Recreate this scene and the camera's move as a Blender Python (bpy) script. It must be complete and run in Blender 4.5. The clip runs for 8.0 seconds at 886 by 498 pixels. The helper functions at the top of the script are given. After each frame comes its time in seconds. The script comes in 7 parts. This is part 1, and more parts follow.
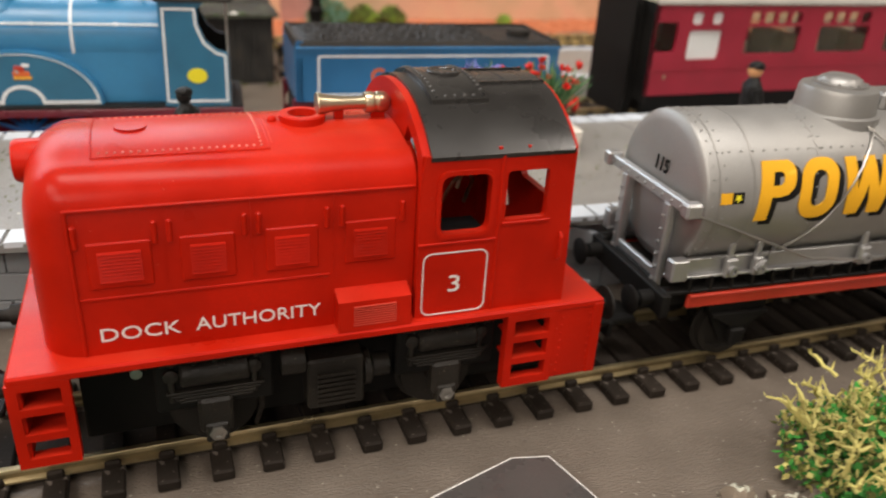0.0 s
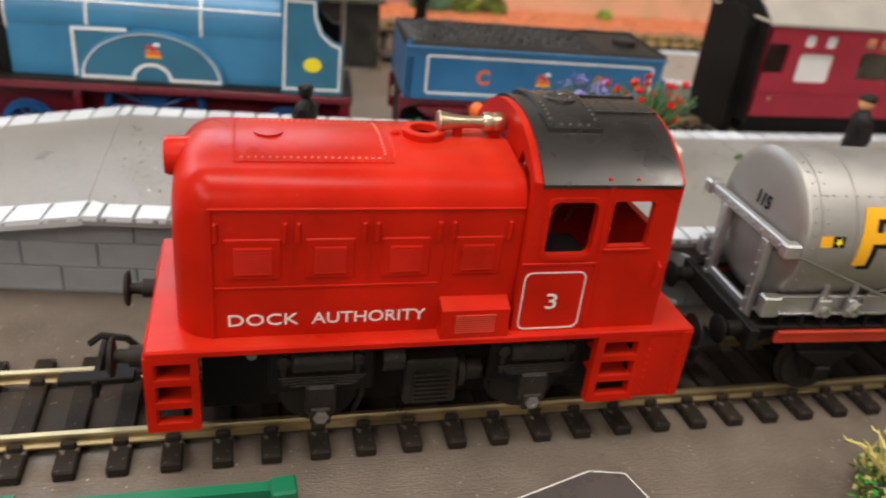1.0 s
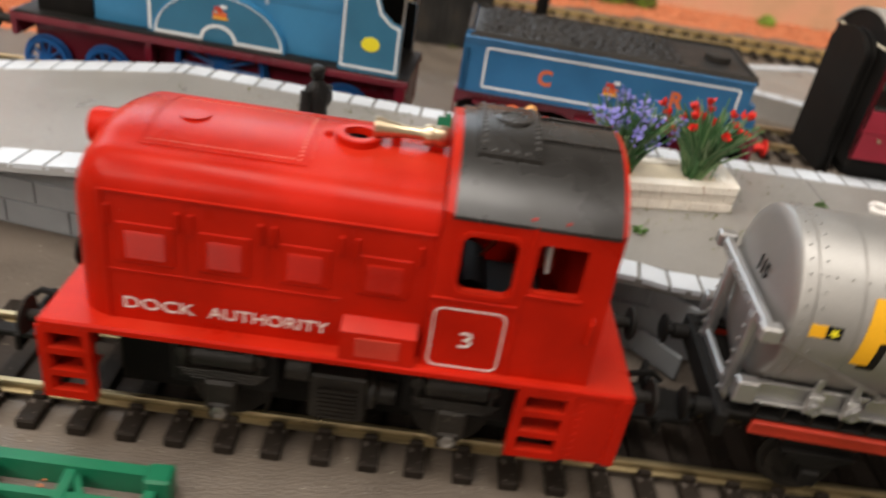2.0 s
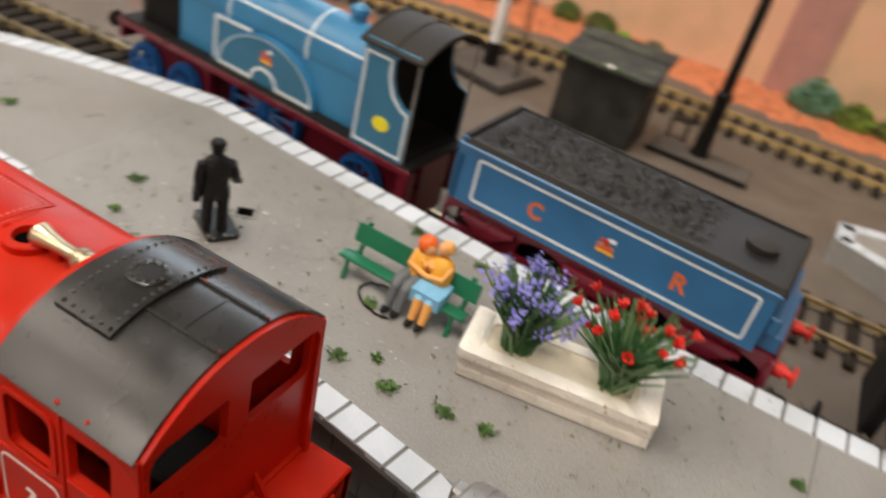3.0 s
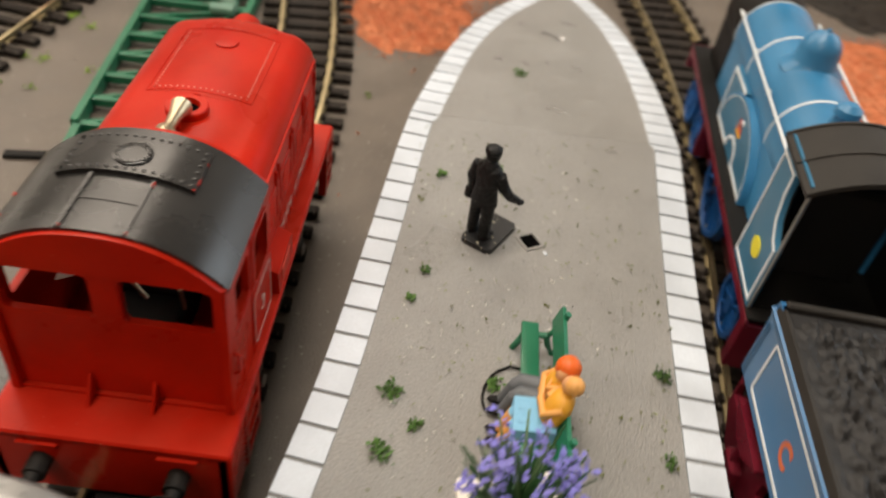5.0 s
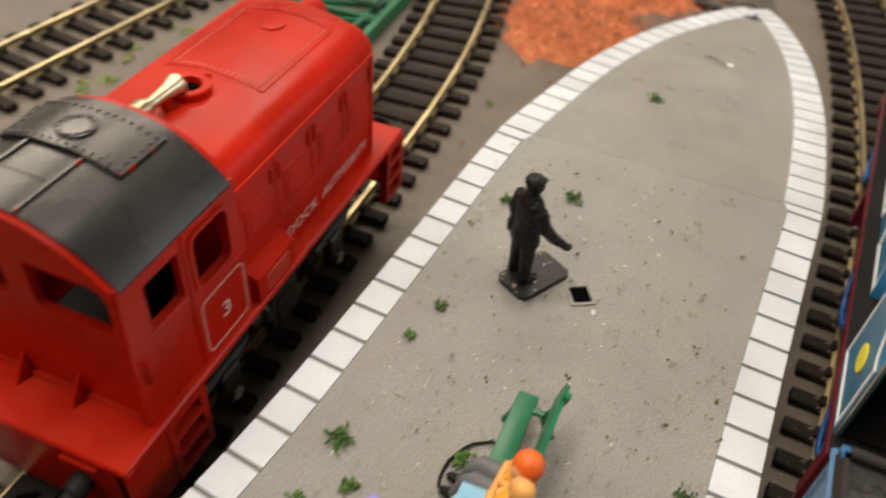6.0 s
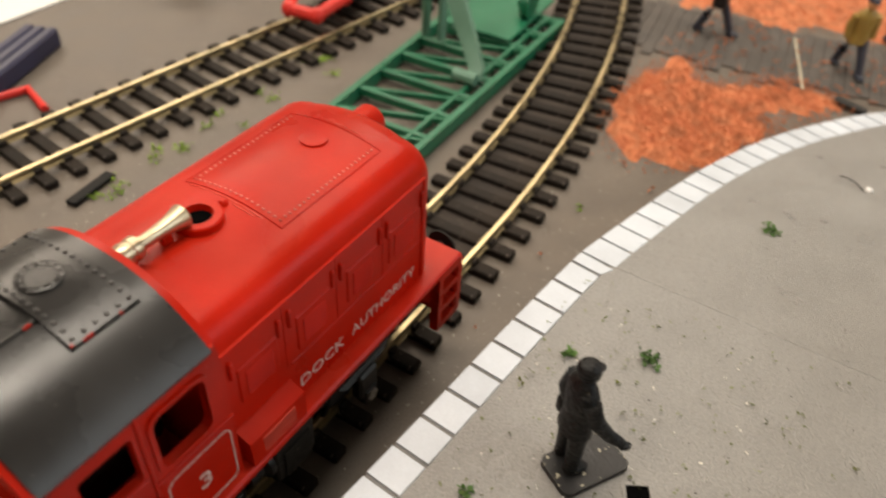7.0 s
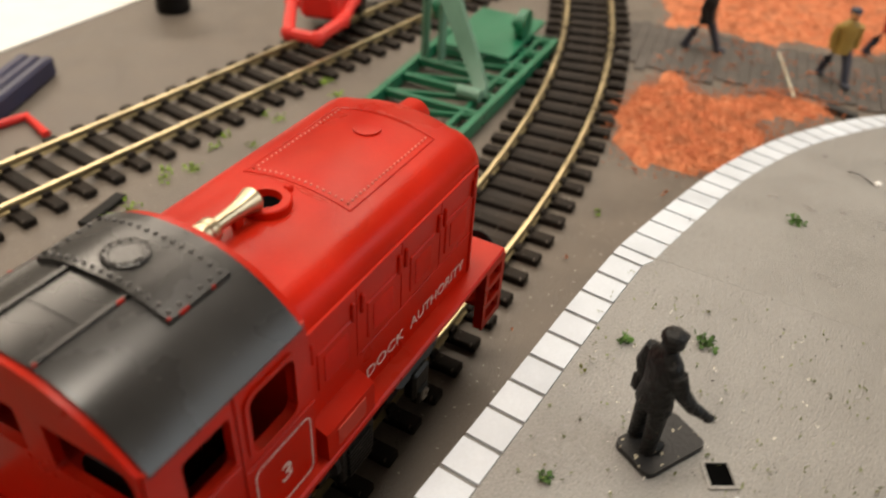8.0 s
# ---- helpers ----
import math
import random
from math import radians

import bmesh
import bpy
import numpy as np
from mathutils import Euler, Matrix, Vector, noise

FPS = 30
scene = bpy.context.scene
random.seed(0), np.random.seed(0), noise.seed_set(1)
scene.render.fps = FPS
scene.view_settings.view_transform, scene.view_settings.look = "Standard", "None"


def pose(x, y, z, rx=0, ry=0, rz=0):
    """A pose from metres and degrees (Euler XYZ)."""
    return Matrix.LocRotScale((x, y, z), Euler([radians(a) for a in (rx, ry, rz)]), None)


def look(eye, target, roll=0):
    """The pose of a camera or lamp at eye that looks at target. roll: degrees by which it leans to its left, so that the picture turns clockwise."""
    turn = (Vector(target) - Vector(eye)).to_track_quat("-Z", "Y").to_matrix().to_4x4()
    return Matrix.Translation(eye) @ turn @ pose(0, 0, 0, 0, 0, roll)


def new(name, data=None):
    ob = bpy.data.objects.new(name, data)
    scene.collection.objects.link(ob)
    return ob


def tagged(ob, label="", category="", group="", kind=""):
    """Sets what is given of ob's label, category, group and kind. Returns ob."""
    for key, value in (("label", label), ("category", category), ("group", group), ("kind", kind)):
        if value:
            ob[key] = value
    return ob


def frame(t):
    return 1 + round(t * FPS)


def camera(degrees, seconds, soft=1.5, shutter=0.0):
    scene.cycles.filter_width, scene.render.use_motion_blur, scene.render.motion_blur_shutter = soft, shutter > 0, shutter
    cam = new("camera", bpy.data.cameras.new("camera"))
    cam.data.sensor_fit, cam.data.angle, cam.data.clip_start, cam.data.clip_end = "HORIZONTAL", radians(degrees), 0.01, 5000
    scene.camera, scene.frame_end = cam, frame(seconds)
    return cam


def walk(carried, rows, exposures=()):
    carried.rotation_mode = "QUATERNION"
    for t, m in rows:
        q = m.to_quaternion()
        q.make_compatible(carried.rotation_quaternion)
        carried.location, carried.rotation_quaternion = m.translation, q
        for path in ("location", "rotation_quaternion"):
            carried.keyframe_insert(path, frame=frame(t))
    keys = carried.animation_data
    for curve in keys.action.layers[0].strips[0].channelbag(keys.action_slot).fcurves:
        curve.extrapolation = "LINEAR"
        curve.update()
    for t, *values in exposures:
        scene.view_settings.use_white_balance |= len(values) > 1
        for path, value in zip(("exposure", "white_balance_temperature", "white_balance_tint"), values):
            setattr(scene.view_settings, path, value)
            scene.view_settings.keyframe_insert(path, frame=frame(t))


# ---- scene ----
cam = camera(59.1, 8.0, soft=2.0, shutter=0.5)
cam.data.dof.use_dof, cam.data.dof.focus_distance, cam.data.dof.aperture_fstop = True, 0.120, 24.0
CM = 0.01  # lengths below are written in centimetres
PATH = [
    (0, (-3.578, -11.432, 8.744), (-1.922, -7.236, 6.587), 3.63),
    (0.2, (-3.400, -11.783, 9.047), (-1.798, -7.580, 6.862), 4.16),
    (0.5, (-3.437, -11.979, 9.564), (-1.971, -7.756, 7.325), 5.01),
    (0.7, (-3.948, -11.794, 9.799), (-2.576, -7.551, 7.536), 5.70),
    (1, (-4.255, -11.601, 9.509), (-3.035, -7.34, 7.195), 6.52),
    (1.2, (-4.164, -11.516, 9.566), (-3.131, -7.225, 7.216), 7.23),
    (2.3, (2.290, -9.660, 10.560), (2.048, -5.414, 7.930), 10.39),
    (2.5, (4.300, -8.430, 11.000), (3.688, -4.211, 8.388), 11.40),
    (2.7, (5.353, -6.852, 11.386), (4.443, -2.673, 8.795), 13.56),
    (3, (6.648, -5.604, 12.233), (5.105, -1.715, 9.496), 14.59),
    (3.2, (7.033, -5.242, 12.729), (5.084, -1.584, 9.933), 15.31),
    (3.5, (8.044, -4.574, 13.078), (5.599, -1.304, 10.192), 15.87),
    (3.7, (9.629, -3.849, 12.927), (6.827, -0.976, 9.945), 16.18),
    (4, (11.724, -1.843, 13.155), (8.502, 0.432, 10.083), 15.70),
    (4.3, (11.500, -0.210, 13.750), (7.967, 1.338, 10.568), 13.71),
    (4.5, (10.749, 1.05, 13.093), (7.057, 2.076, 9.881), 12.21),
    (4.7, (10.417, 2.213, 13.003), (6.683, 2.899, 9.749), 11.30),
    (5.8, (6.347, 7.068, 11.723), (2.826, 6.076, 8.315), 5.85),
    (6, (6.864, 7.077, 11.948), (3.392, 5.929, 8.539), 5.45),
    (6.2, (7.073, 7.081, 11.678), (3.657, 5.742, 8.281), 5.20),
    (6.5, (5.016, 6.896, 10.624), (1.726, 5.254, 7.236), 3.73),
    (6.8, (4.234, 7.104, 11.321), (0.968, 5.319, 7.983), 3.71),
    (7, (3.802, 6.82, 12.114), (0.547, 4.961, 8.805), 3.84),
    (7.3, (4.109, 6.538, 11.703), (0.889, 4.604, 8.403), 4.04),
    (7.5, (4.126, 6.374, 11.582), (0.886, 4.422, 8.312), 3.94),
    (7.8, (4.516, 6.227, 11.664), (1.158, 4.343, 8.475), 3.65),
    (8, (4.944, 5.791, 11.235), (1.404, 4.043, 8.168), 3.80),
]
EXPOSURES = [(0, 0.13, 6450, 10), (1, 0.13, 6450, 10), (2.5, -0.02, 6600, 10), (3.5, -0.04, 6700, 10), (4.5, -0.04, 6850, 10), (6.5, -0.08, 7150, 10), (8, -0.04, 7150, 10)]
walk(cam, [(t, look(Vector(eye) * CM, Vector(target) * CM, roll)) for t, eye, target, roll in PATH], EXPOSURES)

# ---- light ----
world = bpy.data.worlds.new("room_air")
world.use_nodes = True
scene.world = world
world.node_tree.nodes["Background"].inputs[0].default_value = (1.0, 0.93, 0.86, 1)
world.node_tree.nodes["Background"].inputs[1].default_value = 0.03


def ceiling_lamp(name, x, y, z, w, h, watts, colour):
    data = bpy.data.lights.new(name, "AREA")
    data.shape, data.size, data.size_y, data.energy, data.color = "RECTANGLE", w * CM, h * CM, watts, colour
    ob = new(name, data)
    ob.matrix_world = look(Vector((x, y, z)) * CM, Vector((x * 0.3, y * 0.3, 0)) * CM)
    return tagged(ob, "long warm white lamp hanging over the layout", "lamp")


ceiling_lamp("ceiling_lamp", -64, -104, 82, 60, 30, 5.6, (1.0, 0.895, 0.79))
ceiling_lamp("ceiling_lamp", -108, -46, 116, 80, 50, 9.0, (1.0, 0.895, 0.79))
ceiling_lamp("ceiling_lamp", -20, -20, 168, 120, 30, 23.5, (1.0, 0.94, 0.87))
ceiling_lamp("ceiling_lamp", 92, -56, 140, 34, 22, 6.6, (1.0, 0.895, 0.79))


def window_daylight(x, y, z, w, h, watts):
    """Cool daylight that enters by the window behind the layout."""
    data = bpy.data.lights.new("window_daylight", "AREA")
    data.shape, data.size, data.size_y, data.energy, data.color = "RECTANGLE", w * CM, h * CM, watts, (0.74, 0.87, 1.0)
    ob = new("window_daylight", data)
    ob.matrix_world = look(Vector((x, y, z)) * CM, Vector((x, 0, z)) * CM)
    return tagged(ob, "tall daylight window in the far wall of the room", "window")


window_daylight(-60, 111, 66, 136, 44, 8.5)


# ---- materials ----
def material(name, colour, rough=0.5, metal=0.0, tone=0.12, grain=0.15, bump=0.08, fleck=None, fleck_size=0.05, fleck_amount=0.06,
             vary=0.0, coat=0.0, depth=0.25, gloss=0.5, speck=0.35, second=None, second_size=1.0, second_at=0.55):
    """Colour with a broad tone, a fine grain (sizes in cm), optional flecks of another colour and relief."""
    m = bpy.data.materials.new(name)
    m.use_nodes = True
    nt = m.node_tree
    n, link = nt.nodes, nt.links.new
    b = n["Principled BSDF"]
    b.inputs["Metallic"].default_value = metal
    b.inputs["Coat Weight"].default_value = coat
    b.inputs["Specular IOR Level"].default_value = gloss
    co = n.new("ShaderNodeTexCoord")

    def cloud(size, detail=4.0):
        t = n.new("ShaderNodeTexNoise")
        t.inputs["Scale"].default_value = 1.0 / (size * CM)
        t.inputs["Detail"].default_value = detail
        link(co.outputs["Object"], t.inputs["Vector"])
        return t.outputs["Fac"]

    def ramp(fac, lo, hi, a=0.0, c=1.0):
        r = n.new("ShaderNodeMapRange")
        r.inputs["From Min"].default_value, r.inputs["From Max"].default_value = lo, hi
        r.inputs["To Min"].default_value, r.inputs["To Max"].default_value = a, c
        link(fac, r.inputs["Value"])
        return r.outputs["Result"]

    def mix(fac, a, c, mode="MIX"):
        x = n.new("ShaderNodeMix")
        x.data_type, x.blend_type = "RGBA", mode
        for sock, v in ((x.inputs["Factor"], fac), (x.inputs["A"], a), (x.inputs["B"], c)):
            if hasattr(v, "is_linked"):
                link(v, sock)
            else:
                sock.default_value = v
        return x.outputs["Result"]

    def rgb(c):
        return (*c, 1.0)

    dark = tuple(v * (1 - 1.6 * tone) for v in colour)
    light = tuple(min(1.0, v * (1 + 1.2 * tone)) for v in colour)
    fine = cloud(grain)
    broad = cloud(second_size if second else 1.3)
    col = mix(ramp(broad, 0.35, 0.65), rgb(dark), rgb(light))
    if second:
        col = mix(ramp(broad, second_at - 0.06, second_at + 0.1), col, rgb(second))
    col = mix(ramp(fine, 0.3, 0.7, 0, speck), col, rgb(tuple(v * (0.8 if speck < 0.5 else 0.55) for v in colour)))
    if fleck:
        v = n.new("ShaderNodeTexNoise")
        v.inputs["Scale"].default_value = 1.0 / (fleck_size * CM)
        v.inputs["Detail"].default_value = 1.0
        link(co.outputs["Object"], v.inputs["Vector"])
        col = mix(ramp(v.outputs["Fac"], 0.72 - fleck_amount, 0.74 - fleck_amount), col, rgb(fleck))
    if vary:
        info = n.new("ShaderNodeObjectInfo")
        hsv = n.new("ShaderNodeHueSaturation")
        link(ramp(info.outputs["Random"], 0, 1, 1 - vary, 1 + vary), hsv.inputs["Value"])
        link(col, hsv.inputs["Color"])
        col = hsv.outputs["Color"]
    link(col, b.inputs["Base Color"])
    link(ramp(broad, 0.3, 0.7, max(0.02, rough - 0.08), min(1, rough + 0.08)), b.inputs["Roughness"])
    if bump:
        k = n.new("ShaderNodeBump")
        k.inputs["Strength"].default_value = min(1.0, bump * 3)
        k.inputs["Distance"].default_value = grain * CM * depth
        link(fine, k.inputs["Height"])
        link(k.outputs["Normal"], b.inputs["Normal"])
    return m


def board_material():
    """Grey-brown paint over ply: fine wavy ripples of the grain, stains and dust."""
    m = material("painted_board", (0.138, 0.112, 0.089), 0.45, tone=0.10, grain=0.06, bump=0.15, fleck=(0.36, 0.33, 0.28), fleck_size=0.10, fleck_amount=0.0)
    nt = m.node_tree
    n, link = nt.nodes, nt.links.new
    w = n.new("ShaderNodeTexWave")
    w.bands_direction = "Y"
    w.inputs["Scale"].default_value = 4.4 / CM
    w.inputs["Distortion"].default_value = 11.0
    w.inputs["Detail"].default_value = 3.0
    w.inputs["Detail Scale"].default_value = 1.6
    co = n.new("ShaderNodeTexCoord")
    link(co.outputs["Object"], w.inputs["Vector"])
    k = n.new("ShaderNodeBump")
    k.inputs["Strength"].default_value, k.inputs["Distance"].default_value = 0.35, 0.0002
    link(w.outputs["Fac"], k.inputs["Height"])
    old = n["Principled BSDF"].inputs["Normal"].links[0].from_socket
    link(old, k.inputs["Normal"])
    link(k.outputs["Normal"], n["Principled BSDF"].inputs["Normal"])
    return m


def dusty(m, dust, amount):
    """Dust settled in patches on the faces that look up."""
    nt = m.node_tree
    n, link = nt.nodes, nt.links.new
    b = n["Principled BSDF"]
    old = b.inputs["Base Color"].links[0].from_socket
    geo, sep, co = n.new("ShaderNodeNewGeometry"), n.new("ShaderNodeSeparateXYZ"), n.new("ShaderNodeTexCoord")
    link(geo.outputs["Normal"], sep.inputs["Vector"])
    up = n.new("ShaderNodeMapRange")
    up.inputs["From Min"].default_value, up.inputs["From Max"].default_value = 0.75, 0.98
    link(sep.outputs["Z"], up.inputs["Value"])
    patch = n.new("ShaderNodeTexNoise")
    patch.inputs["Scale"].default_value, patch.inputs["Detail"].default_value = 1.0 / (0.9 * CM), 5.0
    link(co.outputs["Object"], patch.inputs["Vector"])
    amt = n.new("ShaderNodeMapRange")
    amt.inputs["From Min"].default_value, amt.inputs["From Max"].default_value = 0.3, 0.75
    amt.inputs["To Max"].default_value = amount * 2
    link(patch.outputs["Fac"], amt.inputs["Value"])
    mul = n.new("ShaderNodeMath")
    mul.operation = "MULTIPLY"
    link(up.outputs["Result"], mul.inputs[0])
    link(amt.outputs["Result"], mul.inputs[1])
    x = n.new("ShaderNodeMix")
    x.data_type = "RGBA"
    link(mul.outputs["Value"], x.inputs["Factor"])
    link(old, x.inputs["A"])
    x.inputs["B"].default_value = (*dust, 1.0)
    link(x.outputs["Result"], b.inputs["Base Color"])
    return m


def glass_material(name, tint):
    m = bpy.data.materials.new(name)
    m.use_nodes = True
    b = m.node_tree.nodes["Principled BSDF"]
    b.inputs["Base Color"].default_value = (*tint, 1)
    b.inputs["Roughness"].default_value, b.inputs["Transmission Weight"].default_value, b.inputs["IOR"].default_value = 0.05, 1.0, 1.35
    return m


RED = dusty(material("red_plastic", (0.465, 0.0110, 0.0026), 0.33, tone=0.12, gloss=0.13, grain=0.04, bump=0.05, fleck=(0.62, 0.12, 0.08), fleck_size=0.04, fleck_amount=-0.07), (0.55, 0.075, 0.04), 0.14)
BLACKROOF = material("black_plastic_roof", (0.024, 0.0222, 0.0208), 0.29, gloss=0.5, tone=0.2, grain=0.03, bump=0.06, fleck=(0.10, 0.085, 0.08), fleck_size=0.05, fleck_amount=-0.06)
BLACK = material("black_plastic", (0.007, 0.0062, 0.0054), 0.6, gloss=0.18, tone=0.3, grain=0.04, bump=0.1)
SOOT = material("dusty_chassis", (0.016, 0.013, 0.010), 0.65, gloss=0.3, tone=0.4, grain=0.05, bump=0.25, fleck=(0.075, 0.06, 0.04), fleck_size=0.07, fleck_amount=0.0)
CHASSIS = material("moulded_black_chassis", (0.015, 0.0122, 0.0093), 0.46, gloss=0.35, tone=0.4, grain=0.07, bump=0.3, fleck=(0.11, 0.095, 0.07), fleck_size=0.05, fleck_amount=-0.01)
STEEL = material("dull_steel", (0.42, 0.40, 0.37), 0.35, metal=0.9, tone=0.15, grain=0.03, bump=0.08)
BRASS = material("pale_brass", (0.58, 0.48, 0.33), 0.36, metal=1.0, tone=0.1, grain=0.05, bump=0.03)
RAIL = material("nickel_rail", (0.60, 0.49, 0.29), 0.33, metal=0.9, tone=0.18, grain=0.08, bump=0.05)
RAILWEB = material("tarnished_rail_web", (0.30, 0.235, 0.125), 0.45, metal=0.7, tone=0.25, grain=0.08, bump=0.08)
# brass yellow brightened to hold the lamp's reflection on the far rails
RAILBRASSLIT = material("lit_brass_rail", (0.70, 0.55, 0.26), 0.33, metal=0.75, tone=0.15, grain=0.08, bump=0.05)
SLEEPER = material("brown_black_sleeper", (0.020, 0.0148, 0.011), 0.7, gloss=0.18, tone=0.3, grain=0.05, bump=0.25, fleck=(0.12, 0.10, 0.085), fleck_size=0.12, fleck_amount=0.01, vary=0.18)
TRACKBED = material("dark_track_web", (0.040, 0.031, 0.025), 0.75, gloss=0.25, tone=0.25, grain=0.06, bump=0.3, fleck=(0.11, 0.09, 0.07), fleck_size=0.1, fleck_amount=0.0)
BOARD = board_material()
DECK = material("grey_platform", (0.335, 0.322, 0.302), 0.35, tone=0.05, speck=0.75, grain=0.038, bump=0.4, depth=0.85, fleck=(0.13, 0.12, 0.10), fleck_size=0.055, fleck_amount=0.0)
TILE = material("white_coping_paint", (0.575, 0.615, 0.665), 0.6, tone=0.07, grain=0.05, bump=0.1, vary=0.05)
JOINTPALE = material("pale_grey_joint", (0.36, 0.365, 0.37), 0.8, tone=0.1, grain=0.05)
JOINT = material("grey_joint", (0.20, 0.195, 0.185), 0.8, tone=0.1, grain=0.05)
STONE = material("grey_block_wall", (0.30, 0.32, 0.34), 0.7, tone=0.08, grain=0.05, bump=0.2, vary=0.08)
FADEDPRINT = material("faded_print", (0.62, 0.46, 0.41), 0.55, tone=0.06, grain=0.03, bump=0.0, second=(0.47, 0.06, 0.04), second_size=0.045, second_at=0.58)
WHITEPRINT = material("white_print", (0.74, 0.70, 0.66), 0.55, tone=0.06, grain=0.03, bump=0.0, second=(0.62, 0.40, 0.36), second_size=0.05, second_at=0.66)
BLUE = material("blue_plastic", (0.033, 0.19, 0.365), 0.38, tone=0.08, grain=0.04, bump=0.04)
TENDERBLUE = material("deep_blue_plastic", (0.025, 0.140, 0.315), 0.38, tone=0.08, grain=0.04, bump=0.04)
BLUEDARK = material("dark_blue_panel", (0.027, 0.145, 0.25), 0.38, tone=0.08, grain=0.04, bump=0.04)
BLUEWHEEL = material("bright_blue_wheel", (0.016, 0.13, 0.42), 0.42, tone=0.1, grain=0.04, bump=0.05)
LINING = material("white_lining", (0.74, 0.77, 0.78), 0.5, tone=0.05, grain=0.03, bump=0.0)
MAROON = material("maroon_plastic", (0.15, 0.010, 0.022), 0.32, tone=0.12, grain=0.04, bump=0.05)
COACHRED = material("maroon_coach", (0.30, 0.014, 0.034), 0.38, tone=0.08, grain=0.05, bump=0.03)
COAL = material("moulded_coal", (0.021, 0.0195, 0.019), 0.5, gloss=0.3, tone=0.3, grain=0.06, bump=0.35)
YELLOW = material("yellow_print", (0.80, 0.70, 0.02), 0.5, tone=0.05, grain=0.03, bump=0.0)
ORANGEPRINT = material("orange_print", (0.80, 0.40, 0.008), 0.5, tone=0.05, grain=0.03, bump=0.0)
LETTERRED = material("orange_red_print", (0.65, 0.13, 0.03), 0.5, tone=0.05, grain=0.03, bump=0.0)
SILVER = material("silver_paint", (0.35, 0.34, 0.325), 0.49, metal=0.72, tone=0.06, grain=0.03, bump=0.05)
SILVERDULL = material("dull_silver_frame", (0.40, 0.395, 0.39), 0.36, metal=0.7, tone=0.12, grain=0.04, bump=0.12)
REDSOLE = material("red_solebar", (0.45, 0.032, 0.014), 0.45, tone=0.1, grain=0.04, bump=0.05)
GREEN = material("green_plastic", (0.009, 0.150, 0.072), 0.35, tone=0.08, grain=0.04, bump=0.05)
GREENPALE = material("pale_green_plastic", (0.13, 0.27, 0.19), 0.42, tone=0.08, grain=0.05, bump=0.05)
CREAM = material("cream_painted_wood", (0.86, 0.80, 0.71), 0.6, tone=0.09, grain=0.07, bump=0.45, depth=0.6, fleck=(0.50, 0.34, 0.22), fleck_size=0.13, fleck_amount=-0.015)
SOIL = material("tan_soil", (0.74, 0.64, 0.48), 0.9, tone=0.12, grain=0.06, bump=0.6)
STEM = material("green_stem", (0.055, 0.16, 0.05), 0.55, tone=0.2, grain=0.05, bump=0.1)
STEMPALE = material("pale_green_stem", (0.19, 0.31, 0.14), 0.55, tone=0.2, grain=0.05, bump=0.1)
PURPLE = material("violet_petals", (0.24, 0.22, 0.66), 0.55, tone=0.15, grain=0.04, bump=0.2)
REDPETAL = material("red_petals", (0.75, 0.03, 0.02), 0.5, tone=0.15, grain=0.04, bump=0.2)
FIGBLACK = material("black_painted_figure", (0.007, 0.0066, 0.0062), 0.5, gloss=0.3, tone=0.3, grain=0.09, bump=0.4, depth=0.7, fleck=(0.30, 0.26, 0.20), fleck_size=0.10, fleck_amount=-0.05)
ORANGEGRIT = material("orange_scatter", (0.60, 0.20, 0.085), 0.9, tone=0.24, grain=0.05, bump=0.5, fleck=(0.72, 0.34, 0.18), fleck_size=0.06, fleck_amount=0.05, second=(0.46, 0.13, 0.06), second_size=0.5, second_at=0.6)
WALLPAINT = material("brick_print_wall", (0.74, 0.47, 0.29), 0.85, tone=0.10, grain=0.14, bump=0.1, second=(0.74, 0.42, 0.28), second_size=2.6, second_at=0.5)
PAPER = material("white_paper", (0.78, 0.77, 0.74), 0.7, tone=0.03, grain=0.05, bump=0.02)
DARKCARD = material("dark_slate_card", (0.065, 0.060, 0.057), 0.25, tone=0.12, grain=0.05, bump=0.08)
WALLROOM = material("plain_room_wall", (0.36, 0.342, 0.315), 0.9, tone=0.03, grain=0.5, bump=0.05)
LEAF = material("green_scatter", (0.075, 0.16, 0.032), 0.8, tone=0.3, grain=0.06, bump=0.5)
LEAFPALE = material("lime_scatter", (0.22, 0.36, 0.035), 0.8, tone=0.25, grain=0.06, bump=0.5)
LICHEN = material("yellow_lichen", (0.56, 0.50, 0.16), 0.85, tone=0.2, grain=0.06, bump=0.5)
BUSHGREEN = material("bright_green_foam", (0.04, 0.24, 0.03), 0.85, tone=0.3, grain=0.06, bump=0.6)
OLIVE = material("olive_foam", (0.105, 0.115, 0.02), 0.85, tone=0.3, grain=0.1, bump=0.6)
ROCK = material("mottled_bark", (0.14, 0.11, 0.08), 0.85, tone=0.4, grain=0.08, bump=0.7, fleck=(0.46, 0.45, 0.36), fleck_size=0.22, fleck_amount=0.12)
WOODDARK = material("dark_creosoted_wood", (0.018, 0.017, 0.015), 0.6, tone=0.35, grain=0.08, bump=0.35, second=(0.04, 0.032, 0.023), second_size=0.9, second_at=0.62)
MATTEROOF = material("matte_brown_black", (0.026, 0.0225, 0.019), 0.62, gloss=0.3, tone=0.25, grain=0.04, bump=0.08)
HUTROOF = material("sooty_felt_roof", (0.034, 0.034, 0.029), 0.7, tone=0.3, grain=0.09, bump=0.4, fleck=(0.16, 0.165, 0.12), fleck_size=0.16, fleck_amount=0.03, second=(0.075, 0.085, 0.055), second_size=0.7, second_at=0.55)
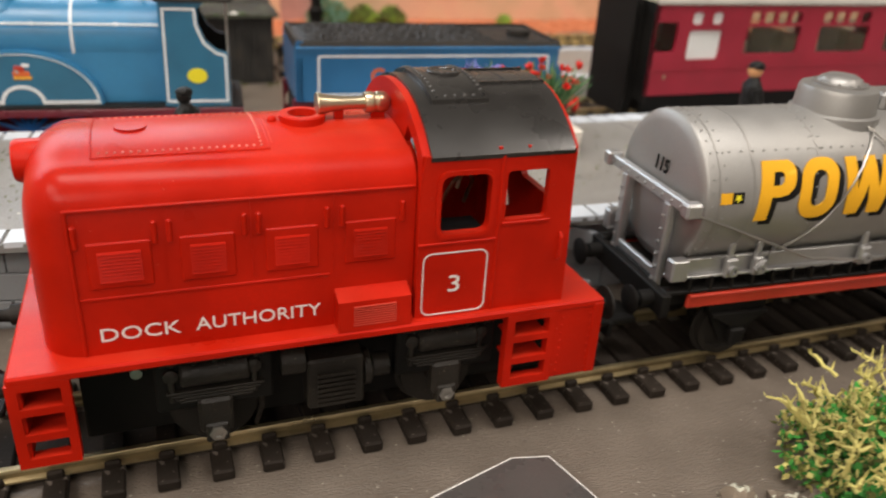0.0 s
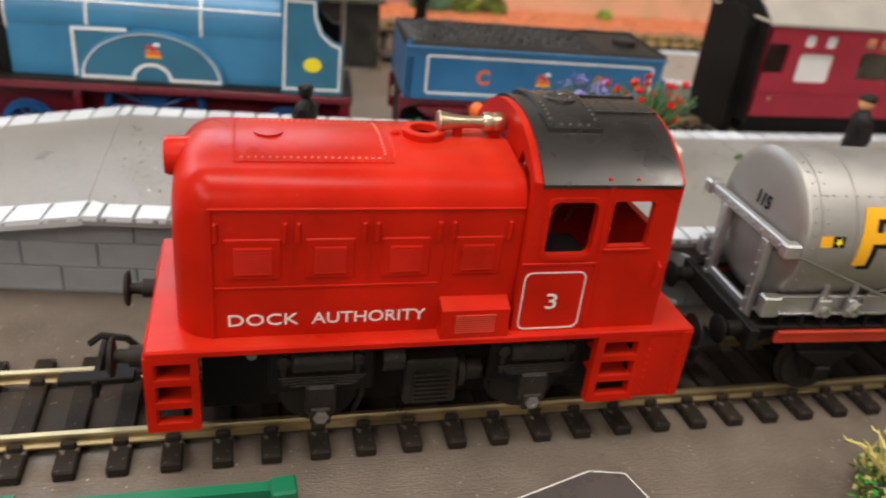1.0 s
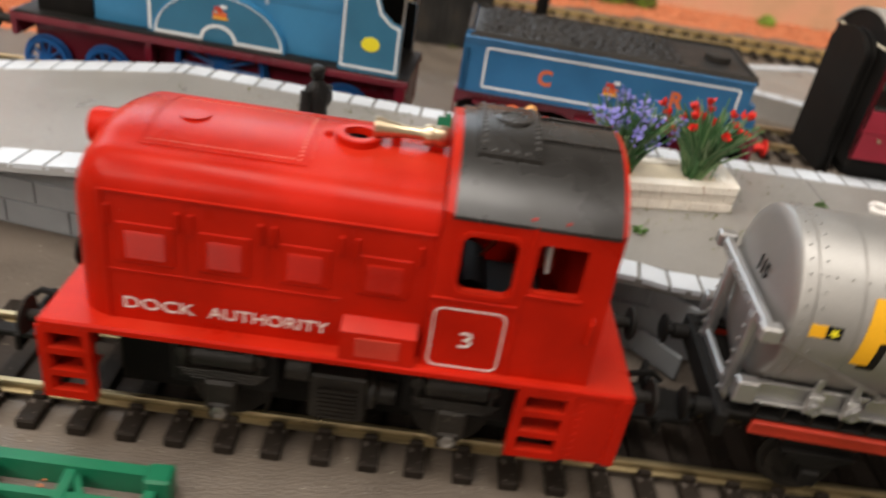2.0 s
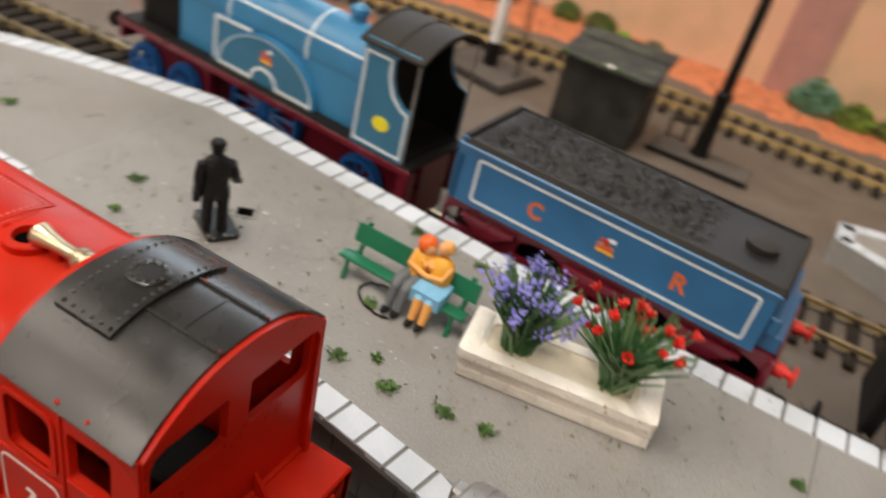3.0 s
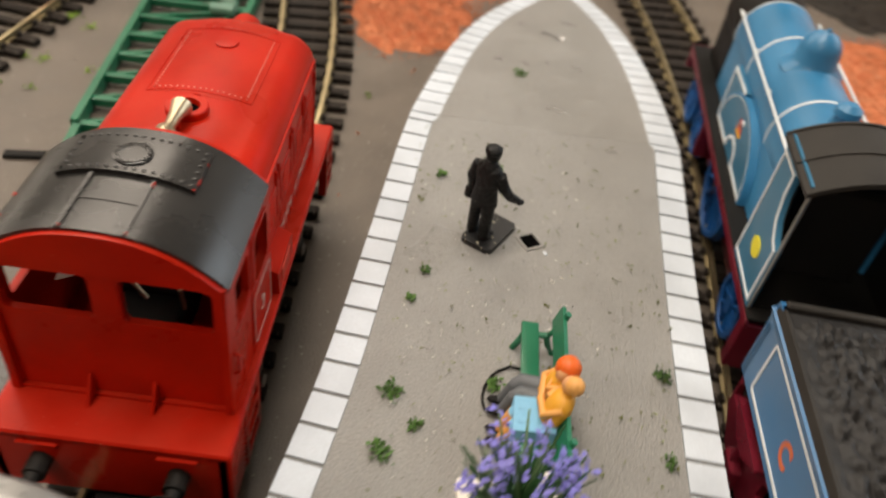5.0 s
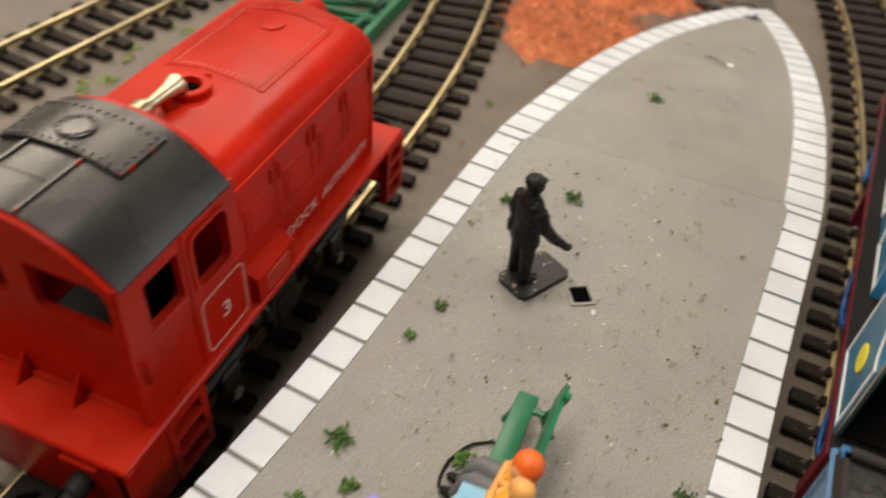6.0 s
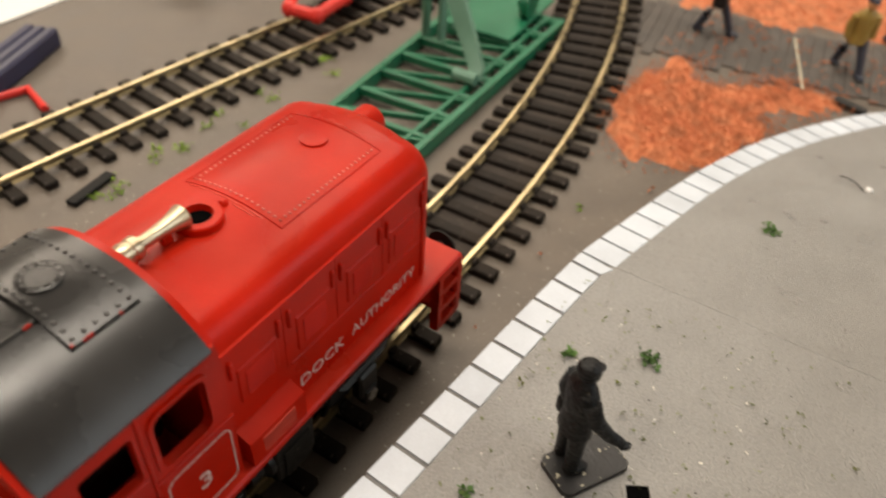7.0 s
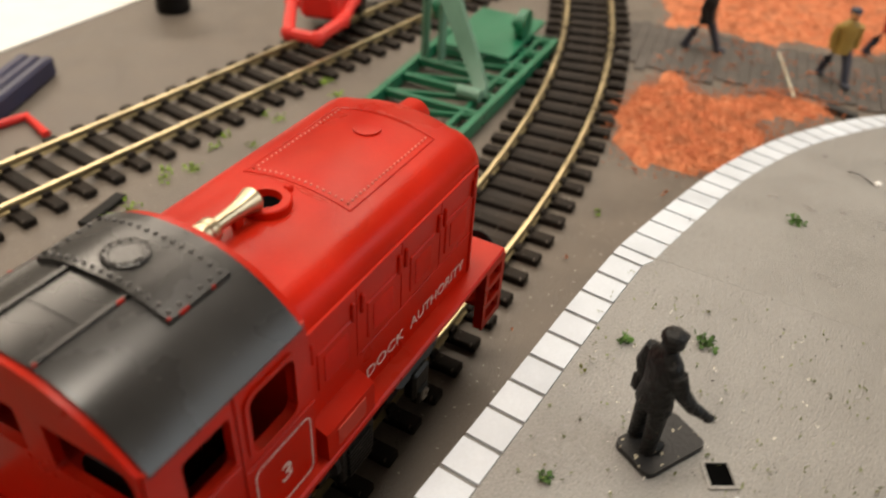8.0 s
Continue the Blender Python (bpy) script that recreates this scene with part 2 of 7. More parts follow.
BALLAST = material("grey_ballast", (0.21, 0.195, 0.17), 0.85, tone=0.3, grain=0.05, bump=0.4, second=(0.10, 0.09, 0.075), second_size=0.25, second_at=0.5)
PLANK = material("weathered_plank", (0.085, 0.072, 0.062), 0.75, tone=0.2, grain=0.07, bump=0.3, vary=0.12)
WHITEPOST = material("white_post_paint", (0.86, 0.84, 0.81), 0.5, tone=0.05, grain=0.06, bump=0.05)
NAVY = material("navy_plastic", (0.022, 0.022, 0.055), 0.4, tone=0.15, grain=0.05, bump=0.06)
CHIPPED = material("chipped_black_stand", (0.010, 0.009, 0.009), 0.5, tone=0.3, grain=0.06, bump=0.3, fleck=(0.42, 0.38, 0.28), fleck_size=0.09, fleck_amount=0.04)
FLOCK = material("olive_flock", (0.20, 0.23, 0.085), 0.85, tone=0.3, grain=0.05, bump=0.3)
# lighter grey paints in the highlight dots that the roof rivets catch
RIVETGLINT = material("glint_painted_rivets", (0.085, 0.082, 0.079), 0.4, tone=0.2, grain=0.03, bump=0.05)
# flat black that paints the shade inside holes which are not cut
VOID = material("painted_hole_shade", (0.003, 0.003, 0.003), 1.0, gloss=0.0, tone=0.1, grain=0.05, bump=0.0)
WEAR = material("scuffed_red", (0.56, 0.055, 0.03), 0.6, tone=0.1, grain=0.05, bump=0.1)
# hood rivets in a paler red than the hood
RIVETPALE = material("pale_red_rivets", (0.74, 0.26, 0.20), 0.5, tone=0.15, grain=0.03, bump=0.05)
PANE = glass_material("clear_window", (0.85, 0.88, 0.86))
FROST = material("frosted_window", (0.74, 0.76, 0.76), 0.5, tone=0.04, grain=0.05, bump=0.0)
CREAMTRIM = material("cream_interior", (0.62, 0.56, 0.42), 0.7, tone=0.08, grain=0.1)
GREYROOF = material("grey_coach_roof", (0.34, 0.32, 0.29), 0.6, tone=0.08, grain=0.06, bump=0.1)
SKIN = material("peach_paint", (0.72, 0.36, 0.16), 0.5, tone=0.08, grain=0.05, bump=0.05)


# ---- mesh helpers (all lengths in cm) ----
def box(bm, x0, x1, y0, y1, z0, z1, bevel=0.0, seg=1):
    vs = [bm.verts.new((x, y, z)) for x in (x0, x1) for y in (y0, y1) for z in (z0, z1)]
    fs = [bm.faces.new([vs[i] for i in f]) for f in ((0, 1, 3, 2), (4, 6, 7, 5), (0, 4, 5, 1), (2, 3, 7, 6), (0, 2, 6, 4), (1, 5, 7, 3))]
    if bevel:
        es = list({e for f in fs for e in f.edges})
        bmesh.ops.bevel(bm, geom=es, offset=bevel, segments=seg, affect="EDGES", profile=0.5)
    return bm


def turned(p, axis):
    """(u, v, w) of a plane normal to the axis, to x, y, z."""
    u, v, w = p
    return {"x": (w, u, v), "y": (u, w, v), "z": (u, v, w)}[axis]


def plate(bm, outer, holes, axis, a, b):
    """A flat plate with holes, between a and b along the axis; outlines in the two other axes."""
    edges = []
    for loop in (outer, *holes):
        vs = [bm.verts.new(turned((u, v, a), axis)) for u, v in loop]
        edges += [bm.edges.new((vs[i - 1], vs[i])) for i in range(len(vs))]
    made = bmesh.ops.triangle_fill(bm, use_beauty=True, edges=edges)["geom"]
    faces = [g for g in made if isinstance(g, bmesh.types.BMFace)]
    ext = bmesh.ops.extrude_face_region(bm, geom=faces)["geom"]
    bmesh.ops.translate(bm, verts=[g for g in ext if isinstance(g, bmesh.types.BMVert)], vec=turned((0, 0, b - a), axis))
    bmesh.ops.recalc_face_normals(bm, faces=list(bm.faces))
    return bm


def rounded(x0, x1, z0, z1, r, n=4):
    out = []
    for cx, cz, a0 in ((x1 - r, z1 - r, 0), (x0 + r, z1 - r, 90), (x0 + r, z0 + r, 180), (x1 - r, z0 + r, 270)):
        out += [(cx + r * math.cos(radians(a0 + 90 * i / n)), cz + r * math.sin(radians(a0 + 90 * i / n))) for i in range(n + 1)]
    return out


def loft(bm, rings, closed=True, cap0=True, cap1=True):
    rows = [[bm.verts.new(p) for p in ring] for ring in rings]
    n = len(rows[0])
    for a, b in zip(rows, rows[1:]):
        for i in range(n if closed else n - 1):
            j = (i + 1) % n
            bm.faces.new((a[i], a[j], b[j], b[i]))
    if cap0:
        bm.faces.new(rows[0][::-1])
    if cap1:
        bm.faces.new(rows[-1])
    return bm


def frame_of(d):
    d = Vector(d).normalized()
    u = d.cross(Vector((0, 0, 1)) if abs(d.z) < 0.9 else Vector((1, 0, 0))).normalized()
    return u, d.cross(u)


def lathe(bm, origin, axis, profile, n=20, cap=True):
    """A turned shape: profile of (distance along the axis, radius)."""
    o, d = Vector(origin), Vector(axis).normalized()
    u, v = frame_of(d)
    rings = [[o + d * h + (u * math.cos(6.28319 * i / n) + v * math.sin(6.28319 * i / n)) * max(r, 0.001) for i in range(n)] for h, r in profile]
    return loft(bm, rings, True, cap, cap)


def rod(bm, p, q, r, r2=None, n=10):
    p, q = Vector(p), Vector(q)
    return lathe(bm, p, q - p, [(0, r), ((q - p).length, r if r2 is None else r2)], n)


def tube(bm, pts, r, n=6):
    pts = [Vector(p) for p in pts]
    rings = []
    for i, p in enumerate(pts):
        u, v = frame_of(pts[min(i + 1, len(pts) - 1)] - pts[max(i - 1, 0)])
        rr = r[i] if isinstance(r, (list, tuple)) else r
        rings.append([p + (u * math.cos(6.28319 * k / n) + v * math.sin(6.28319 * k / n)) * rr for k in range(n)])
    return loft(bm, rings)


def ball(bm, c, r, sx=1, sy=1, sz=1, n=12, m=8):
    rings = [[(c[0] + sx * r * math.sin(math.pi * j / m) * math.cos(6.28319 * i / n), c[1] + sy * r * math.sin(math.pi * j / m) * math.sin(6.28319 * i / n),
               c[2] - sz * r * math.cos(math.pi * j / m)) for i in range(n)] for j in range(1, m)]
    return loft(bm, rings)


def finish(bm, name, mat, sharp=35):
    bmesh.ops.recalc_face_normals(bm, faces=list(bm.faces))
    bmesh.ops.scale(bm, vec=(CM, CM, CM), verts=list(bm.verts))
    me = bpy.data.meshes.new(name)
    bm.to_mesh(me)
    bm.free()
    me.materials.append(mat)
    for p in me.polygons:
        p.use_smooth = True
    me.set_sharp_from_angle(angle=radians(sharp))
    return me


def place(x, y, z=0.0, rz=0.0, rx=0.0, ry=0.0):
    return pose(x * CM, y * CM, z * CM, rx, ry, rz)


def thing(name, label, category, m, group="", kind=""):
    """An Empty at a thing's base, to carry its parts."""
    ob = new(name)
    ob.empty_display_size = 0.01
    ob.matrix_world = m
    return tagged(ob, label, category, group, kind)


def part(name, bm, mat, parent, label="", m=None, sharp=35):
    ob = new(name, finish(bm, name, mat, sharp))
    ob.parent = parent
    if m is not None:
        ob.matrix_local = m
    if label:
        ob["label"] = label
    return ob


def solo(name, bm, mat, label, category, m, group="", kind="", sharp=35):
    """A thing that is one mesh."""
    ob = new(name, finish(bm, name, mat, sharp))
    ob.matrix_world = m
    return tagged(ob, label, category, group, kind)


def bm_():
    return bmesh.new()


def lettering(name, words, width, height, mat, parent, m, thick=0.012, bold=0.0, shear=0.0, label=""):
    """Words as thin raised print, centred at the pose m (cm inside), reading along its x, upright along its y."""
    cu = bpy.data.curves.new(name, "FONT")
    cu.body, cu.size, cu.offset, cu.shear, cu.extrude, cu.resolution_u = words, 1.0, bold, shear, 0.01, 3
    tmp = new(name + "_outline", cu)
    bpy.context.view_layer.update()
    me = bpy.data.meshes.new_from_object(tmp.evaluated_get(bpy.context.evaluated_depsgraph_get()))
    bpy.data.objects.remove(tmp)
    bpy.data.curves.remove(cu)
    xs, ys = [v.co.x for v in me.vertices], [v.co.y for v in me.vertices]
    cx, cy, w, h = (min(xs) + max(xs)) / 2, (min(ys) + max(ys)) / 2, max(xs) - min(xs), max(ys) - min(ys)
    for v in me.vertices:
        v.co = ((v.co.x - cx) / w * width * CM, (v.co.y - cy) / h * height * CM, v.co.z / 0.02 * thick * CM)
    me.materials.clear()
    me.materials.append(mat)
    me.name = name
    ob = new(name, me)
    ob.parent = parent
    ob.matrix_basis = m
    if label:
        ob["label"] = label
    return ob


def spline(pts, n=8):
    """A smooth line through 2D points."""
    out = []
    for i in range(len(pts) - 1):
        p0, p1, p2, p3 = (np.array(pts[min(max(k, 0), len(pts) - 1)], float) for k in (i - 1, i, i + 1, i + 2))
        for k in range(n):
            t = k / n
            out.append(0.5 * (2 * p1 + (p2 - p0) * t + (2 * p0 - 5 * p1 + 4 * p2 - p3) * t * t + (3 * p1 - p0 - 3 * p2 + p3) * t ** 3))
    return [tuple(p) for p in out] + [tuple(pts[-1])]


def stations(line, step, start=0.0):
    """Points and headings at even steps along a 2D line."""
    p = np.array(line, float)
    seg = np.hypot(*np.diff(p, axis=0).T)
    s = np.r_[0, np.cumsum(seg)]
    out, d = [], start
    while d < s[-1]:
        i = min(int(np.searchsorted(s, d, "right")) - 1, len(seg) - 1)
        q = p[i] + (p[i + 1] - p[i]) * ((d - s[i]) / seg[i])
        out.append((float(q[0]), float(q[1]), math.atan2(*(p[i + 1] - p[i])[::-1])))
        d += step
    return out


# ---- the room and the board ----
def shell():
    for name, a in (("floor", (-132, 132, -128, 112, -8, -4.002)), ("wall_north", (-132, 132, 112, 116, -4, 171)), ("wall_south", (-132, 132, -132, -128, -4, 171)),
                    ("wall_east", (132, 136, -132, 116, -8, 171)), ("wall_west", (-136, -132, -132, 116, -8, 171)), ("ceiling", (-136, 136, -132, 116, 171.2, 175))):
        solo(name, box(bm_(), *a), WALLROOM, "plain pale painted " + name.split("_")[0] + " of the room", name.split("_")[0], place(0, 0), kind="structure")
    bm = bm_()
    box(bm, -75, 75, -24, 46, -4, 0, 0.2)
    solo("ground", bm, BOARD, "grey-brown painted baseboard with rippled grain and dust", "ground", place(0, 0), kind="structure")


shell()


# ---- track ----
def sleeper_mesh():
    bm = bm_()
    box(bm, -0.17, 0.17, -1.55, 1.55, 0.0, 0.2, 0.03)
    for y in (-0.86, 0.86):
        for s in (-1, 1):
            box(bm, -0.12, 0.12, y + s * 0.115 - 0.05, y + s * 0.115 + 0.05, 0.18, 0.33, 0.03)
    return finish(bm, "sleeper", SLEEPER)


SLEEPER_MESH = sleeper_mesh()


def railway(label, line, step=0.8, bed=False, webmat=RAILWEB, headmat=RAIL):
    t = thing("track", label, "track", place(0, 0), "tracks of the layout")
    if bed:
        bm = bm_()
        loft(bm, [[(x - math.sin(a) * u, y + math.cos(a) * u, z) for u, z in ((-0.78, 0.0), (0.78, 0.0), (0.78, 0.07), (-0.78, 0.07))] for x, y, a in stations(line, 1.0)])
        part("track_bed", bm, TRACKBED, t, "dark brown web between the rails")
    web = [(-0.11, 0.2), (0.11, 0.2), (0.11, 0.235), (0.03, 0.26), (0.03, 0.37), (-0.03, 0.37), (-0.03, 0.26), (-0.11, 0.235)]
    head = [(-0.055, 0.355), (0.055, 0.355), (0.055, 0.405), (0.045, 0.42), (-0.045, 0.42), (-0.055, 0.405)]
    for side in (-0.86, 0.86):
        for name, prof, mat, label in (("rail", web, webmat, "dull brown rail web"), ("rail_head", head, headmat, "worn nickel-yellow rail head")):
            bm = bm_()
            loft(bm, [[(x - math.sin(a) * (side + u), y + math.cos(a) * (side + u), z) for u, z in prof] for x, y, a in stations(line, 0.7)])
            part(name, bm, mat, t, label)
    for x, y, a in stations(line, step, 0.3):
        ob = new("sleeper", SLEEPER_MESH)
        ob.parent = t
        ob.matrix_local = place(x, y, 0.0, math.degrees(a) + random.uniform(-0.6, 0.6))
    return t


def bend(x0, y0, x1, radius, side, length, n=24):
    """A straight from x0 to x1 at y0, towards -x, then an arc to that side."""
    out = [(x0, y0), (x1, y0)]
    for i in range(1, n + 1):
        a = length / radius * i / n
        out.append((x1 - radius * math.sin(a), y0 + side * radius * (1 - math.cos(a))))
    return out


railway("main track of dark sleepers with worn yellowish rails", bend(26, 0, -8.0, 46, -1, 40), bed=True)
railway("siding of dark sleepers with yellowish rails and moss", [(6, -11.9), (-40, -5.9)])
BLUELINE = spline([(44, 10.6), (25, 10.7), (12, 10.85), (4.4, 11.25), (-2, 11.95), (-7, 12.45), (-12, 12.75), (-19, 12.5), (-25, 11.6), (-33, 9.4), (-40, 6.5)])
railway("platform track of dark sleepers with yellowish rails", BLUELINE, bed=True)
railway("short siding of dark sleepers with yellowish rails behind the coach", [(40, 16.85), (7.6, 16.85)])
railway("far running track along the wall with bright yellowish rails", spline([(40, 30.2), (25, 30.4), (10, 30.6), (2, 30.6), (-8, 29.4), (-16, 28.0), (-30, 25.0), (-42, 21)]), webmat=RAILBRASSLIT, headmat=RAILBRASSLIT)

# ---- platform ----
NEAR = spline([(34, 1.95), (20, 2.0), (6, 2.08), (4, 2.32), (1.25, 2.72), (-1.8, 3.0), (-6.2, 3.35), (-9.3, 3.75), (-13, 4.4), (-16.5, 5.45), (-19.6, 6.9), (-21.2, 7.9), (-21.9, 8.55)], 10)
FAR = spline([(34, 9.5), (20, 9.45), (10, 9.3), (6, 9.35), (2.4, 9.52), (-1.7, 9.8), (-5, 10.1), (-8.4, 10.4), (-12.8, 10.5), (-16.8, 10.2), (-20.0, 9.5), (-21.5, 8.9), (-21.9, 8.55)], 10)
RAMP_X, DECK_Z = -7.4, 2.2


def deck_z(x):
    return DECK_Z - 0.145 * max(0.0, RAMP_X - x)


def inset(line, d):
    """The line moved d to its left."""
    out = []
    p = np.array(line)
    for i in range(len(p)):
        t = p[min(i + 1, len(p) - 1)] - p[max(i - 1, 0)]
        t = t / np.hypot(*t)
        out.append((p[i][0] - t[1] * d, p[i][1] + t[0] * d))
    return out


def platform():
    t = thing("platform", "grey island platform tapering to a ramp, edged with white coping tiles", "platform", place(0, 0))
    xs = sorted(set([34 - i * 1.0 for i in range(57)] + [RAMP_X]), reverse=True)
    near = lambda x, line: float(np.interp(-x, [-p[0] for p in line], [p[1] for p in line]))  # noqa: E731
    ni, fi = inset(NEAR, -0.62), inset(FAR, 0.66)
    wn, wf = inset(NEAR, -0.7), inset(FAR, 0.7)

    def slab(xlist, a, b, up, down, name, mat, label):
        bm = bm_()
        rings = []
        for x in xlist:
            y0, y1 = near(x, a), near(x, b)
            if y1 - y0 < 0.05:
                y0 = y1 = (y0 + y1) / 2
                y0, y1 = y0 - 0.02, y1 + 0.02
            zt = deck_z(x) + up
            zb = max(0.005, deck_z(x) + down) if down > -5 else 0.0
            rings.append([(x, y0, min(zb, zt - 0.01)), (x, y1, min(zb, zt - 0.01)), (x, y1, zt), (x, y0, zt)])
        loft(bm, rings)
        return part(name, bm, mat, t, label)

    main = [x for x in xs if x >= RAMP_X]
    ramp = [RAMP_X - 0.008] + [x for x in xs if x < RAMP_X and x > -21.0]
    for xl, word in ((main, "level"), (ramp, "sloping")):
        slab(xl, ni, fi, 0.0, -0.25, "deck", DECK, "speckled grey " + word + " platform surface")
        slab(xl, NEAR, FAR, -0.03, -0.2, "coping_bed", JOINT if word == "level" else JOINTPALE, "grey bed under the coping tiles")
        slab(xl, wn, wf, -0.22, -9, "core", STONE, "grey platform wall")
    # coping tiles, one by one
    for line, inner, step, slope_step, joint in ((NEAR, -0.62, 0.662, 0.74, -0.46), (FAR, 0.66, 0.658, 0.695, -0.62)):
        pts = stations(line, 0.01)
        first = next(i for i, q in enumerate(pts) if q[0] <= joint)
        k = first % int(step * 100)
        while k < len(pts) - 20:
            x, y, a = pts[k]
            e = min(k + int((step if x > RAMP_X else slope_step) * 100), len(pts) - 1)
            if x > RAMP_X > pts[e][0]:
                e = next(i for i in range(k, e + 1) if pts[i][0] <= RAMP_X)
            if x < -21.2:
                break
            g = 8
            quad = []
            for i in (k + g, e):
                px, py, pa = pts[min(i, len(pts) - 1)]
                quad.append((px, py, pa))
            if e - k > 10:
                bm = bm_()
                top, bot = [], []
                for (px, py, pa), order in ((quad[0], 0), (quad[1], 1)):
                    deep = inner * (0.98 if px > RAMP_X else 1.16)
                    qx, qy = px - math.sin(pa) * deep, py + math.cos(pa) * deep
                    row = [(px, py), (qx, qy)]
                    top += row if order == 0 else row[::-1]
                vs = [bm.verts.new((u, v, deck_z(u) + 0.012)) for u, v in top] + [bm.verts.new((u, v, deck_z(u) - 0.10)) for u, v in top]
                for f in ((0, 1, 2, 3), (7, 6, 5, 4), (0, 4, 5, 1), (1, 5, 6, 2), (2, 6, 7, 3), (3, 7, 4, 0)):
                    bm.faces.new([vs[i] for i in f])
                part("tile", bm, TILE, t)
            k = e
    # blocks of the wall that faces the main track
    for row in range(3):
        z0 = 0.06 + row * 0.6
        for n, (x, y, a) in enumerate(stations(inset(NEAR, -0.7), 1.55, 0.0 if row % 2 else 0.78)):
            if not (-15 < x < 12) or z0 + 0.6 > deck_z(x) - 0.2:
                continue
            bm = bm_()
            box(bm, -0.762, 0.762, -0.05, 0.05, 0, 0.578, 0.02)
            ob = part("block", bm, STONE, t)
            ob.matrix_local = place(x, y, z0, math.degrees(a))
    # lamp socket moulded in the deck, and the joint of the second length
    bm = bm_()
    plate(bm, rounded(-0.245, 0.245, -0.225, 0.225, 0.03, 2), [[(-0.19, -0.17), (0.19, -0.17), (0.19, 0.17), (-0.19, 0.17)]], "z", 0.0, 0.03)
    part("socket_rim", bm, DECK, t, "grey raised rim of a lamp socket", m=place(-3.03, 6.40, 2.2, 30))
    bm = bm_()
    box(bm, -0.19, 0.19, -0.17, 0.17, 0.001, 0.004)
    part("socket", bm, VOID, t, "flat black square painting the shade inside a lamp socket", m=place(-3.03, 6.40, 2.2, 30))
    bm = bm_()
    ball(bm, (0, 0, 0.0), 0.055, 1.3, 0.7, 0.35, 10, 6)
    part("glue_spot", bm, TILE, t, "whitish spot of dried glue", m=place(-2.72, 6.72, 2.21, 20))
    bm = bm_()
    box(bm, -0.025, 0.025, -3.3, 3.3, 0.001, 0.006)
    part("seam", bm, JOINT, t, m=place(9.8, 5.75, 2.2, -1))
    return t


platform()


# ---- red shunting locomotive ----
def hood_section(x, d):
    """Half-round-shouldered section, d smaller all round but at the foot."""
    w, crown, edge, r = 1.5 - d, 5.30 - d, 5.16 - d, 0.55
    pts = [(-w, 2.57), (-w, 3.4)]
    for i in range(9):
        a = radians(90 * i / 8)
        pts.append((-(w - r) - r * math.cos(a), edge - r + r * math.sin(a)))
    for i in range(1, 6):
        u = -(w - r) * (1 - i / 5)
        pts.append((u, edge + (crown - edge) * (1 - (u / (w - r)) ** 2)))
    full = pts + [(-u, z) for u, z in pts[-2::-1]]
    return [(x, u, z) for u, z in full]


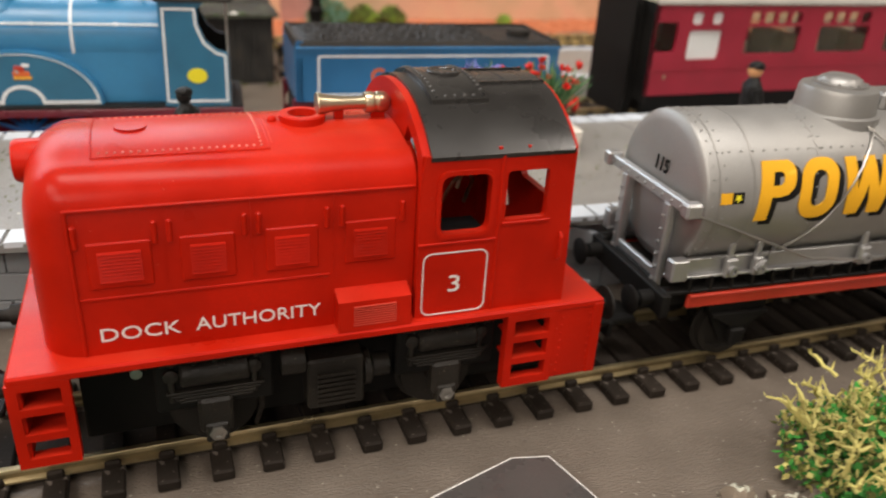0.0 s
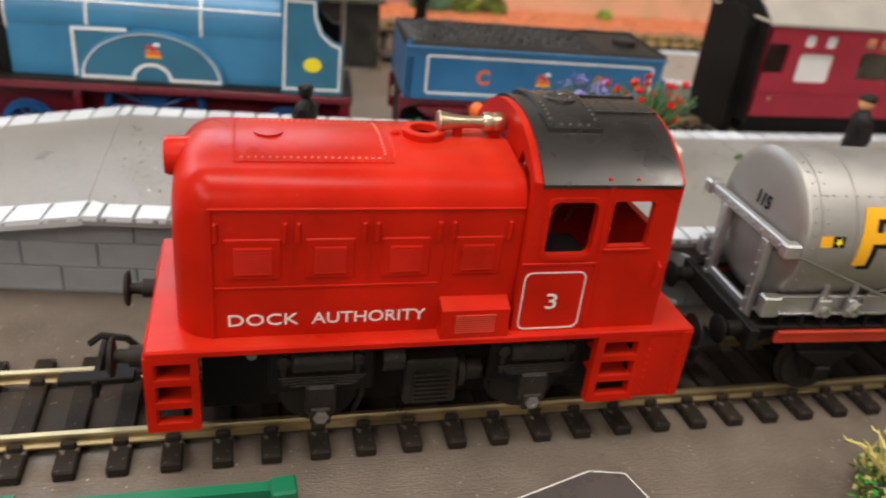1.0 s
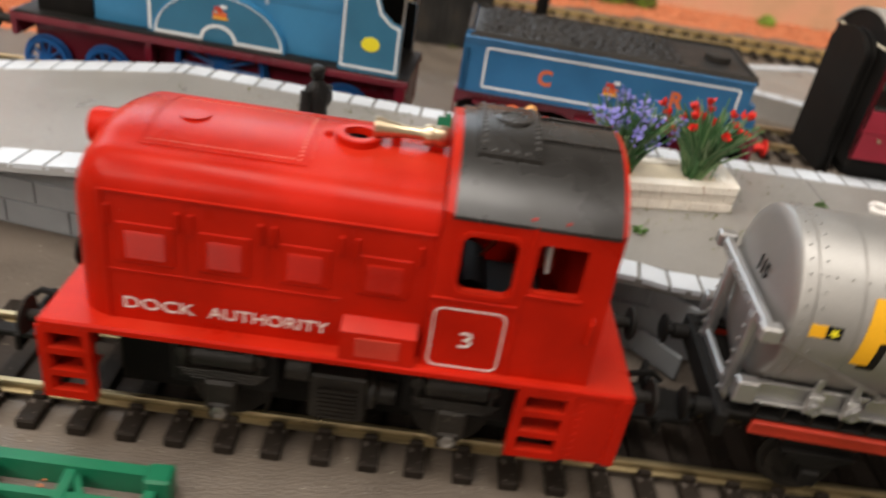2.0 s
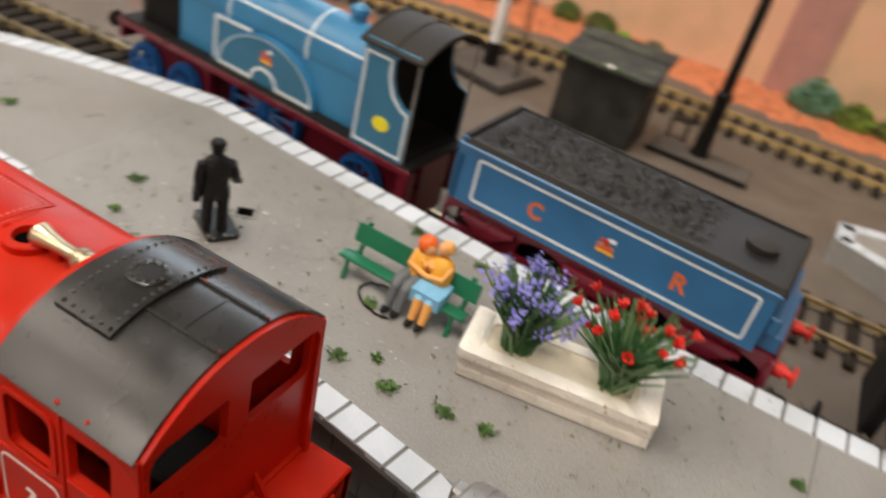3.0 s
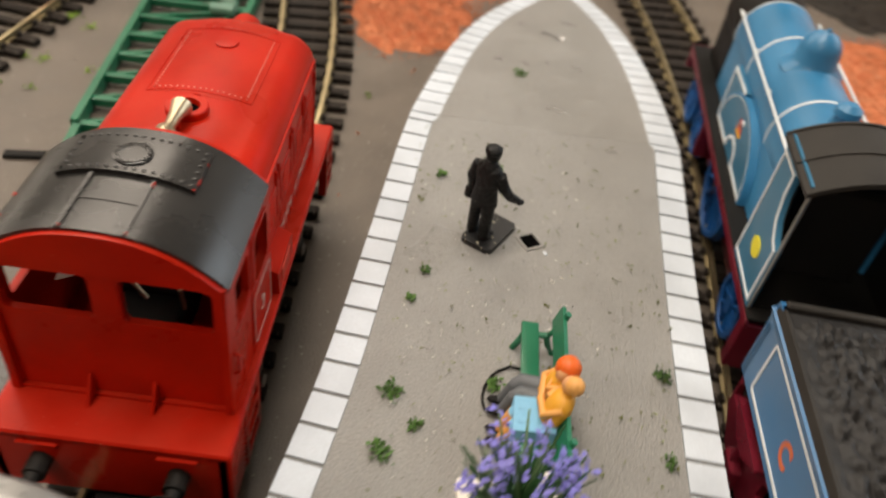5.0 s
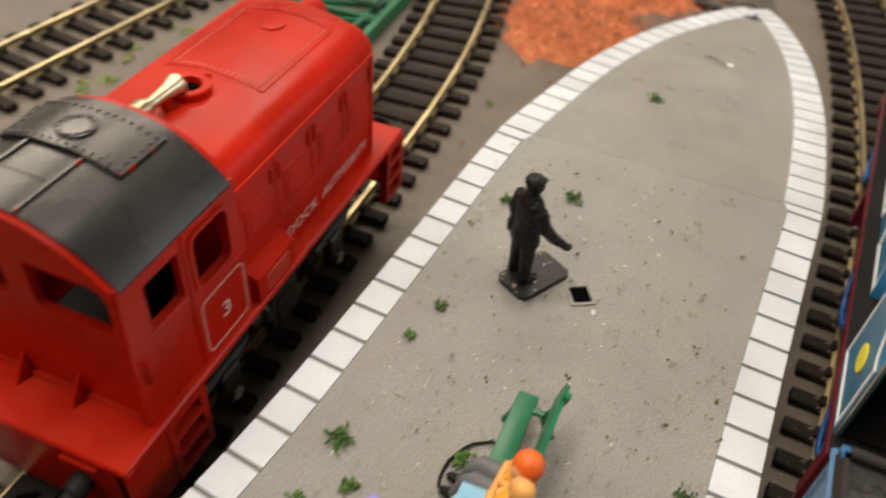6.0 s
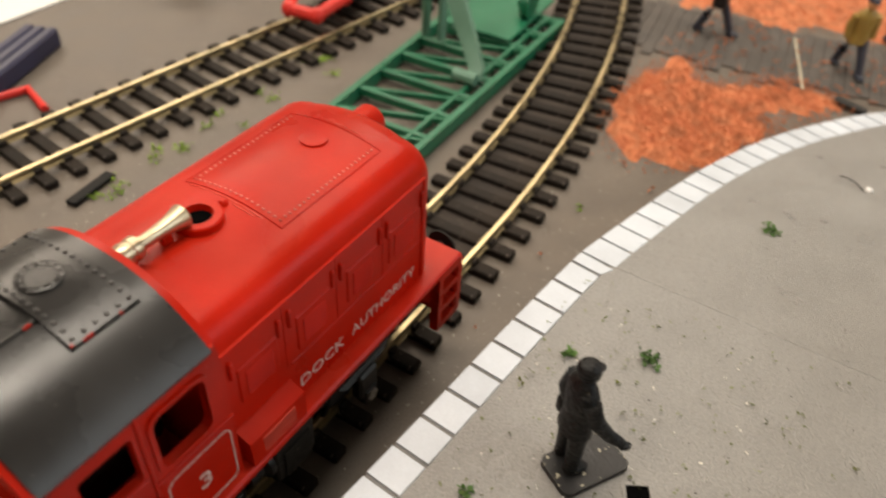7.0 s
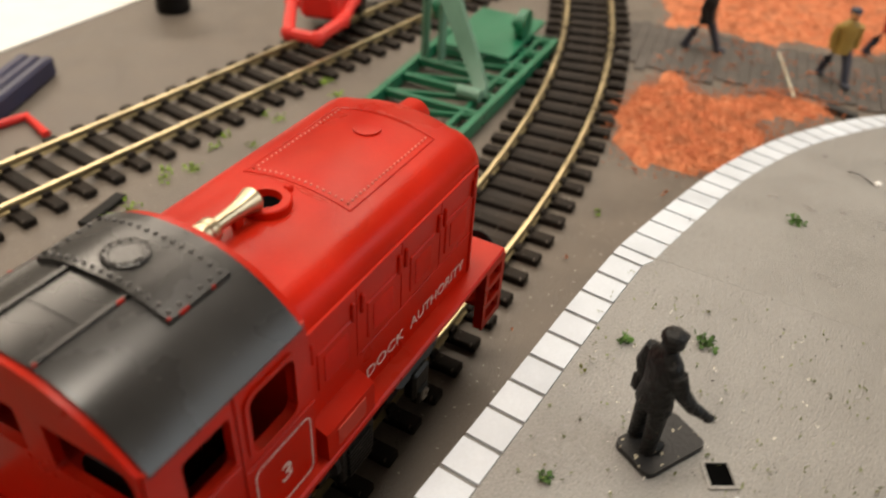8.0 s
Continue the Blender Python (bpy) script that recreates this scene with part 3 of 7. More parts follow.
def red_locomotive():
    t = thing("toy_locomotive", "bright red toy shunting locomotive with black cab roof and white lettering", "locomotive", place(0, 0, 0.42))
    up = place(0, 0, -0.42)

    def p(name, bm, mat, parent=t, label="", **k):
        return part(name, bm, mat, parent, label, up if parent is t else None, **k)

    # hood, rounded at the nose
    bm = bm_()
    rings = [hood_section(-0.12, 0.0), hood_section(-2.4, 0.0), hood_section(-4.72, 0.0)]
    for i in range(1, 8):
        a = radians(90 * i / 7)
        rings.append(hood_section(-4.72 - 0.58 * math.sin(a), 0.58 * (1 - math.cos(a))))
    loft(bm, rings)
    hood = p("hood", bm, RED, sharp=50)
    # side doors with louvres, hinges and beads
    for s in (-1, 1):
        y = s * 1.5
        for x0, x1 in ((-4.57, -3.77), (-3.42, -2.70), (-2.30, -1.56), (-1.18, -0.42)):
            bm = bm_()
            box(bm, x0, x1, y - 0.025, y + 0.025, 3.58, 4.24, 0.018)
            door = p("louvre_door", bm, RED, hood)
            for k in range(9):
                z = 3.68 + k * 0.05
                bm = bm_()
                prism = [(y + s * 0.02, z), (y + s * 0.05, z), (y + s * 0.028, z + 0.035)]
                loft(bm, [[(x, u, v) for u, v in prism] for x in (x0 + 0.13, x1 - 0.13)])
                p("louvre", bm, RED, door)
        for x in (-4.68, -3.72, -3.53, -2.57, -2.38, -1.44, -1.22, -0.33):
            bm = bm_()
            box(bm, x - 0.035, x + 0.035, y - 0.05, y + 0.05, 4.17, 4.50, 0.02)
            p("hinge", bm, RED, hood)
        bm = bm_()
        box(bm, -4.74, -0.14, y - 0.025, y + 0.025, 4.68, 4.72, 0.01)
        box(bm, -4.78, -4.72, y - 0.03, y + 0.03, 2.57, 4.72, 0.015)
        box(bm, -4.74, -1.4, y - 0.014, y + 0.014, 3.41, 3.45, 0.008)
        for x in (-3.62, -2.47, -1.33):
            box(bm, x - 0.012, x + 0.012, y - 0.012, y + 0.012, 3.45, 4.68)
        p("beading", bm, RED, hood)
        bm = bm_()
        loft(bm, [[(x, s * 1.45, 2.57), (x, s * 1.78, 2.57), (x, s * 1.76, 3.06), (x, s * 1.45, 3.20)] for x in (-1.33, -0.22)])
        bx = p("battery_box", bm, RED, hood)
        for k in range(9):
            bm = bm_()
            box(bm, -1.10, -0.45, s * 1.765 - 0.02, s * 1.765 + 0.02, 2.66 + k * 0.038, 2.674 + k * 0.038)
            p("louvre", bm, WEAR, bx)
    # panel, cap and filler on top of the hood
    bm = bm_()
    for a, b in (((-4.4, -0.9), (-2.1, -0.9)), ((-2.1, -0.9), (-2.1, 0.9)), ((-2.1, 0.9), (-4.4, 0.9)), ((-4.4, 0.9), (-4.4, -0.9))):
        n = 10
        tube(bm, [(a[0] + (b[0] - a[0]) * i / n, a[1] + (b[1] - a[1]) * i / n, 5.302 - 0.14 * ((a[1] + (b[1] - a[1]) * i / n) / 0.95) ** 2) for i in range(n + 1)], 0.013, 5)
    p("top_panel_edge", bm, RED, hood)
    bm = bm_()
    for i in range(22):
        for y in (-0.8, 0.8):
            ball(bm, (-4.3 + i * 0.1, y, 5.304 - 0.14 * (y / 0.95) ** 2), 0.021, n=6, m=4)
    for i in range(17):
        y = -0.8 + i * 0.1
        ball(bm, (-2.2, y, 5.304 - 0.14 * (y / 0.95) ** 2), 0.021, n=6, m=4)
    p("rivets", bm, RIVETPALE, hood, "pale raised rivets")
    rng = random.Random(9)
    for x0, x1, y0, y1 in ((-2.06, -2.03, -0.75, 0.62), (-2.0, -1.98, 0.1, 0.5), (-4.46, -4.44, -0.3, 0.5)):
        bm = bm_()
        n = 14
        mid = [(y0 + (y1 - y0) * i / n) for i in range(n + 1)]
        rows = []
        for y in mid:
            z, w = 5.304 - 0.14 * (y / 0.95) ** 2, (x1 - x0) * rng.uniform(0.2, 1.0)
            rows.append([(x0, y, z - 0.01), (x0 + w, y, z - 0.01), (x0 + w, y, z + 0.004), (x0, y, z + 0.004)])
        loft(bm, rows)
        p("scuff", bm, WEAR, hood, "pale worn scuff")
    bm = bm_()
    lathe(bm, (-3.9, 0, 5.27), (0, 0, 1), [(0, 0.22), (0.055, 0.22), (0.06, 0.19), (0.05, 0.0)], 20)
    p("filler_cap", bm, RED, hood)
    bm = bm_()
    lathe(bm, (-1.48, 0, 5.24), (0, 0, 1), [(0, 0.35), (0.15, 0.35), (0.17, 0.33), (0.17, 0.22), (0.05, 0.20)], 24, cap=False)
    ring = p("exhaust_ring", bm, RED, hood)
    bm = bm_()
    lathe(bm, (-1.5, 0, 5.29), (0, 0, 1), [(0, 0.185), (0.018, 0.185)], 18)
    p("exhaust_hole", bm, VOID, ring)
    bm = bm_()
    ball(bm, (-1.93, 0.02, 5.31), 0.07, n=10, m=6)
    p("knob", bm, RED, hood)
    # nose lamp
    bm = bm_()
    lathe(bm, (-4.95, 0, 4.90), (-1, 0, 0), [(0, 0.30), (0.42, 0.30), (0.47, 0.27), (0.47, 0.20), (0.40, 0.18), (0.40, 0.0)], 20)
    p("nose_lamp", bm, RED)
    # horn
    bm = bm_()
    lathe(bm, (-1.24, 0, 5.53), (1, 0, 0), [(-0.02, 0.0), (-0.02, 0.165), (0.0, 0.175), (0.05, 0.16), (0.2, 0.125), (0.4, 0.10), (0.62, 0.095), (0.72, 0.10), (0.72, 0.15), (0.76, 0.165), (0.84, 0.165), (0.86, 0.15), (0.90, 0.15), (0.92, 0.165), (1.05, 0.16), (1.09, 0.13), (1.12, 0.05)], 20)
    horn = p("horn", bm, BRASS, label="shiny pale brass air horn")
    bm = bm_()
    box(bm, -1.0, -0.85, -0.05, 0.05, 5.2, 5.46, 0.01)
    box(bm, -0.42, -0.2, -0.06, 0.06, 5.2, 5.42, 0.01)
    p("bracket", bm, RED, horn)
    # footplate
    bm = bm_()
    box(bm, -5.73, 3.17, -1.8, 1.8, 2.42, 2.57, 0.035)
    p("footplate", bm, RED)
    # buffer beams
    for x, s in ((-5.73, -1), (3.17, 1)):
        bm = bm_()
        box(bm, min(x, x - s * 0.16), max(x, x - s * 0.16), -1.77, 1.77, 1.22, 2.5, 0.02)
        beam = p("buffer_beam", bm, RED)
        for y in (-1.02, 1.02):
            bm = bm_()
            lathe(bm, (x, y, 1.98), (s, 0, 0), [(0, 0.17), (0.3, 0.17), (0.31, 0.12), (0.42, 0.10), (0.52, 0.10), (0.53, 0.31), (0.56, 0.32), (0.60, 0.27), (0.60, 0)], 18)
            p("buffer", bm, SOOT, beam, "dark grey sprung buffer")
            bm = bm_()
            box(bm, x - s * 0.02 if s > 0 else x - 0.05, x + 0.05 if s > 0 else x + 0.02, y - 0.3, y + 0.3, 2.32, 2.40, 0.015)
            p("beam_block", bm, RED, beam)
        bm = bm_()
        box(bm, min(x, x + s * 0.9), max(x, x + s * 0.9), -0.35, 0.35, 1.10, 1.18, 0.02)
        box(bm, min(x + s * 0.85, x + s * 0.95), max(x + s * 0.85, x + s * 0.95), -0.85, 0.55, 1.05, 1.38, 0.02)
        tube(bm, [(x + s * 0.2, 0.1, 1.2), (x + s * 0.5, 0.1, 1.55), (x + s * 0.9, 0.12, 1.62), (x + s * 1.1, 0.14, 1.45)], 0.06)
        box(bm, min(x + s * 0.3, x + s * 1.45), max(x + s * 0.3, x + s * 1.45), -0.8, -0.55, 1.28, 1.4, 0.02)
        p("coupling", bm, BLACK, beam, "black tension coupling hook")
    # corner steps
    for s in (-1, 1):
        for x0, x1, rear in ((-5.75, -4.97, False), (1.42, 2.30, True)):
            y0, y1 = (s * 1.8, s * 1.62) if s < 0 else (s * 1.62, s * 1.8)
            bm = bm_()
            outer = [(x0, 1.09), (x1, 1.09), (x1, 2.45), (x0, 2.45)]
            holes = []
            for z0, z1 in ((1.24, 1.52), (1.64, 1.94), (2.06, 2.34)):
                holes.append([(x0 + 0.14, z0), (x1 - 0.12, z0), (x1 - 0.12, z1), (x0 + 0.14, z1)])
            plate(bm, outer, holes, "y", y0, y1)
            st = p("step_ladder", bm, RED)
            for z in (1.52, 1.94):
                bm = bm_()
                box(bm, x0 + 0.1, x1 - 0.08, -1.7 if s < 0 else 1.25, -1.25 if s < 0 else 1.7, z, z + 0.06, 0.015)
                p("tread", bm, RED, st)
            if rear:
                bm = bm_()
                box(bm, 2.3, 3.15, -1.78 if s < 0 else 1.66, -1.66 if s < 0 else 1.78, 1.12, 2.45, 0.015)
                for k in range(8):
                    for xx in (2.42, 2.95):
                        ball(bm, (xx, s * 1.785, 1.25 + k * 0.15), 0.022, n=6, m=4)
                box(bm, 2.98, 3.17, -1.81 if s < 0 else 1.6, -1.6 if s < 0 else 1.81, 1.12, 2.5, 0.02)
                p("end_plate", bm, RED)
    # cab
    roofline = lambda y: 5.14 + 0.72 * (1 - abs(y / 1.66) ** 2.3)  # noqa: E731
    top = [(1.62 - 3.24 * i / 16, roofline(1.62 - 3.24 * i / 16)) for i in range(17)]
    for s in (-1, 1):
        bm = bm_()
        outer = [(-0.12, 2.57), (2.42, 2.57), (2.40, 3.7), (2.34, 5.18), (-0.06, 5.18), (-0.12, 4.7)]
        plate(bm, outer, [rounded(0.20, 0.98, 3.96, 4.88, 0.14), rounded(1.24, 1.93, 4.10, 4.88, 0.06)], "y", s * 1.66, s * 1.54)
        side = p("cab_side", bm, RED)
        bm = bm_()
        plate(bm, rounded(0.13, 1.05, 3.89, 4.95, 0.18), [rounded(0.20, 0.98, 3.96, 4.88, 0.14)], "y", s * 1.64, s * 1.69)
        p("window_frame", bm, RED, side)
        bm = bm_()
        box(bm, -0.12, 1.15, s * 1.665 - 0.02, s * 1.665 + 0.02, 3.79, 3.83, 0.01)
        box(bm, 1.12, 1.17, s * 1.66 - 0.03, s * 1.66 + 0.03, 2.57, 5.16, 0.012)
        box(bm, 1.2, 2.0, s * 1.665 - 0.02, s * 1.665 + 0.02, 4.02, 4.07, 0.01)
        p("cab_bead", bm, RED, side)
        bm = bm_()
        tube(bm, [(2.22, s * 1.66, 3.35), (2.22, s * 1.74, 3.4), (2.22, s * 1.74, 3.75), (2.22, s * 1.66, 3.8)], 0.03)
        p("handrail", bm, RED, side)
        bm = bm_()
        plate(bm, rounded(-0.03, 1.02, 2.60, 3.66, 0.13), [rounded(-0.011, 1.001, 2.619, 3.641, 0.12)], "y", s * 1.655, s * 1.672)
        p("number_frame", bm, WHITEPRINT if s < 0 else FADEDPRINT, side, "white printed square border")
        lettering("number", "3", 0.185, 0.28, WHITEPRINT if s < 0 else FADEDPRINT, side, place(0.49, s * 1.668, 3.12, 0 if s < 0 else 180, 90), bold=0.0, label="white printed digit")
        lettering("inscription", "DOCK", 1.03, 0.20, WHITEPRINT if s < 0 else FADEDPRINT, hood, place(-4.02 if s < 0 else -2.06, s * 1.502, 2.87, 0 if s < 0 else 180, 90), bold=0.001, label="white printed word DOCK")
        lettering("inscription", "AUTHORITY", 1.77, 0.20, WHITEPRINT if s < 0 else FADEDPRINT, hood, place(-2.42 if s < 0 else -3.66, s * 1.502, 2.87, 0 if s < 0 else 180, 90), bold=0.001, label="white printed word AUTHORITY")
    bm = bm_()
    outer = [(-1.66, 2.57), (1.66, 2.57)] + top
    inner = [(-1.54, 2.58), (1.54, 2.58)] + [(y * 0.96, z - 0.06) for y, z in top]
    plate(bm, inner, [rounded(-1.45, -0.2, 4.24, 5.06, 0.1), rounded(0.2, 1.45, 4.24, 5.06, 0.1)], "x", 2.18, 2.30)
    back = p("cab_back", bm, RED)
    bm = bm_()
    hollow = [(-1.53, 2.63), (1.53, 2.63), (1.53, 4.95), (1.46, 5.10), (1.3, 5.15), (-1.3, 5.15), (-1.46, 5.10), (-1.53, 4.95)]
    plate(bm, outer, [hollow], "x", 2.304, 2.38)
    p("arch_rim", bm, RED, back)
    bm = bm_()
    for y in (-0.48, 0.48):
        loft(bm, [[(2.32, yy, 2.57), (2.62, yy, 2.57), (2.32, yy, 3.02)] for yy in (y - 0.025, y + 0.025)])
    p("rib", bm, RED, back)
    bm = bm_()
    plate(bm, outer, [[(0.72, 5.12), (1.18, 4.9), (1.42, 4.6), (1.46, 5.0), (1.3, 5.2), (0.9, 5.42)], [(-0.72, 5.12), (-1.18, 4.9), (-1.42, 4.6), (-1.46, 5.0), (-1.3, 5.2), (-0.9, 5.42)]], "x", -0.10, 0.02)
    p("cab_front", bm, RED)
    # roof
    bm = bm_()
    n = 24
    prof = [(-1.70 + 3.40 * i / n) for i in range(n + 1)]
    rl = lambda y: 5.17 + 0.73 * (1 - abs(y / 1.70) ** 2.4)  # noqa: E731
    ring = [(y, rl(y)) for y in prof] + [(y * 0.985, rl(y) - 0.07) for y in prof[::-1]]
    loft(bm, [[(x, y, z) for y, z in ring] for x in (0.02, 0.06, 1.2, 2.26, 2.30)])
    roof = p("cab_roof", bm, BLACKROOF, label="semi-gloss black curved cab roof", sharp=50)
    bm = bm_()
    rows = []
    for x in (0.24, 1.14):
        rows.append([(x, y, rl(y) + 0.07) for y in [-0.95 + 1.9 * i / 12 for i in range(13)]] + [(x, y, rl(y) - 0.02) for y in [0.95 - 1.9 * i / 12 for i in range(13)]])
    loft(bm, rows)
    hatch = p("roof_hatch", bm, BLACKROOF, roof)
    bm = bm_()
    for i in range(15):
        for x in (0.32, 1.07):
            y = -0.88 + i * 0.1257
            ball(bm, (x, y, rl(y) + 0.07), 0.03, n=8, m=5)
    for k in range(6):
        for y in (-0.88, 0.88):
            ball(bm, (0.32 + k * 0.15, y, rl(y) + 0.07), 0.03, n=8, m=5)
    for k in range(12):
        ball(bm, (0.74 + 0.22 * math.cos(k * 0.5236), 0.22 * math.sin(k * 0.5236), 6.0), 0.024, n=6, m=4)
    p("rivets", bm, RIVETGLINT, hatch)
    bm = bm_()
    lathe(bm, (0.74, 0, 5.945), (0, 0, 1), [(0, 0.27), (0.045, 0.265), (0.055, 0.25), (0.055, 0.18), (0.045, 0.17), (0.045, 0)], 26)
    p("vent_cap", bm, BLACKROOF, hatch)
    for x, y, w, d in ((1.12, 0.93, 0.04, 0.018), (0.93, 0.948, 0.14, 0.008), (0.50, 0.948, 0.05, 0.008)):
        bm = bm_()
        box(bm, x - w / 2, x + w / 2, y - d, y + d, rl(y) + 0.02, rl(y) + 0.076, 0.008)
        p("worn_edge", bm, RED, hatch, "red showing where paint wore off")
    bm = bm_()
    for y in (-0.42, 0.42):
        box(bm, 1.12, 2.29, y - 0.022, y + 0.022, rl(y) - 0.03, rl(y) + 0.035)
    rows = [[(x, y, rl(y) + 0.012) for y in [-0.4 + 0.8 * i / 6 for i in range(7)]] + [(x, y, rl(y) - 0.02) for y in [0.4 - 0.8 * i / 6 for i in range(7)]] for x in (1.66, 1.70)]
    loft(bm, rows)
    p("roof_seam", bm, BLACKROOF, roof)
    for x0, x1, y in ((1.2, 1.30, 0.42), (2.24, 2.28, 0.42), (2.24, 2.28, -0.42)):
        bm = bm_()
        box(bm, x0, x1, y + 0.004, y + 0.026, rl(y) - 0.01, rl(y) + 0.037, 0.006)
        p("worn_edge", bm, RED, roof, "red showing where paint wore off")
    rng = random.Random(21)
    for k in range(2):
        bm = bm_()
        x, y = rng.uniform(0.9, 1.9), -1.62
        box(bm, x, x + rng.uniform(0.02, 0.07), y - 0.03, y + 0.03, rl(y) - 0.03, rl(y) + 0.008, 0.004)
        p("paint_chip", bm, RED, roof, "tiny red chip in the black paint")
    # chassis under the footplate
    bm = bm_()
    box(bm, -5.0, 2.9, -0.72, 0.72, 0.62, 2.42, 0.03)
    chassis = p("chassis", bm, BLACK)
    for s in (-1, 1):
        for x in (-3.1, 0.55):
            bm = bm_()
            lathe(bm, (x, s * 0.78, 1.05), (0, s, 0), [(0, 0.68), (0.05, 0.70), (0.06, 0.63), (0.2, 0.62), (0.2, 0.2), (0.26, 0.18), (0.26, 0)], 28)
            p("wheel", bm, SOOT, chassis)
            bm = bm_()
            box(bm, x - 0.85, x + 0.85, s * 1.25 - 0.14, s * 1.25 + 0.14, 1.35, 2.4, 0.04)
            p("axle_guard", bm, BLACK, chassis)
            bm = bm_()
            lathe(bm, (x - 0.5, s * 1.36, 1.98), (1, 0, 0), [(0, 0.16), (0.04, 0.2), (0.96, 0.2), (1.0, 0.16)], 14)
            p("reservoir", bm, CHASSIS, chassis)
            bm = bm_()
            lathe(bm, (x - 0.03, s * 1.60, 1.02), (0, s, 0), [(0, 0.13), (0.05, 0.13), (0.06, 0.07), (0.03, 0.06), (0.03, 0)], 6)
            p("nut", bm, STEEL, chassis, "dull steel hexagon nut")
            for dx in (-0.62, 0.56):
                bm = bm_()
                rod(bm, (x + dx, s * 1.42, 1.56), (x + dx, s * 1.42, 2.05), 0.05)
                lathe(bm, (x + dx, s * 1.36, 2.02), (0, s, 0), [(0, 0.11), (0.12, 0.11), (0.14, 0.05), (0.14, 0)], 10)
                p("spring_link", bm, CHASSIS, chassis)
            bm = bm_()
            lathe(bm, (x, s * 1.38, 2.26), (1, 0, 0), [(-0.78, 0.0), (-0.76, 0.10), (0.72, 0.10), (0.74, 0.0)], 12)
            for k in range(5):
                lathe(bm, (x - 0.6 + k * 0.3, s * 1.38, 2.26), (1, 0, 0), [(-0.03, 0.1), (-0.03, 0.13), (0.03, 0.13), (0.03, 0.1)], 12)
            p("pipe", bm, CHASSIS, chassis)
            bm = bm_()
            box(bm, x - 0.28, x + 0.22, s * 1.46 - 0.12, s * 1.46 + 0.12, 1.0, 1.60, 0.05)
            p("spring_hanger", bm, CHASSIS, chassis)
            for k in range(4):
                bm = bm_()
                box(bm, x - 0.7 + k * 0.06, x + 0.7 - k * 0.06, s * 1.42 - 0.07, s * 1.42 + 0.07, 1.70 - k * 0.055, 1.74 - k * 0.055, 0.01)
                p("spring_leaf", bm, CHASSIS, chassis)
            bm = bm_()
            box(bm, x - 0.2, x + 0.14, s * 1.52 - 0.1, s * 1.52 + 0.1, 0.85, 1.18, 0.03)
            p("axle_box", bm, CHASSIS, chassis)
        bm = bm_()
        box(bm, -1.75, -0.85, s * 1.3 - 0.2, s * 1.3 + 0.2, 1.05, 1.95, 0.04)
        lathe(bm, (-0.83, s * 1.22, 1.55), (1, 0, 0), [(0, 0.30), (0.10, 0.30), (0.16, 0.2), (0.42, 0.2), (0.44, 0)], 16)
        lathe(bm, (-2.15, s * 1.26, 1.9), (1, 0, 0), [(0, 0), (0.02, 0.24), (0.38, 0.24), (0.40, 0)], 16)
        tube(bm, [(-2.3, s * 1.3, 1.9), (-2.45, s * 1.35, 1.6), (-2.42, s * 1.2, 1.1), (-2.5, s * 1.0, 0.62)], 0.045)
        sand = p("sand_box", bm, CHASSIS, chassis)
        for k in range(7):
            bm = bm_()
            box(bm, -1.6, -1.0, s * 1.52 - 0.03, s * 1.52 + 0.03, 1.12 + k * 0.09, 1.17 + k * 0.09)
            p("slat", bm, CHASSIS, sand)
        bm = bm_()
        rod(bm, (-4.2, s * 0.7, 1.75), (-4.2, s * 0.86, 1.75), 0.09)
        p("screw", bm, STEEL, chassis, "steel chassis screw")
        if s < 0:
            continue
        bm = bm_()
        box(bm, -4.55, -3.75, s * 1.2 - 0.05, s * 1.2 + 0.05, 1.72, 1.86, 0.02)
        box(bm, -4.5, -4.36, s * 1.2 - 0.06, s * 1.2 + 0.06, 1.3, 1.8, 0.02)
        box(bm, -3.98, -3.84, s * 1.2 - 0.06, s * 1.2 + 0.06, 1.4, 1.8, 0.02)
        p("pickup_strip", bm, BRASS, chassis, "brass pickup strip")
    # cab interior: dark motor block and wires
    bm = bm_()
    box(bm, 0.3, 1.7, -0.55, 0.55, 2.6, 3.25, 0.08)
    lathe(bm, (0.5, -0.6, 3.2), (0, 1, 0), [(0, 0.3), (1.2, 0.3)], 16)
    motor = p("motor", bm, BLACK, label="black motor block seen through the cab windows")
    bm = bm_()
    tube(bm, [(0.6, -0.5, 3.9), (0.8, -0.6, 4.35), (1.1, -0.45, 4.5), (1.3, -0.2, 4.2), (1.3, 0.1, 3.7)], 0.035)
    tube(bm, [(1.4, 0.7, 3.7), (1.6, 0.75, 4.3), (1.3, 0.9, 4.6), (0.9, 0.7, 4.2)], 0.035)
    p("wire", bm, BRASS, motor)
    bm = bm_()
    loft(bm, [[(x, -1.1, 4.1), (x, -0.8, 4.25), (x, -0.72, 4.6), (x, -0.82, 4.75), (x, -0.95, 4.5)] for x in (1.5, 1.56)])
    p("tab", bm, WHITEPOST, motor, "white insulating tab")
    return t


red_locomotive()


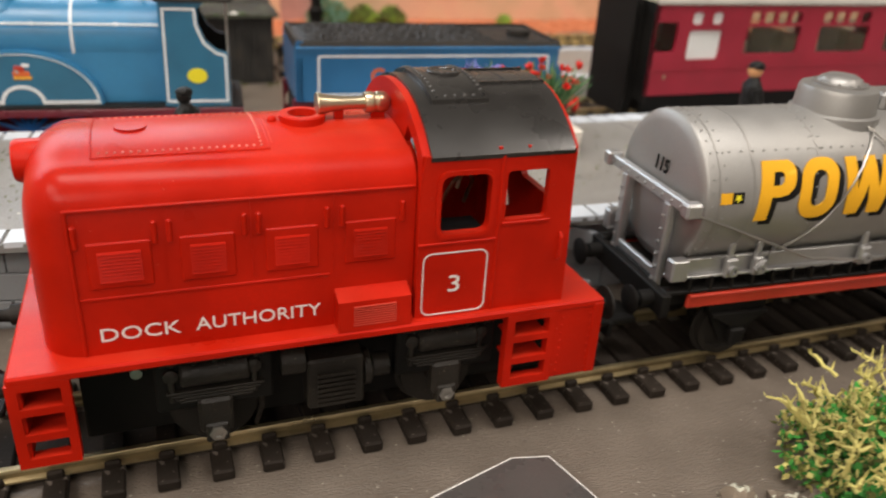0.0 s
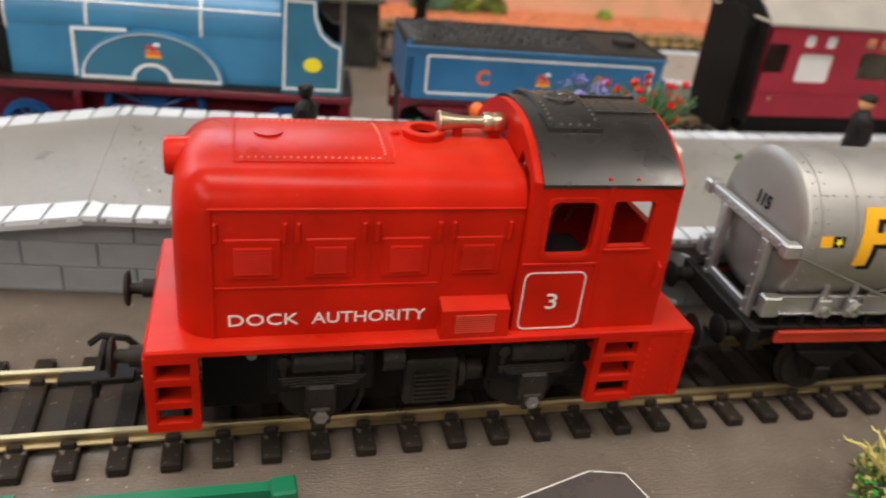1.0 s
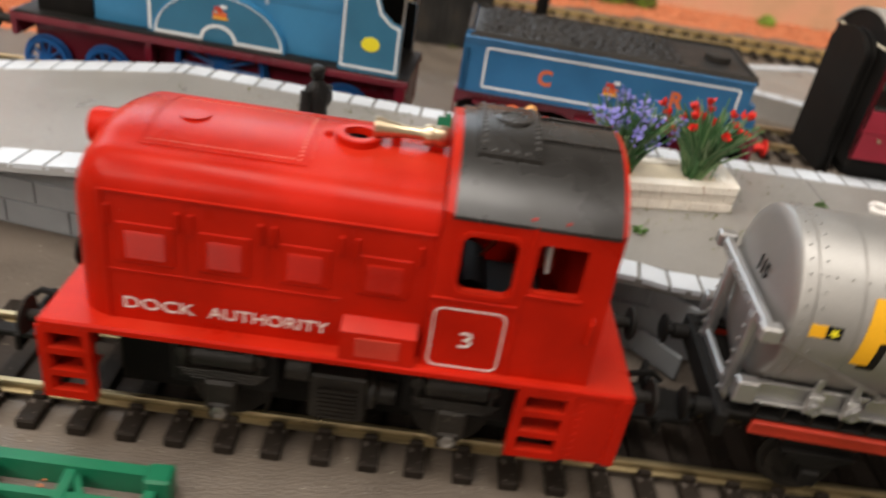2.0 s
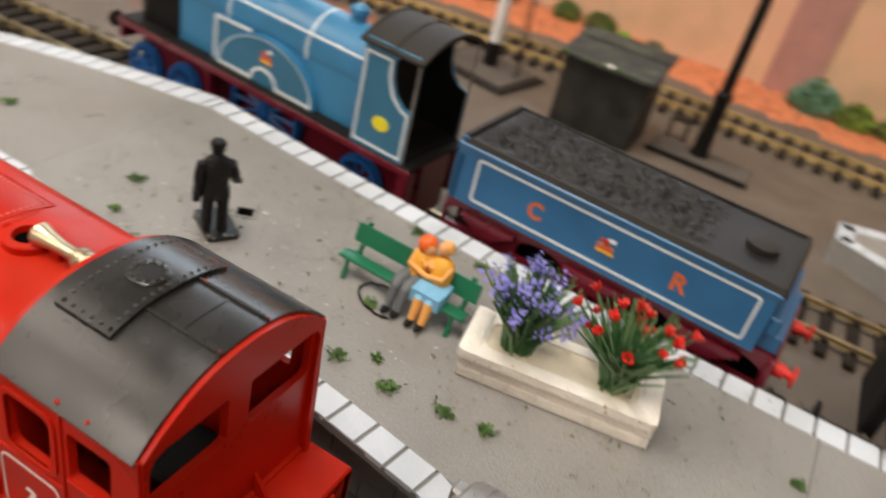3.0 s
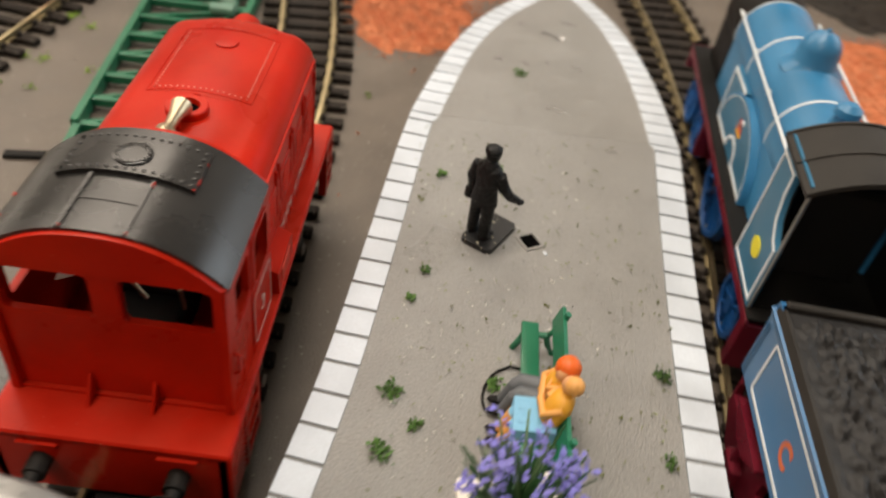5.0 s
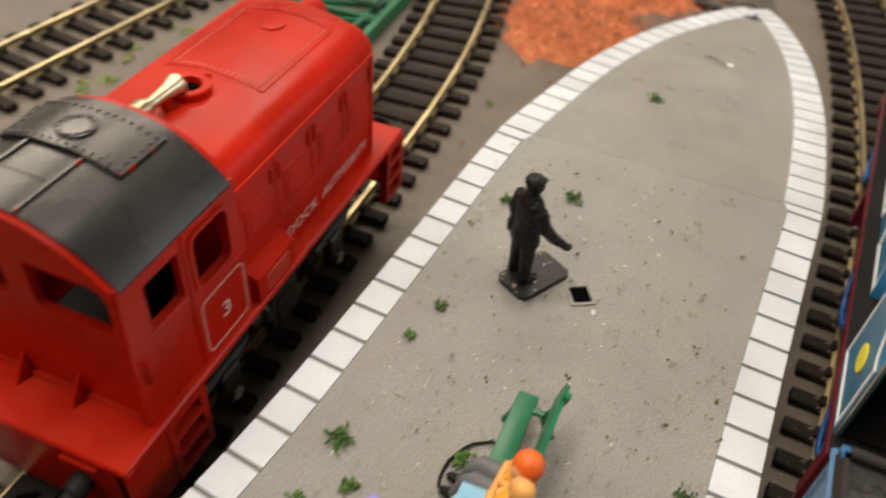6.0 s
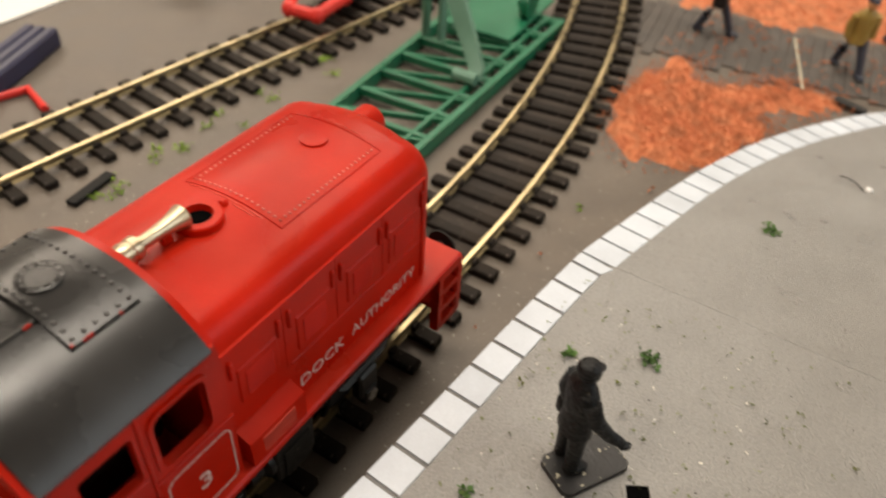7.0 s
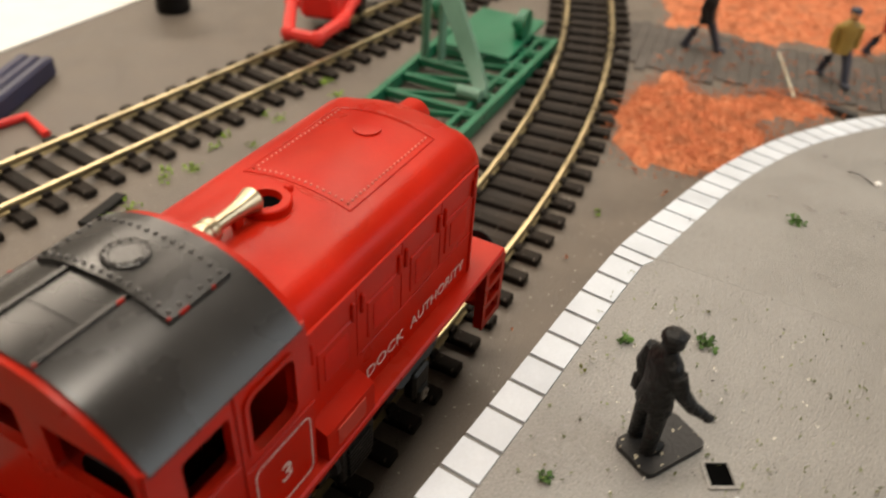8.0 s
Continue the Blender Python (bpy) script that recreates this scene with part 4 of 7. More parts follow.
# ---- silver tank wagon ----
def on_drum(ob, axis_z, r):
    """Wrap flat print, upright along y and reading along x, round a lying drum; print is moved to y < 0."""
    bm = bmesh.new()
    bm.from_mesh(ob.data)
    for k in range(-9, 10):
        bmesh.ops.bisect_plane(bm, geom=list(bm.verts) + list(bm.edges) + list(bm.faces), plane_co=(0, k * 0.12 * CM, 0), plane_no=(0, 1, 0))
    zc = ob.matrix_basis.translation.z / CM - axis_z
    a0 = math.asin(max(-0.95, min(0.95, zc / r)))
    for v in bm.verts:
        a = a0 + v.co.y / CM / r
        rr = r + v.co.z / CM
        v.co = (v.co.x, -rr * math.cos(a) * CM, (axis_z + rr * math.sin(a)) * CM)
    bm.to_mesh(ob.data)
    bm.free()
    ob.matrix_basis = place(ob.matrix_basis.translation.x / CM, 0, 0)
    return ob


def tank_wagon():
    t = thing("tank_wagon", "silver toy tank wagon with bold yellow lettering and red solebars", "wagon", place(0.01, 0.26, 0.42, -3))
    up = place(0, 0, -0.42)
    R, Z, X0, X1 = 1.43, 3.74, 5.20, 12.9

    def p(name, bm, mat, parent=t, label="", **k):
        return part(name, bm, mat, parent, label, up if parent is t else None, **k)

    bm = bm_()
    lathe(bm, (X0, 0, Z), (1, 0, 0), [(-0.10, 0.0), (-0.09, 0.5), (-0.06, 0.9), (-0.01, 1.2), (0.03, R - 0.04), (0.09, R), (X1 - X0 - 0.1, R), (X1 - X0 - 0.02, R - 0.06), (X1 - X0 + 0.12, 0.0)], 56)
    drum = p("tank", bm, SILVER, sharp=60)
    for x in (X0 + 0.28, 6.18, 7.6, 10.2, X1 - 0.28):
        bm = bm_()
        lathe(bm, (x, 0, Z), (1, 0, 0), [(-0.02, R - 0.02), (-0.02, R + 0.008), (0.02, R + 0.008), (0.02, R - 0.02)], 48)
        p("band", bm, SILVER, drum)
    bm = bm_()
    for k in range(34):
        a = radians(-70 + k * 9.4)
        for x in (X0 + 0.16, X0 + 0.4, 7.5, 7.7):
            ball(bm, (x, -(R + 0.004) * math.cos(a), Z + (R + 0.004) * math.sin(a)), 0.022, n=6, m=4)
    for k in range(34):
        x = X0 + 0.3 + k * 0.24
        for a in (radians(43), radians(137)):
            ball(bm, (x, -(R + 0.004) * math.cos(a), Z + (R + 0.004) * math.sin(a)), 0.022, n=6, m=4)
    p("rivets", bm, SILVERDULL, drum)
    # dome, lid and strap
    bm = bm_()
    lathe(bm, (8.75, 0, Z + R - 0.3), (0, 0, 1), [(0, 0.84), (0.22, 0.82), (0.25, 0.75), (0.62, 0.72), (0.69, 0.69), (0.72, 0.60), (0.72, 0.0)], 32)
    dome = p("dome", bm, SILVER, drum)
    bm = bm_()
    lathe(bm, (8.75, 0, Z + R + 0.40), (0, 0, 1), [(0, 0.50), (0.06, 0.50), (0.07, 0.42), (0.14, 0.38), (0.20, 0.26), (0.23, 0.0)], 24)
    for k in range(8):
        rod(bm, (8.75 + 0.46 * math.cos(k * 0.785), 0.46 * math.sin(k * 0.785), Z + R + 0.42), (8.75 + 0.46 * math.cos(k * 0.785), 0.46 * math.sin(k * 0.785), Z + R + 0.50), 0.03)
    p("lid", bm, SILVER, dome)
    bm = bm_()
    box(bm, 9.6, 10.3, -0.3, 0.3, Z + R - 0.05, Z + R + 0.3, 0.06)
    p("valve_box", bm, SILVERDULL, drum)
    # print: heavy block letters, leaning a little, with a black drop shade
    lean = lambda pts: [(0.86 * u + 0.07 * v, 0.9 * v) for u, v in pts]  # noqa: E731
    glyphs = (
        (6.66, [(-0.42, -0.60), (-0.12, -0.60), (-0.12, -0.13), (0.10, -0.13), (0.28, -0.08), (0.40, 0.04), (0.44, 0.22), (0.42, 0.40), (0.34, 0.53), (0.22, 0.60), (-0.42, 0.60)],
         [[(-0.12, 0.10), (0.06, 0.10), (0.13, 0.15), (0.15, 0.23), (0.13, 0.32), (0.06, 0.37), (-0.12, 0.37)]]),
        (7.56, rounded(-0.47, 0.47, -0.62, 0.62, 0.40, 6), [rounded(-0.19, 0.19, -0.36, 0.36, 0.17, 5)]),
        (8.66, [(-0.66, 0.60), (-0.46, -0.60), (-0.14, -0.60), (0.0, 0.02), (0.14, -0.60), (0.46, -0.60), (0.66, 0.60), (0.37, 0.60), (0.28, -0.10), (0.13, 0.60), (-0.13, 0.60), (-0.28, -0.10), (-0.37, 0.60)], []),
    )
    for dx, dz, mat, lift in ((0.13, -0.09, BLACK, 0.0), (0.0, 0.0, ORANGEPRINT, 0.012)):
        for x, outer, holes in glyphs:
            bm = bm_()
            plate(bm, lean(outer), [lean(h) for h in holes], "z", -0.004, 0.012)
            ob = part("letter", bm, mat, drum, "bold yellow letter" if lift else "black shade of a letter")
            ob.matrix_basis = place(x + dx, 0, Z + 0.34 + dz)
            on_drum(ob, Z, R + lift)
    for x, mat in ((5.62, ORANGEPRINT), (5.86, BLACK), (5.86, YELLOW)):
        bm = bm_()
        if mat is YELLOW:
            plate(bm, [((0.085 if k % 2 else 0.04) * math.sin(k * 0.62832), (0.085 if k % 2 else 0.04) * math.cos(k * 0.62832)) for k in range(10)], [], "z", 0.0, 0.018)
        else:
            box(bm, -0.12, 0.12, -0.10, 0.10, -0.004, 0.012)
        ob = part("badge", bm, mat, drum, "small square badge")
        ob.matrix_basis = place(x, 0, Z + 0.25)
        on_drum(ob, Z, R)
    lettering("number", "115", 0.42, 0.27, BLACK, drum, place(X0 - 0.108, -0.12, 4.20, -90, 90), bold=0.015, shear=0.12, label="black running number")
    # end frames
    for x, s in ((4.97, -1), (13.15, 1)):
        bm = bm_()
        box(bm, x - 0.08, x + 0.08, -1.38, 1.38, 3.70, 3.92, 0.03)
        fr = p("end_frame", bm, SILVERDULL)
        for y in (-1.40, 1.40):
            bm = bm_()
            box(bm, x - 0.16, x + 0.16, y - 0.12, y + 0.12, 3.68, 3.96, 0.04)
            p("end_cap", bm, SILVERDULL, fr)
        for y in (-0.75, 0.75):
            bm = bm_()
            box(bm, x - 0.07, x + 0.07, y - 0.11, y + 0.11, 1.75, 3.72, 0.03)
            box(bm, x - s * 0.1 - 0.06, x - s * 0.1 + 0.06, y - 0.03, y + 0.03, 2.1, 3.72, 0.02)
            p("stanchion", bm, SILVERDULL, fr)
        bm = bm_()
        for k in range(9):
            ball(bm, (x + s * 0.085, -1.2 + k * 0.3, 3.81), 0.035, n=6, m=4)
        for y in (-0.75, 0.75):
            for k in range(7):
                ball(bm, (x + s * 0.105, y, 1.95 + k * 0.25), 0.035, n=6, m=4)
        p("bolts", bm, SILVERDULL, fr)
        bm = bm_()
        box(bm, x - 0.05, x + 0.05, -0.7, 0.7, 2.2, 2.36, 0.02)
        p("cross_rail", bm, SILVERDULL, fr)
        bm = bm_()
        box(bm, x + s * 0.12 - 0.09, x + s * 0.12 + 0.09, -1.4, 1.4, 1.7, 2.15, 0.02)
        beam = p("buffer_beam", bm, BLACK)
        for y in (-1.02, 1.02):
            bm = bm_()
            lathe(bm, (x + s * 0.2, y, 1.95), (s, 0, 0), [(0, 0.15), (0.28, 0.15), (0.3, 0.09), (0.42, 0.09), (0.43, 0.27), (0.47, 0.28), (0.5, 0.22), (0.5, 0)], 18)
            p("buffer", bm, BLACK, beam)
        bm = bm_()
        box(bm, min(x, x + s * 0.9), max(x, x + s * 0.9), -0.3, 0.3, 1.05, 1.14, 0.02)
        box(bm, x + s * 0.85 - 0.05, x + s * 0.85 + 0.05, -0.6, 0.8, 1.0, 1.35, 0.02)
        p("coupling", bm, BLACK, beam)
    # underframe
    bm = bm_()
    box(bm, 4.9, 12.9, -0.8, 0.8, 1.55, 2.2, 0.03)
    p("underframe", bm, BLACK)
    for s in (-1, 1):
        bm = bm_()
        box(bm, 5.35, 12.6, s * 1.28 - 0.05, s * 1.28 + 0.05, 1.80, 2.06, 0.02)
        box(bm, 5.35, 12.6, s * 1.32 - 0.06, s * 1.32 + 0.06, 2.03, 2.09, 0.015)
        p("solebar", bm, REDSOLE, label="red painted solebar")
        bm = bm_()
        box(bm, 4.85, 12.95, s * 1.20 - 0.13, s * 1.20 + 0.13, 2.10, 2.18, 0.02)
        for k in range(18):
            box(bm, 5.3 + k * 0.45, 5.36 + k * 0.45, s * 1.25 - 0.08, s * 1.25 + 0.08, 2.15, 2.42)
        p("frame_rail", bm, BLACK)
        bm = bm_()
        box(bm, 4.9, 12.9, s * 1.12 - 0.05, s * 1.12 + 0.05, 2.38, 2.74, 0.02)
        box(bm, 4.9, 12.9, s * 1.16 - 0.12, s * 1.16 + 0.12, 2.38, 2.44, 0.015)
        box(bm, 4.9, 5.25, s * 1.2 - 0.12, s * 1.2 + 0.12, 2.36, 2.78, 0.03)
        cr = p("cradle", bm, SILVERDULL)
        for x in (6.15, 6.75, 9.2, 11.6, 12.2):
            bm = bm_()
            box(bm, x - 0.13, x + 0.13, s * 1.27 - 0.07, s * 1.27 + 0.07, 2.36, 2.74, 0.03)
            box(bm, x - 0.06, x + 0.06, s * 1.2 - 0.05, s * 1.2 + 0.05, 2.7, 3.02, 0.02)
            lathe(bm, (x, s * 1.34, 2.52), (0, s, 0), [(0, 0.1), (0.08, 0.1), (0.08, 0.05), (0.02, 0.05)], 12)
            p("cradle_bracket", bm, SILVERDULL, cr)
        bm = bm_()
        for x, e in ((6.95, -1), (11.75, 1)):
            tube(bm, [(x + e * 1.95, s * 1.44, 3.76), (x, s * 1.36, 2.98), (x - e * 0.9, s * 1.34, 2.62), (x - e * 2.3, s * 1.32, 2.45)], 0.026)
            p("brace_rod", bm, STEEL, label="thin steel bracing rod")
            bm = bm_()
            tube(bm, [(x, s * 1.36, 2.98), (x - 0.12, s * 1.36, 2.7), (x - 0.3, s * 1.34, 2.5)], 0.05)
            p("stay_hook", bm, SILVERDULL)
            bm = bm_()
        pts = [(7.2, s * (R + 0.05) * math.cos(radians(a)), Z + (R + 0.05) * math.sin(radians(a))) for a in (-45,)]
        for a in range(-45, 100, 12):
            f = (a + 45) / 145
            pts.append((7.2 + 2.6 * f, s * (R + 0.05) * math.cos(radians(a)), Z + (R + 0.05) * math.sin(radians(a))))
        tube(bm, pts, 0.022)
        pts2 = [(17.9 - x, y * 1.01, (z - Z) * 1.01 + Z) for x, y, z in pts]
        tube(bm, pts2, 0.022)
        p("stay_wire", bm, STEEL)
        for x in (6.6, 11.9):
            bm = bm_()
            lathe(bm, (x, s * 0.78, 1.02), (0, s, 0), [(0, 0.64), (0.05, 0.66), (0.06, 0.58), (0.2, 0.57), (0.2, 0.45), (0.12, 0.42), (0.12, 0.15), (0.22, 0.12), (0.22, 0)], 28)
            p("wheel", bm, SOOT)
            bm = bm_()
            loft(bm, [[(x - 0.75, yy, 1.86), (x + 0.75, yy, 1.86), (x + 0.25, yy, 0.9), (x - 0.25, yy, 0.9)] for yy in (s * 1.12, s * 1.2)])
            p("axle_guard", bm, BLACK)
            bm = bm_()
            box(bm, x - 0.16, x + 0.16, s * 1.28 - 0.12, s * 1.28 + 0.12, 0.9, 1.25, 0.04)
            for k in range(5):
                box(bm, x - 0.6 + k * 0.1, x + 0.6 - k * 0.1, s * 1.26 - 0.08, s * 1.26 + 0.08, 1.52 - k * 0.06, 1.57 - k * 0.06)
            p("spring", bm, BLACK)
    return t


tank_wagon()


# ---- blue express locomotive ----
def spoked_wheel(parent, x, y, zc, r, spokes, s, mat=BLUEWHEEL):
    bm = bm_()
    lathe(bm, (x, y, zc), (0, s, 0), [(0, r - 0.16), (0, r + 0.06), (0.05, r + 0.06), (0.06, r), (0.2, r - 0.01), (0.2, r - 0.14), (0.16, r - 0.16)], 30, cap=False)
    lathe(bm, (x, y + s * 0.02, zc), (0, s, 0), [(0, 0.2), (0.2, 0.2), (0.2, 0)], 14)
    for k in range(spokes):
        a = 6.28319 * k / spokes
        rod(bm, (x + 0.15 * math.cos(a), y + s * 0.12, zc + 0.15 * math.sin(a)), (x + (r - 0.1) * math.cos(a), y + s * 0.12, zc + (r - 0.1) * math.sin(a)), 0.055, n=6)
    return part("wheel", bm, mat, parent, "bright blue spoked wheel")


def lining(pts, y, s, w, parent, closed=True, name="lining"):
    """A thin raised white line on a side sheet; points in x, z."""
    bm = bm_()
    q = [Vector(p) for i, p in enumerate(pts) if i == 0 or (Vector(p) - Vector(pts[i - 1])).length > 0.004]
    if closed and (q[0] - q[-1]).length < 0.004:
        q.pop()
    n, rings = len(q), []
    for i in range(n):
        d0 = (q[i] - q[i - 1]).normalized() if closed or i else (q[1] - q[0]).normalized()
        d1 = (q[(i + 1) % n] - q[i]).normalized() if closed or i < n - 1 else d0
        m = Vector((-d0.y - d1.y, d0.x + d1.x)).normalized()
        m *= w / 2 / max(0.45, m.dot(Vector((-d0.y, d0.x))))
        a, b = q[i] + m, q[i] - m
        rings.append([(a.x, y + s * 0.014, a.y), (b.x, y + s * 0.014, b.y), (b.x, y - s * 0.02, b.y), (a.x, y - s * 0.02, a.y)])
    rows = [[bm.verts.new(v) for v in ring] for ring in rings]
    for a, b in zip(rows, rows[1:] + rows[:1] if closed else rows[1:]):
        for i in range(4):
            bm.faces.new((a[i], a[(i + 1) % 4], b[(i + 1) % 4], b[i]))
    if not closed:
        bm.faces.new(rows[0][::-1])
        bm.faces.new(rows[-1])
    return part(name, bm, LINING, parent, "white lining")


def crest(parent, x, y, z, s):
    for k, (dx, dz, w, h, mat) in enumerate(((0, -0.06, 0.40, 0.14, LETTERRED), (-0.04, 0.07, 0.24, 0.16, REDSOLE), (0.12, 0.16, 0.18, 0.09, LINING), (0.02, -0.17, 0.44, 0.07, ORANGEPRINT), (-0.1, 0.0, 0.08, 0.1, GREYROOF))):
        bm = bm_()
        box(bm, x + dx - w / 2, x + dx + w / 2, y - 0.012 - 0.002 * k, y + 0.012 + 0.002 * k, z + dz - h / 2, z + dz + h / 2, 0.01)
        part("crest", bm, mat, parent, "small painted crest")


def blue_locomotive():
    t = thing("express_locomotive", "blue toy steam locomotive with white lining and black cab roof", "locomotive", place(-2, 11.95, 0.42, -5.1))
    up = place(0, 0, -0.42)

    def p(name, bm, mat, parent=t, label="", **k):
        return part(name, bm, mat, parent, label, up if parent is t else None, **k)

    bm = bm_()
    box(bm, -10.6, 0.95, -1.38, 1.38, 2.56, 2.64, 0.015)
    foot = p("running_plate", bm, BLACK, label="black running plate")
    for s in (-1, 1):
        bm = bm_()
        box(bm, -10.6, 0.95, s * 1.36 - 0.03, s * 1.36 + 0.03, 2.36, 2.56, 0.01)
        p("valance", bm, MAROON, foot, "maroon valance")
    bm = bm_()
    box(bm, -10.4, 0.9, -0.7, 0.7, 0.8, 2.56, 0.03)
    frames = p("frames", bm, MAROON, label="dark maroon frames")
    bm = bm_()
    box(bm, -10.72, -10.55, -1.38, 1.38, 1.9, 2.6, 0.02)
    p("buffer_beam", bm, MAROON)
    for y in (-1.0, 1.0):
        bm = bm_()
        lathe(bm, (-10.7, y, 2.2), (-1, 0, 0), [(0, 0.16), (0.4, 0.15), (0.42, 0.1), (0.6, 0.1), (0.62, 0.28), (0.68, 0.26), (0.68, 0)], 16)
        p("buffer", bm, SOOT)
    for s in (-1, 1):
        bm = bm_()
        box(bm, -6.75, -6.55, s * 1.1 - 0.25, s * 1.1 + 0.25, 1.3, 2.4, 0.02)
        p("step", bm, MAROON, frames)
        bm = bm_()
        box(bm, 0.6, 0.9, s * 1.15 - 0.22, s * 1.15 + 0.22, 1.2, 2.4, 0.02)
        p("step", bm, MAROON, frames)
        y = s * 0.8
        spoked_wheel(frames, -4.65, y, 0.0 + 1.80, 1.36, 16, s)
        spoked_wheel(frames, -0.95, y, 1.2, 0.76, 10, s)
        spoked_wheel(frames, -8.15, y, 1.12, 0.68, 10, s)
        spoked_wheel(frames, -10.0, y, 1.12, 0.68, 10, s)
    # boiler
    bm = bm_()
    lathe(bm, (-8.4, 0, 4.22), (1, 0, 0), [(0, 0.98), (7.4, 0.98)], 40)
    boiler = p("boiler", bm, BLUE, sharp=60)
    bm = bm_()
    lathe(bm, (-10.1, 0, 4.22), (1, 0, 0), [(-0.1, 0.0), (-0.08, 0.6), (0, 0.94), (0.1, 1.0), (1.7, 1.0)], 40)
    smoke = p("smokebox", bm, BLACK, label="black smokebox", sharp=60)
    bm = bm_()
    box(bm, -10.1, -8.4, -0.95, 0.95, 2.62, 4.2, 0.03)
    p("saddle", bm, BLACK, smoke)
    bm = bm_()
    lathe(bm, (-9.2, 0, 5.1), (0, 0, 1), [(0, 0.5), (0.1, 0.36), (0.7, 0.33), (0.76, 0.42), (0.84, 0.42), (0.84, 0.3), (0.5, 0.28)], 24, cap=False)
    p("chimney", bm, BLACK, smoke)
    for x in (-8.38, -6.3, -3.3):
        bm = bm_()
        lathe(bm, (x, 0, 4.22), (1, 0, 0), [(-0.035, 0.97), (-0.035, 0.99), (0.035, 0.99), (0.035, 0.97)], 40, cap=False)
        p("boiler_band", bm, LINING, boiler, "white boiler band")
    bm = bm_()
    lathe(bm, (-5.15, 0, 5.08), (0, 0, 1), [(-0.1, 0.72), (0.06, 0.56), (0.16, 0.48), (0.45, 0.46), (0.62, 0.4), (0.76, 0.26), (0.82, 0.1), (0.85, 0.06), (0.9, 0.05), (0.9, 0)], 26)
    p("dome", bm, BLUE, boiler, "polished blue dome", sharp=60)
    bm = bm_()
    lathe(bm, (-2.45, 0, 5.06), (0, 0, 1), [(-0.08, 0.42), (0.04, 0.3), (0.2, 0.22), (0.32, 0.22), (0.36, 0.28), (0.5, 0.26), (0.6, 0.12), (0.6, 0)], 20)
    p("safety_valve", bm, BLUE, boiler)
    bm = bm_()
    rod(bm, (-1.55, 0.15, 5.1), (-1.55, 0.15, 5.55), 0.05)
    p("whistle", bm, BRASS, boiler, "small brass whistle")
    # firebox, flanks and splashers
    bm = bm_()
    box(bm, -8.38, -1.05, -0.95, 0.95, 2.62, 4.2, 0.03)
    p("firebox", bm, BLUE, boiler)
    for s in (-1, 1):
        bm = bm_()
        tube(bm, [(-8.5, s * 1.02, 4.72), (-1.1, s * 1.02, 4.72)], 0.035)
        for x in (-8.3, -6.2, -4.2, -2.2):
            ball(bm, (x, s * 1.0, 4.72), 0.06, n=8, m=5)
        p("handrail", bm, LINING, boiler, "pale handrail")
        arc = [(-4.65 + 1.95 * math.cos(radians(a)), 2.64 + 1.40 * math.sin(radians(a))) for a in range(0, 181, 10)]
        bm = bm_()
        plate(bm, arc, [], "y", s * 1.12, s * 0.9)
        spl = p("splasher", bm, BLUEDARK, boiler)
        bm = bm_()
        plate(bm, [(-6.72, 2.64), (-5.8, 2.64), (-5.2, 4.06), (-6.72, 4.06)], [], "y", s * 1.10, s * 0.9)
        p("sand_box", bm, BLUEDARK, spl)
        lining([(-6.66, 2.7), (-6.66, 4.0), (-5.25, 4.03)], s * 1.105, s, 0.08, spl, False)
        inner = [(-4.65 + 1.86 * math.cos(radians(a)), 2.70 + 1.30 * math.sin(radians(a))) for a in range(0, 181, 9)]
        small = [(-4.65 + 0.5 * math.cos(radians(a)), 2.70 + 0.42 * math.sin(radians(a))) for a in range(180, -1, -18)]
        lining(inner + small, s * 1.125, s, 0.09, spl)
        bm = bm_()
        rim = [[(-4.65 + 1.96 * math.cos(radians(a)), yy, 2.64 + 1.42 * math.sin(radians(a))) for yy in (s * 0.72, s * 1.14)] + [(-4.65 + 1.88 * math.cos(radians(a)), yy, 2.64 + 1.34 * math.sin(radians(a))) for yy in (s * 1.14, s * 0.72)] for a in range(0, 181, 9)]
        loft(bm, rim)
        p("splasher_rim", bm, BLUE, spl)
        crest(spl, -4.6, s * 1.13, 3.52, s)
    # cab
    for s in (-1, 1):
        outer = [(-1.1, 2.62), (0.62, 2.62), (0.62, 4.08), (0.35, 4.14), (0.05, 4.4), (-0.1, 4.8), (-0.12, 5.2), (0.1, 5.42), (0.6, 5.44), (0.6, 5.55), (-1.05, 5.55)]
        bm = bm_()
        plate(bm, outer, [], "y", s * 1.38, s * 1.28)
        side = p("cab_side", bm, BLUEDARK)
        bm = bm_()
        plate(bm, [(x - 0.01 if x > 0 else x, z) for x, z in outer], [], "y", s * 1.276, s * 1.25)
        p("cab_lining", bm, BLACK, side, "black inside of the cab")
        lining([(-1.02, 2.76), (0.54, 2.76), (0.54, 4.0), (0.3, 4.07), (0.0, 4.33), (-0.17, 4.78), (-0.19, 5.2), (-0.98, 5.2)], s * 1.385, s, 0.06, side)
        bm = bm_()
        lathe(bm, (-0.22, s * 1.37, 3.46), (0, s, 0), [(0, 0.2), (0.03, 0.2)], 28)
        ob = p("number_plate", bm, YELLOW, side, "oval yellow plate")
        for v in ob.data.vertices:
            v.co.x = (v.co.x / CM + 0.22) * 1.3 * CM - 0.22 * CM
        bm = bm_()
        rod(bm, (0.62, s * 1.33, 2.62), (0.62, s * 1.33, 5.45), 0.035)
        p("pillar", bm, STEEL, side)
    bm = bm_()
    box(bm, -1.1, -0.98, -1.36, 1.36, 2.62, 5.5, 0.02)
    p("cab_front", bm, BLUE)
    bm = bm_()
    box(bm, -0.98, 0.6, -1.27, 1.27, 2.64, 2.72)
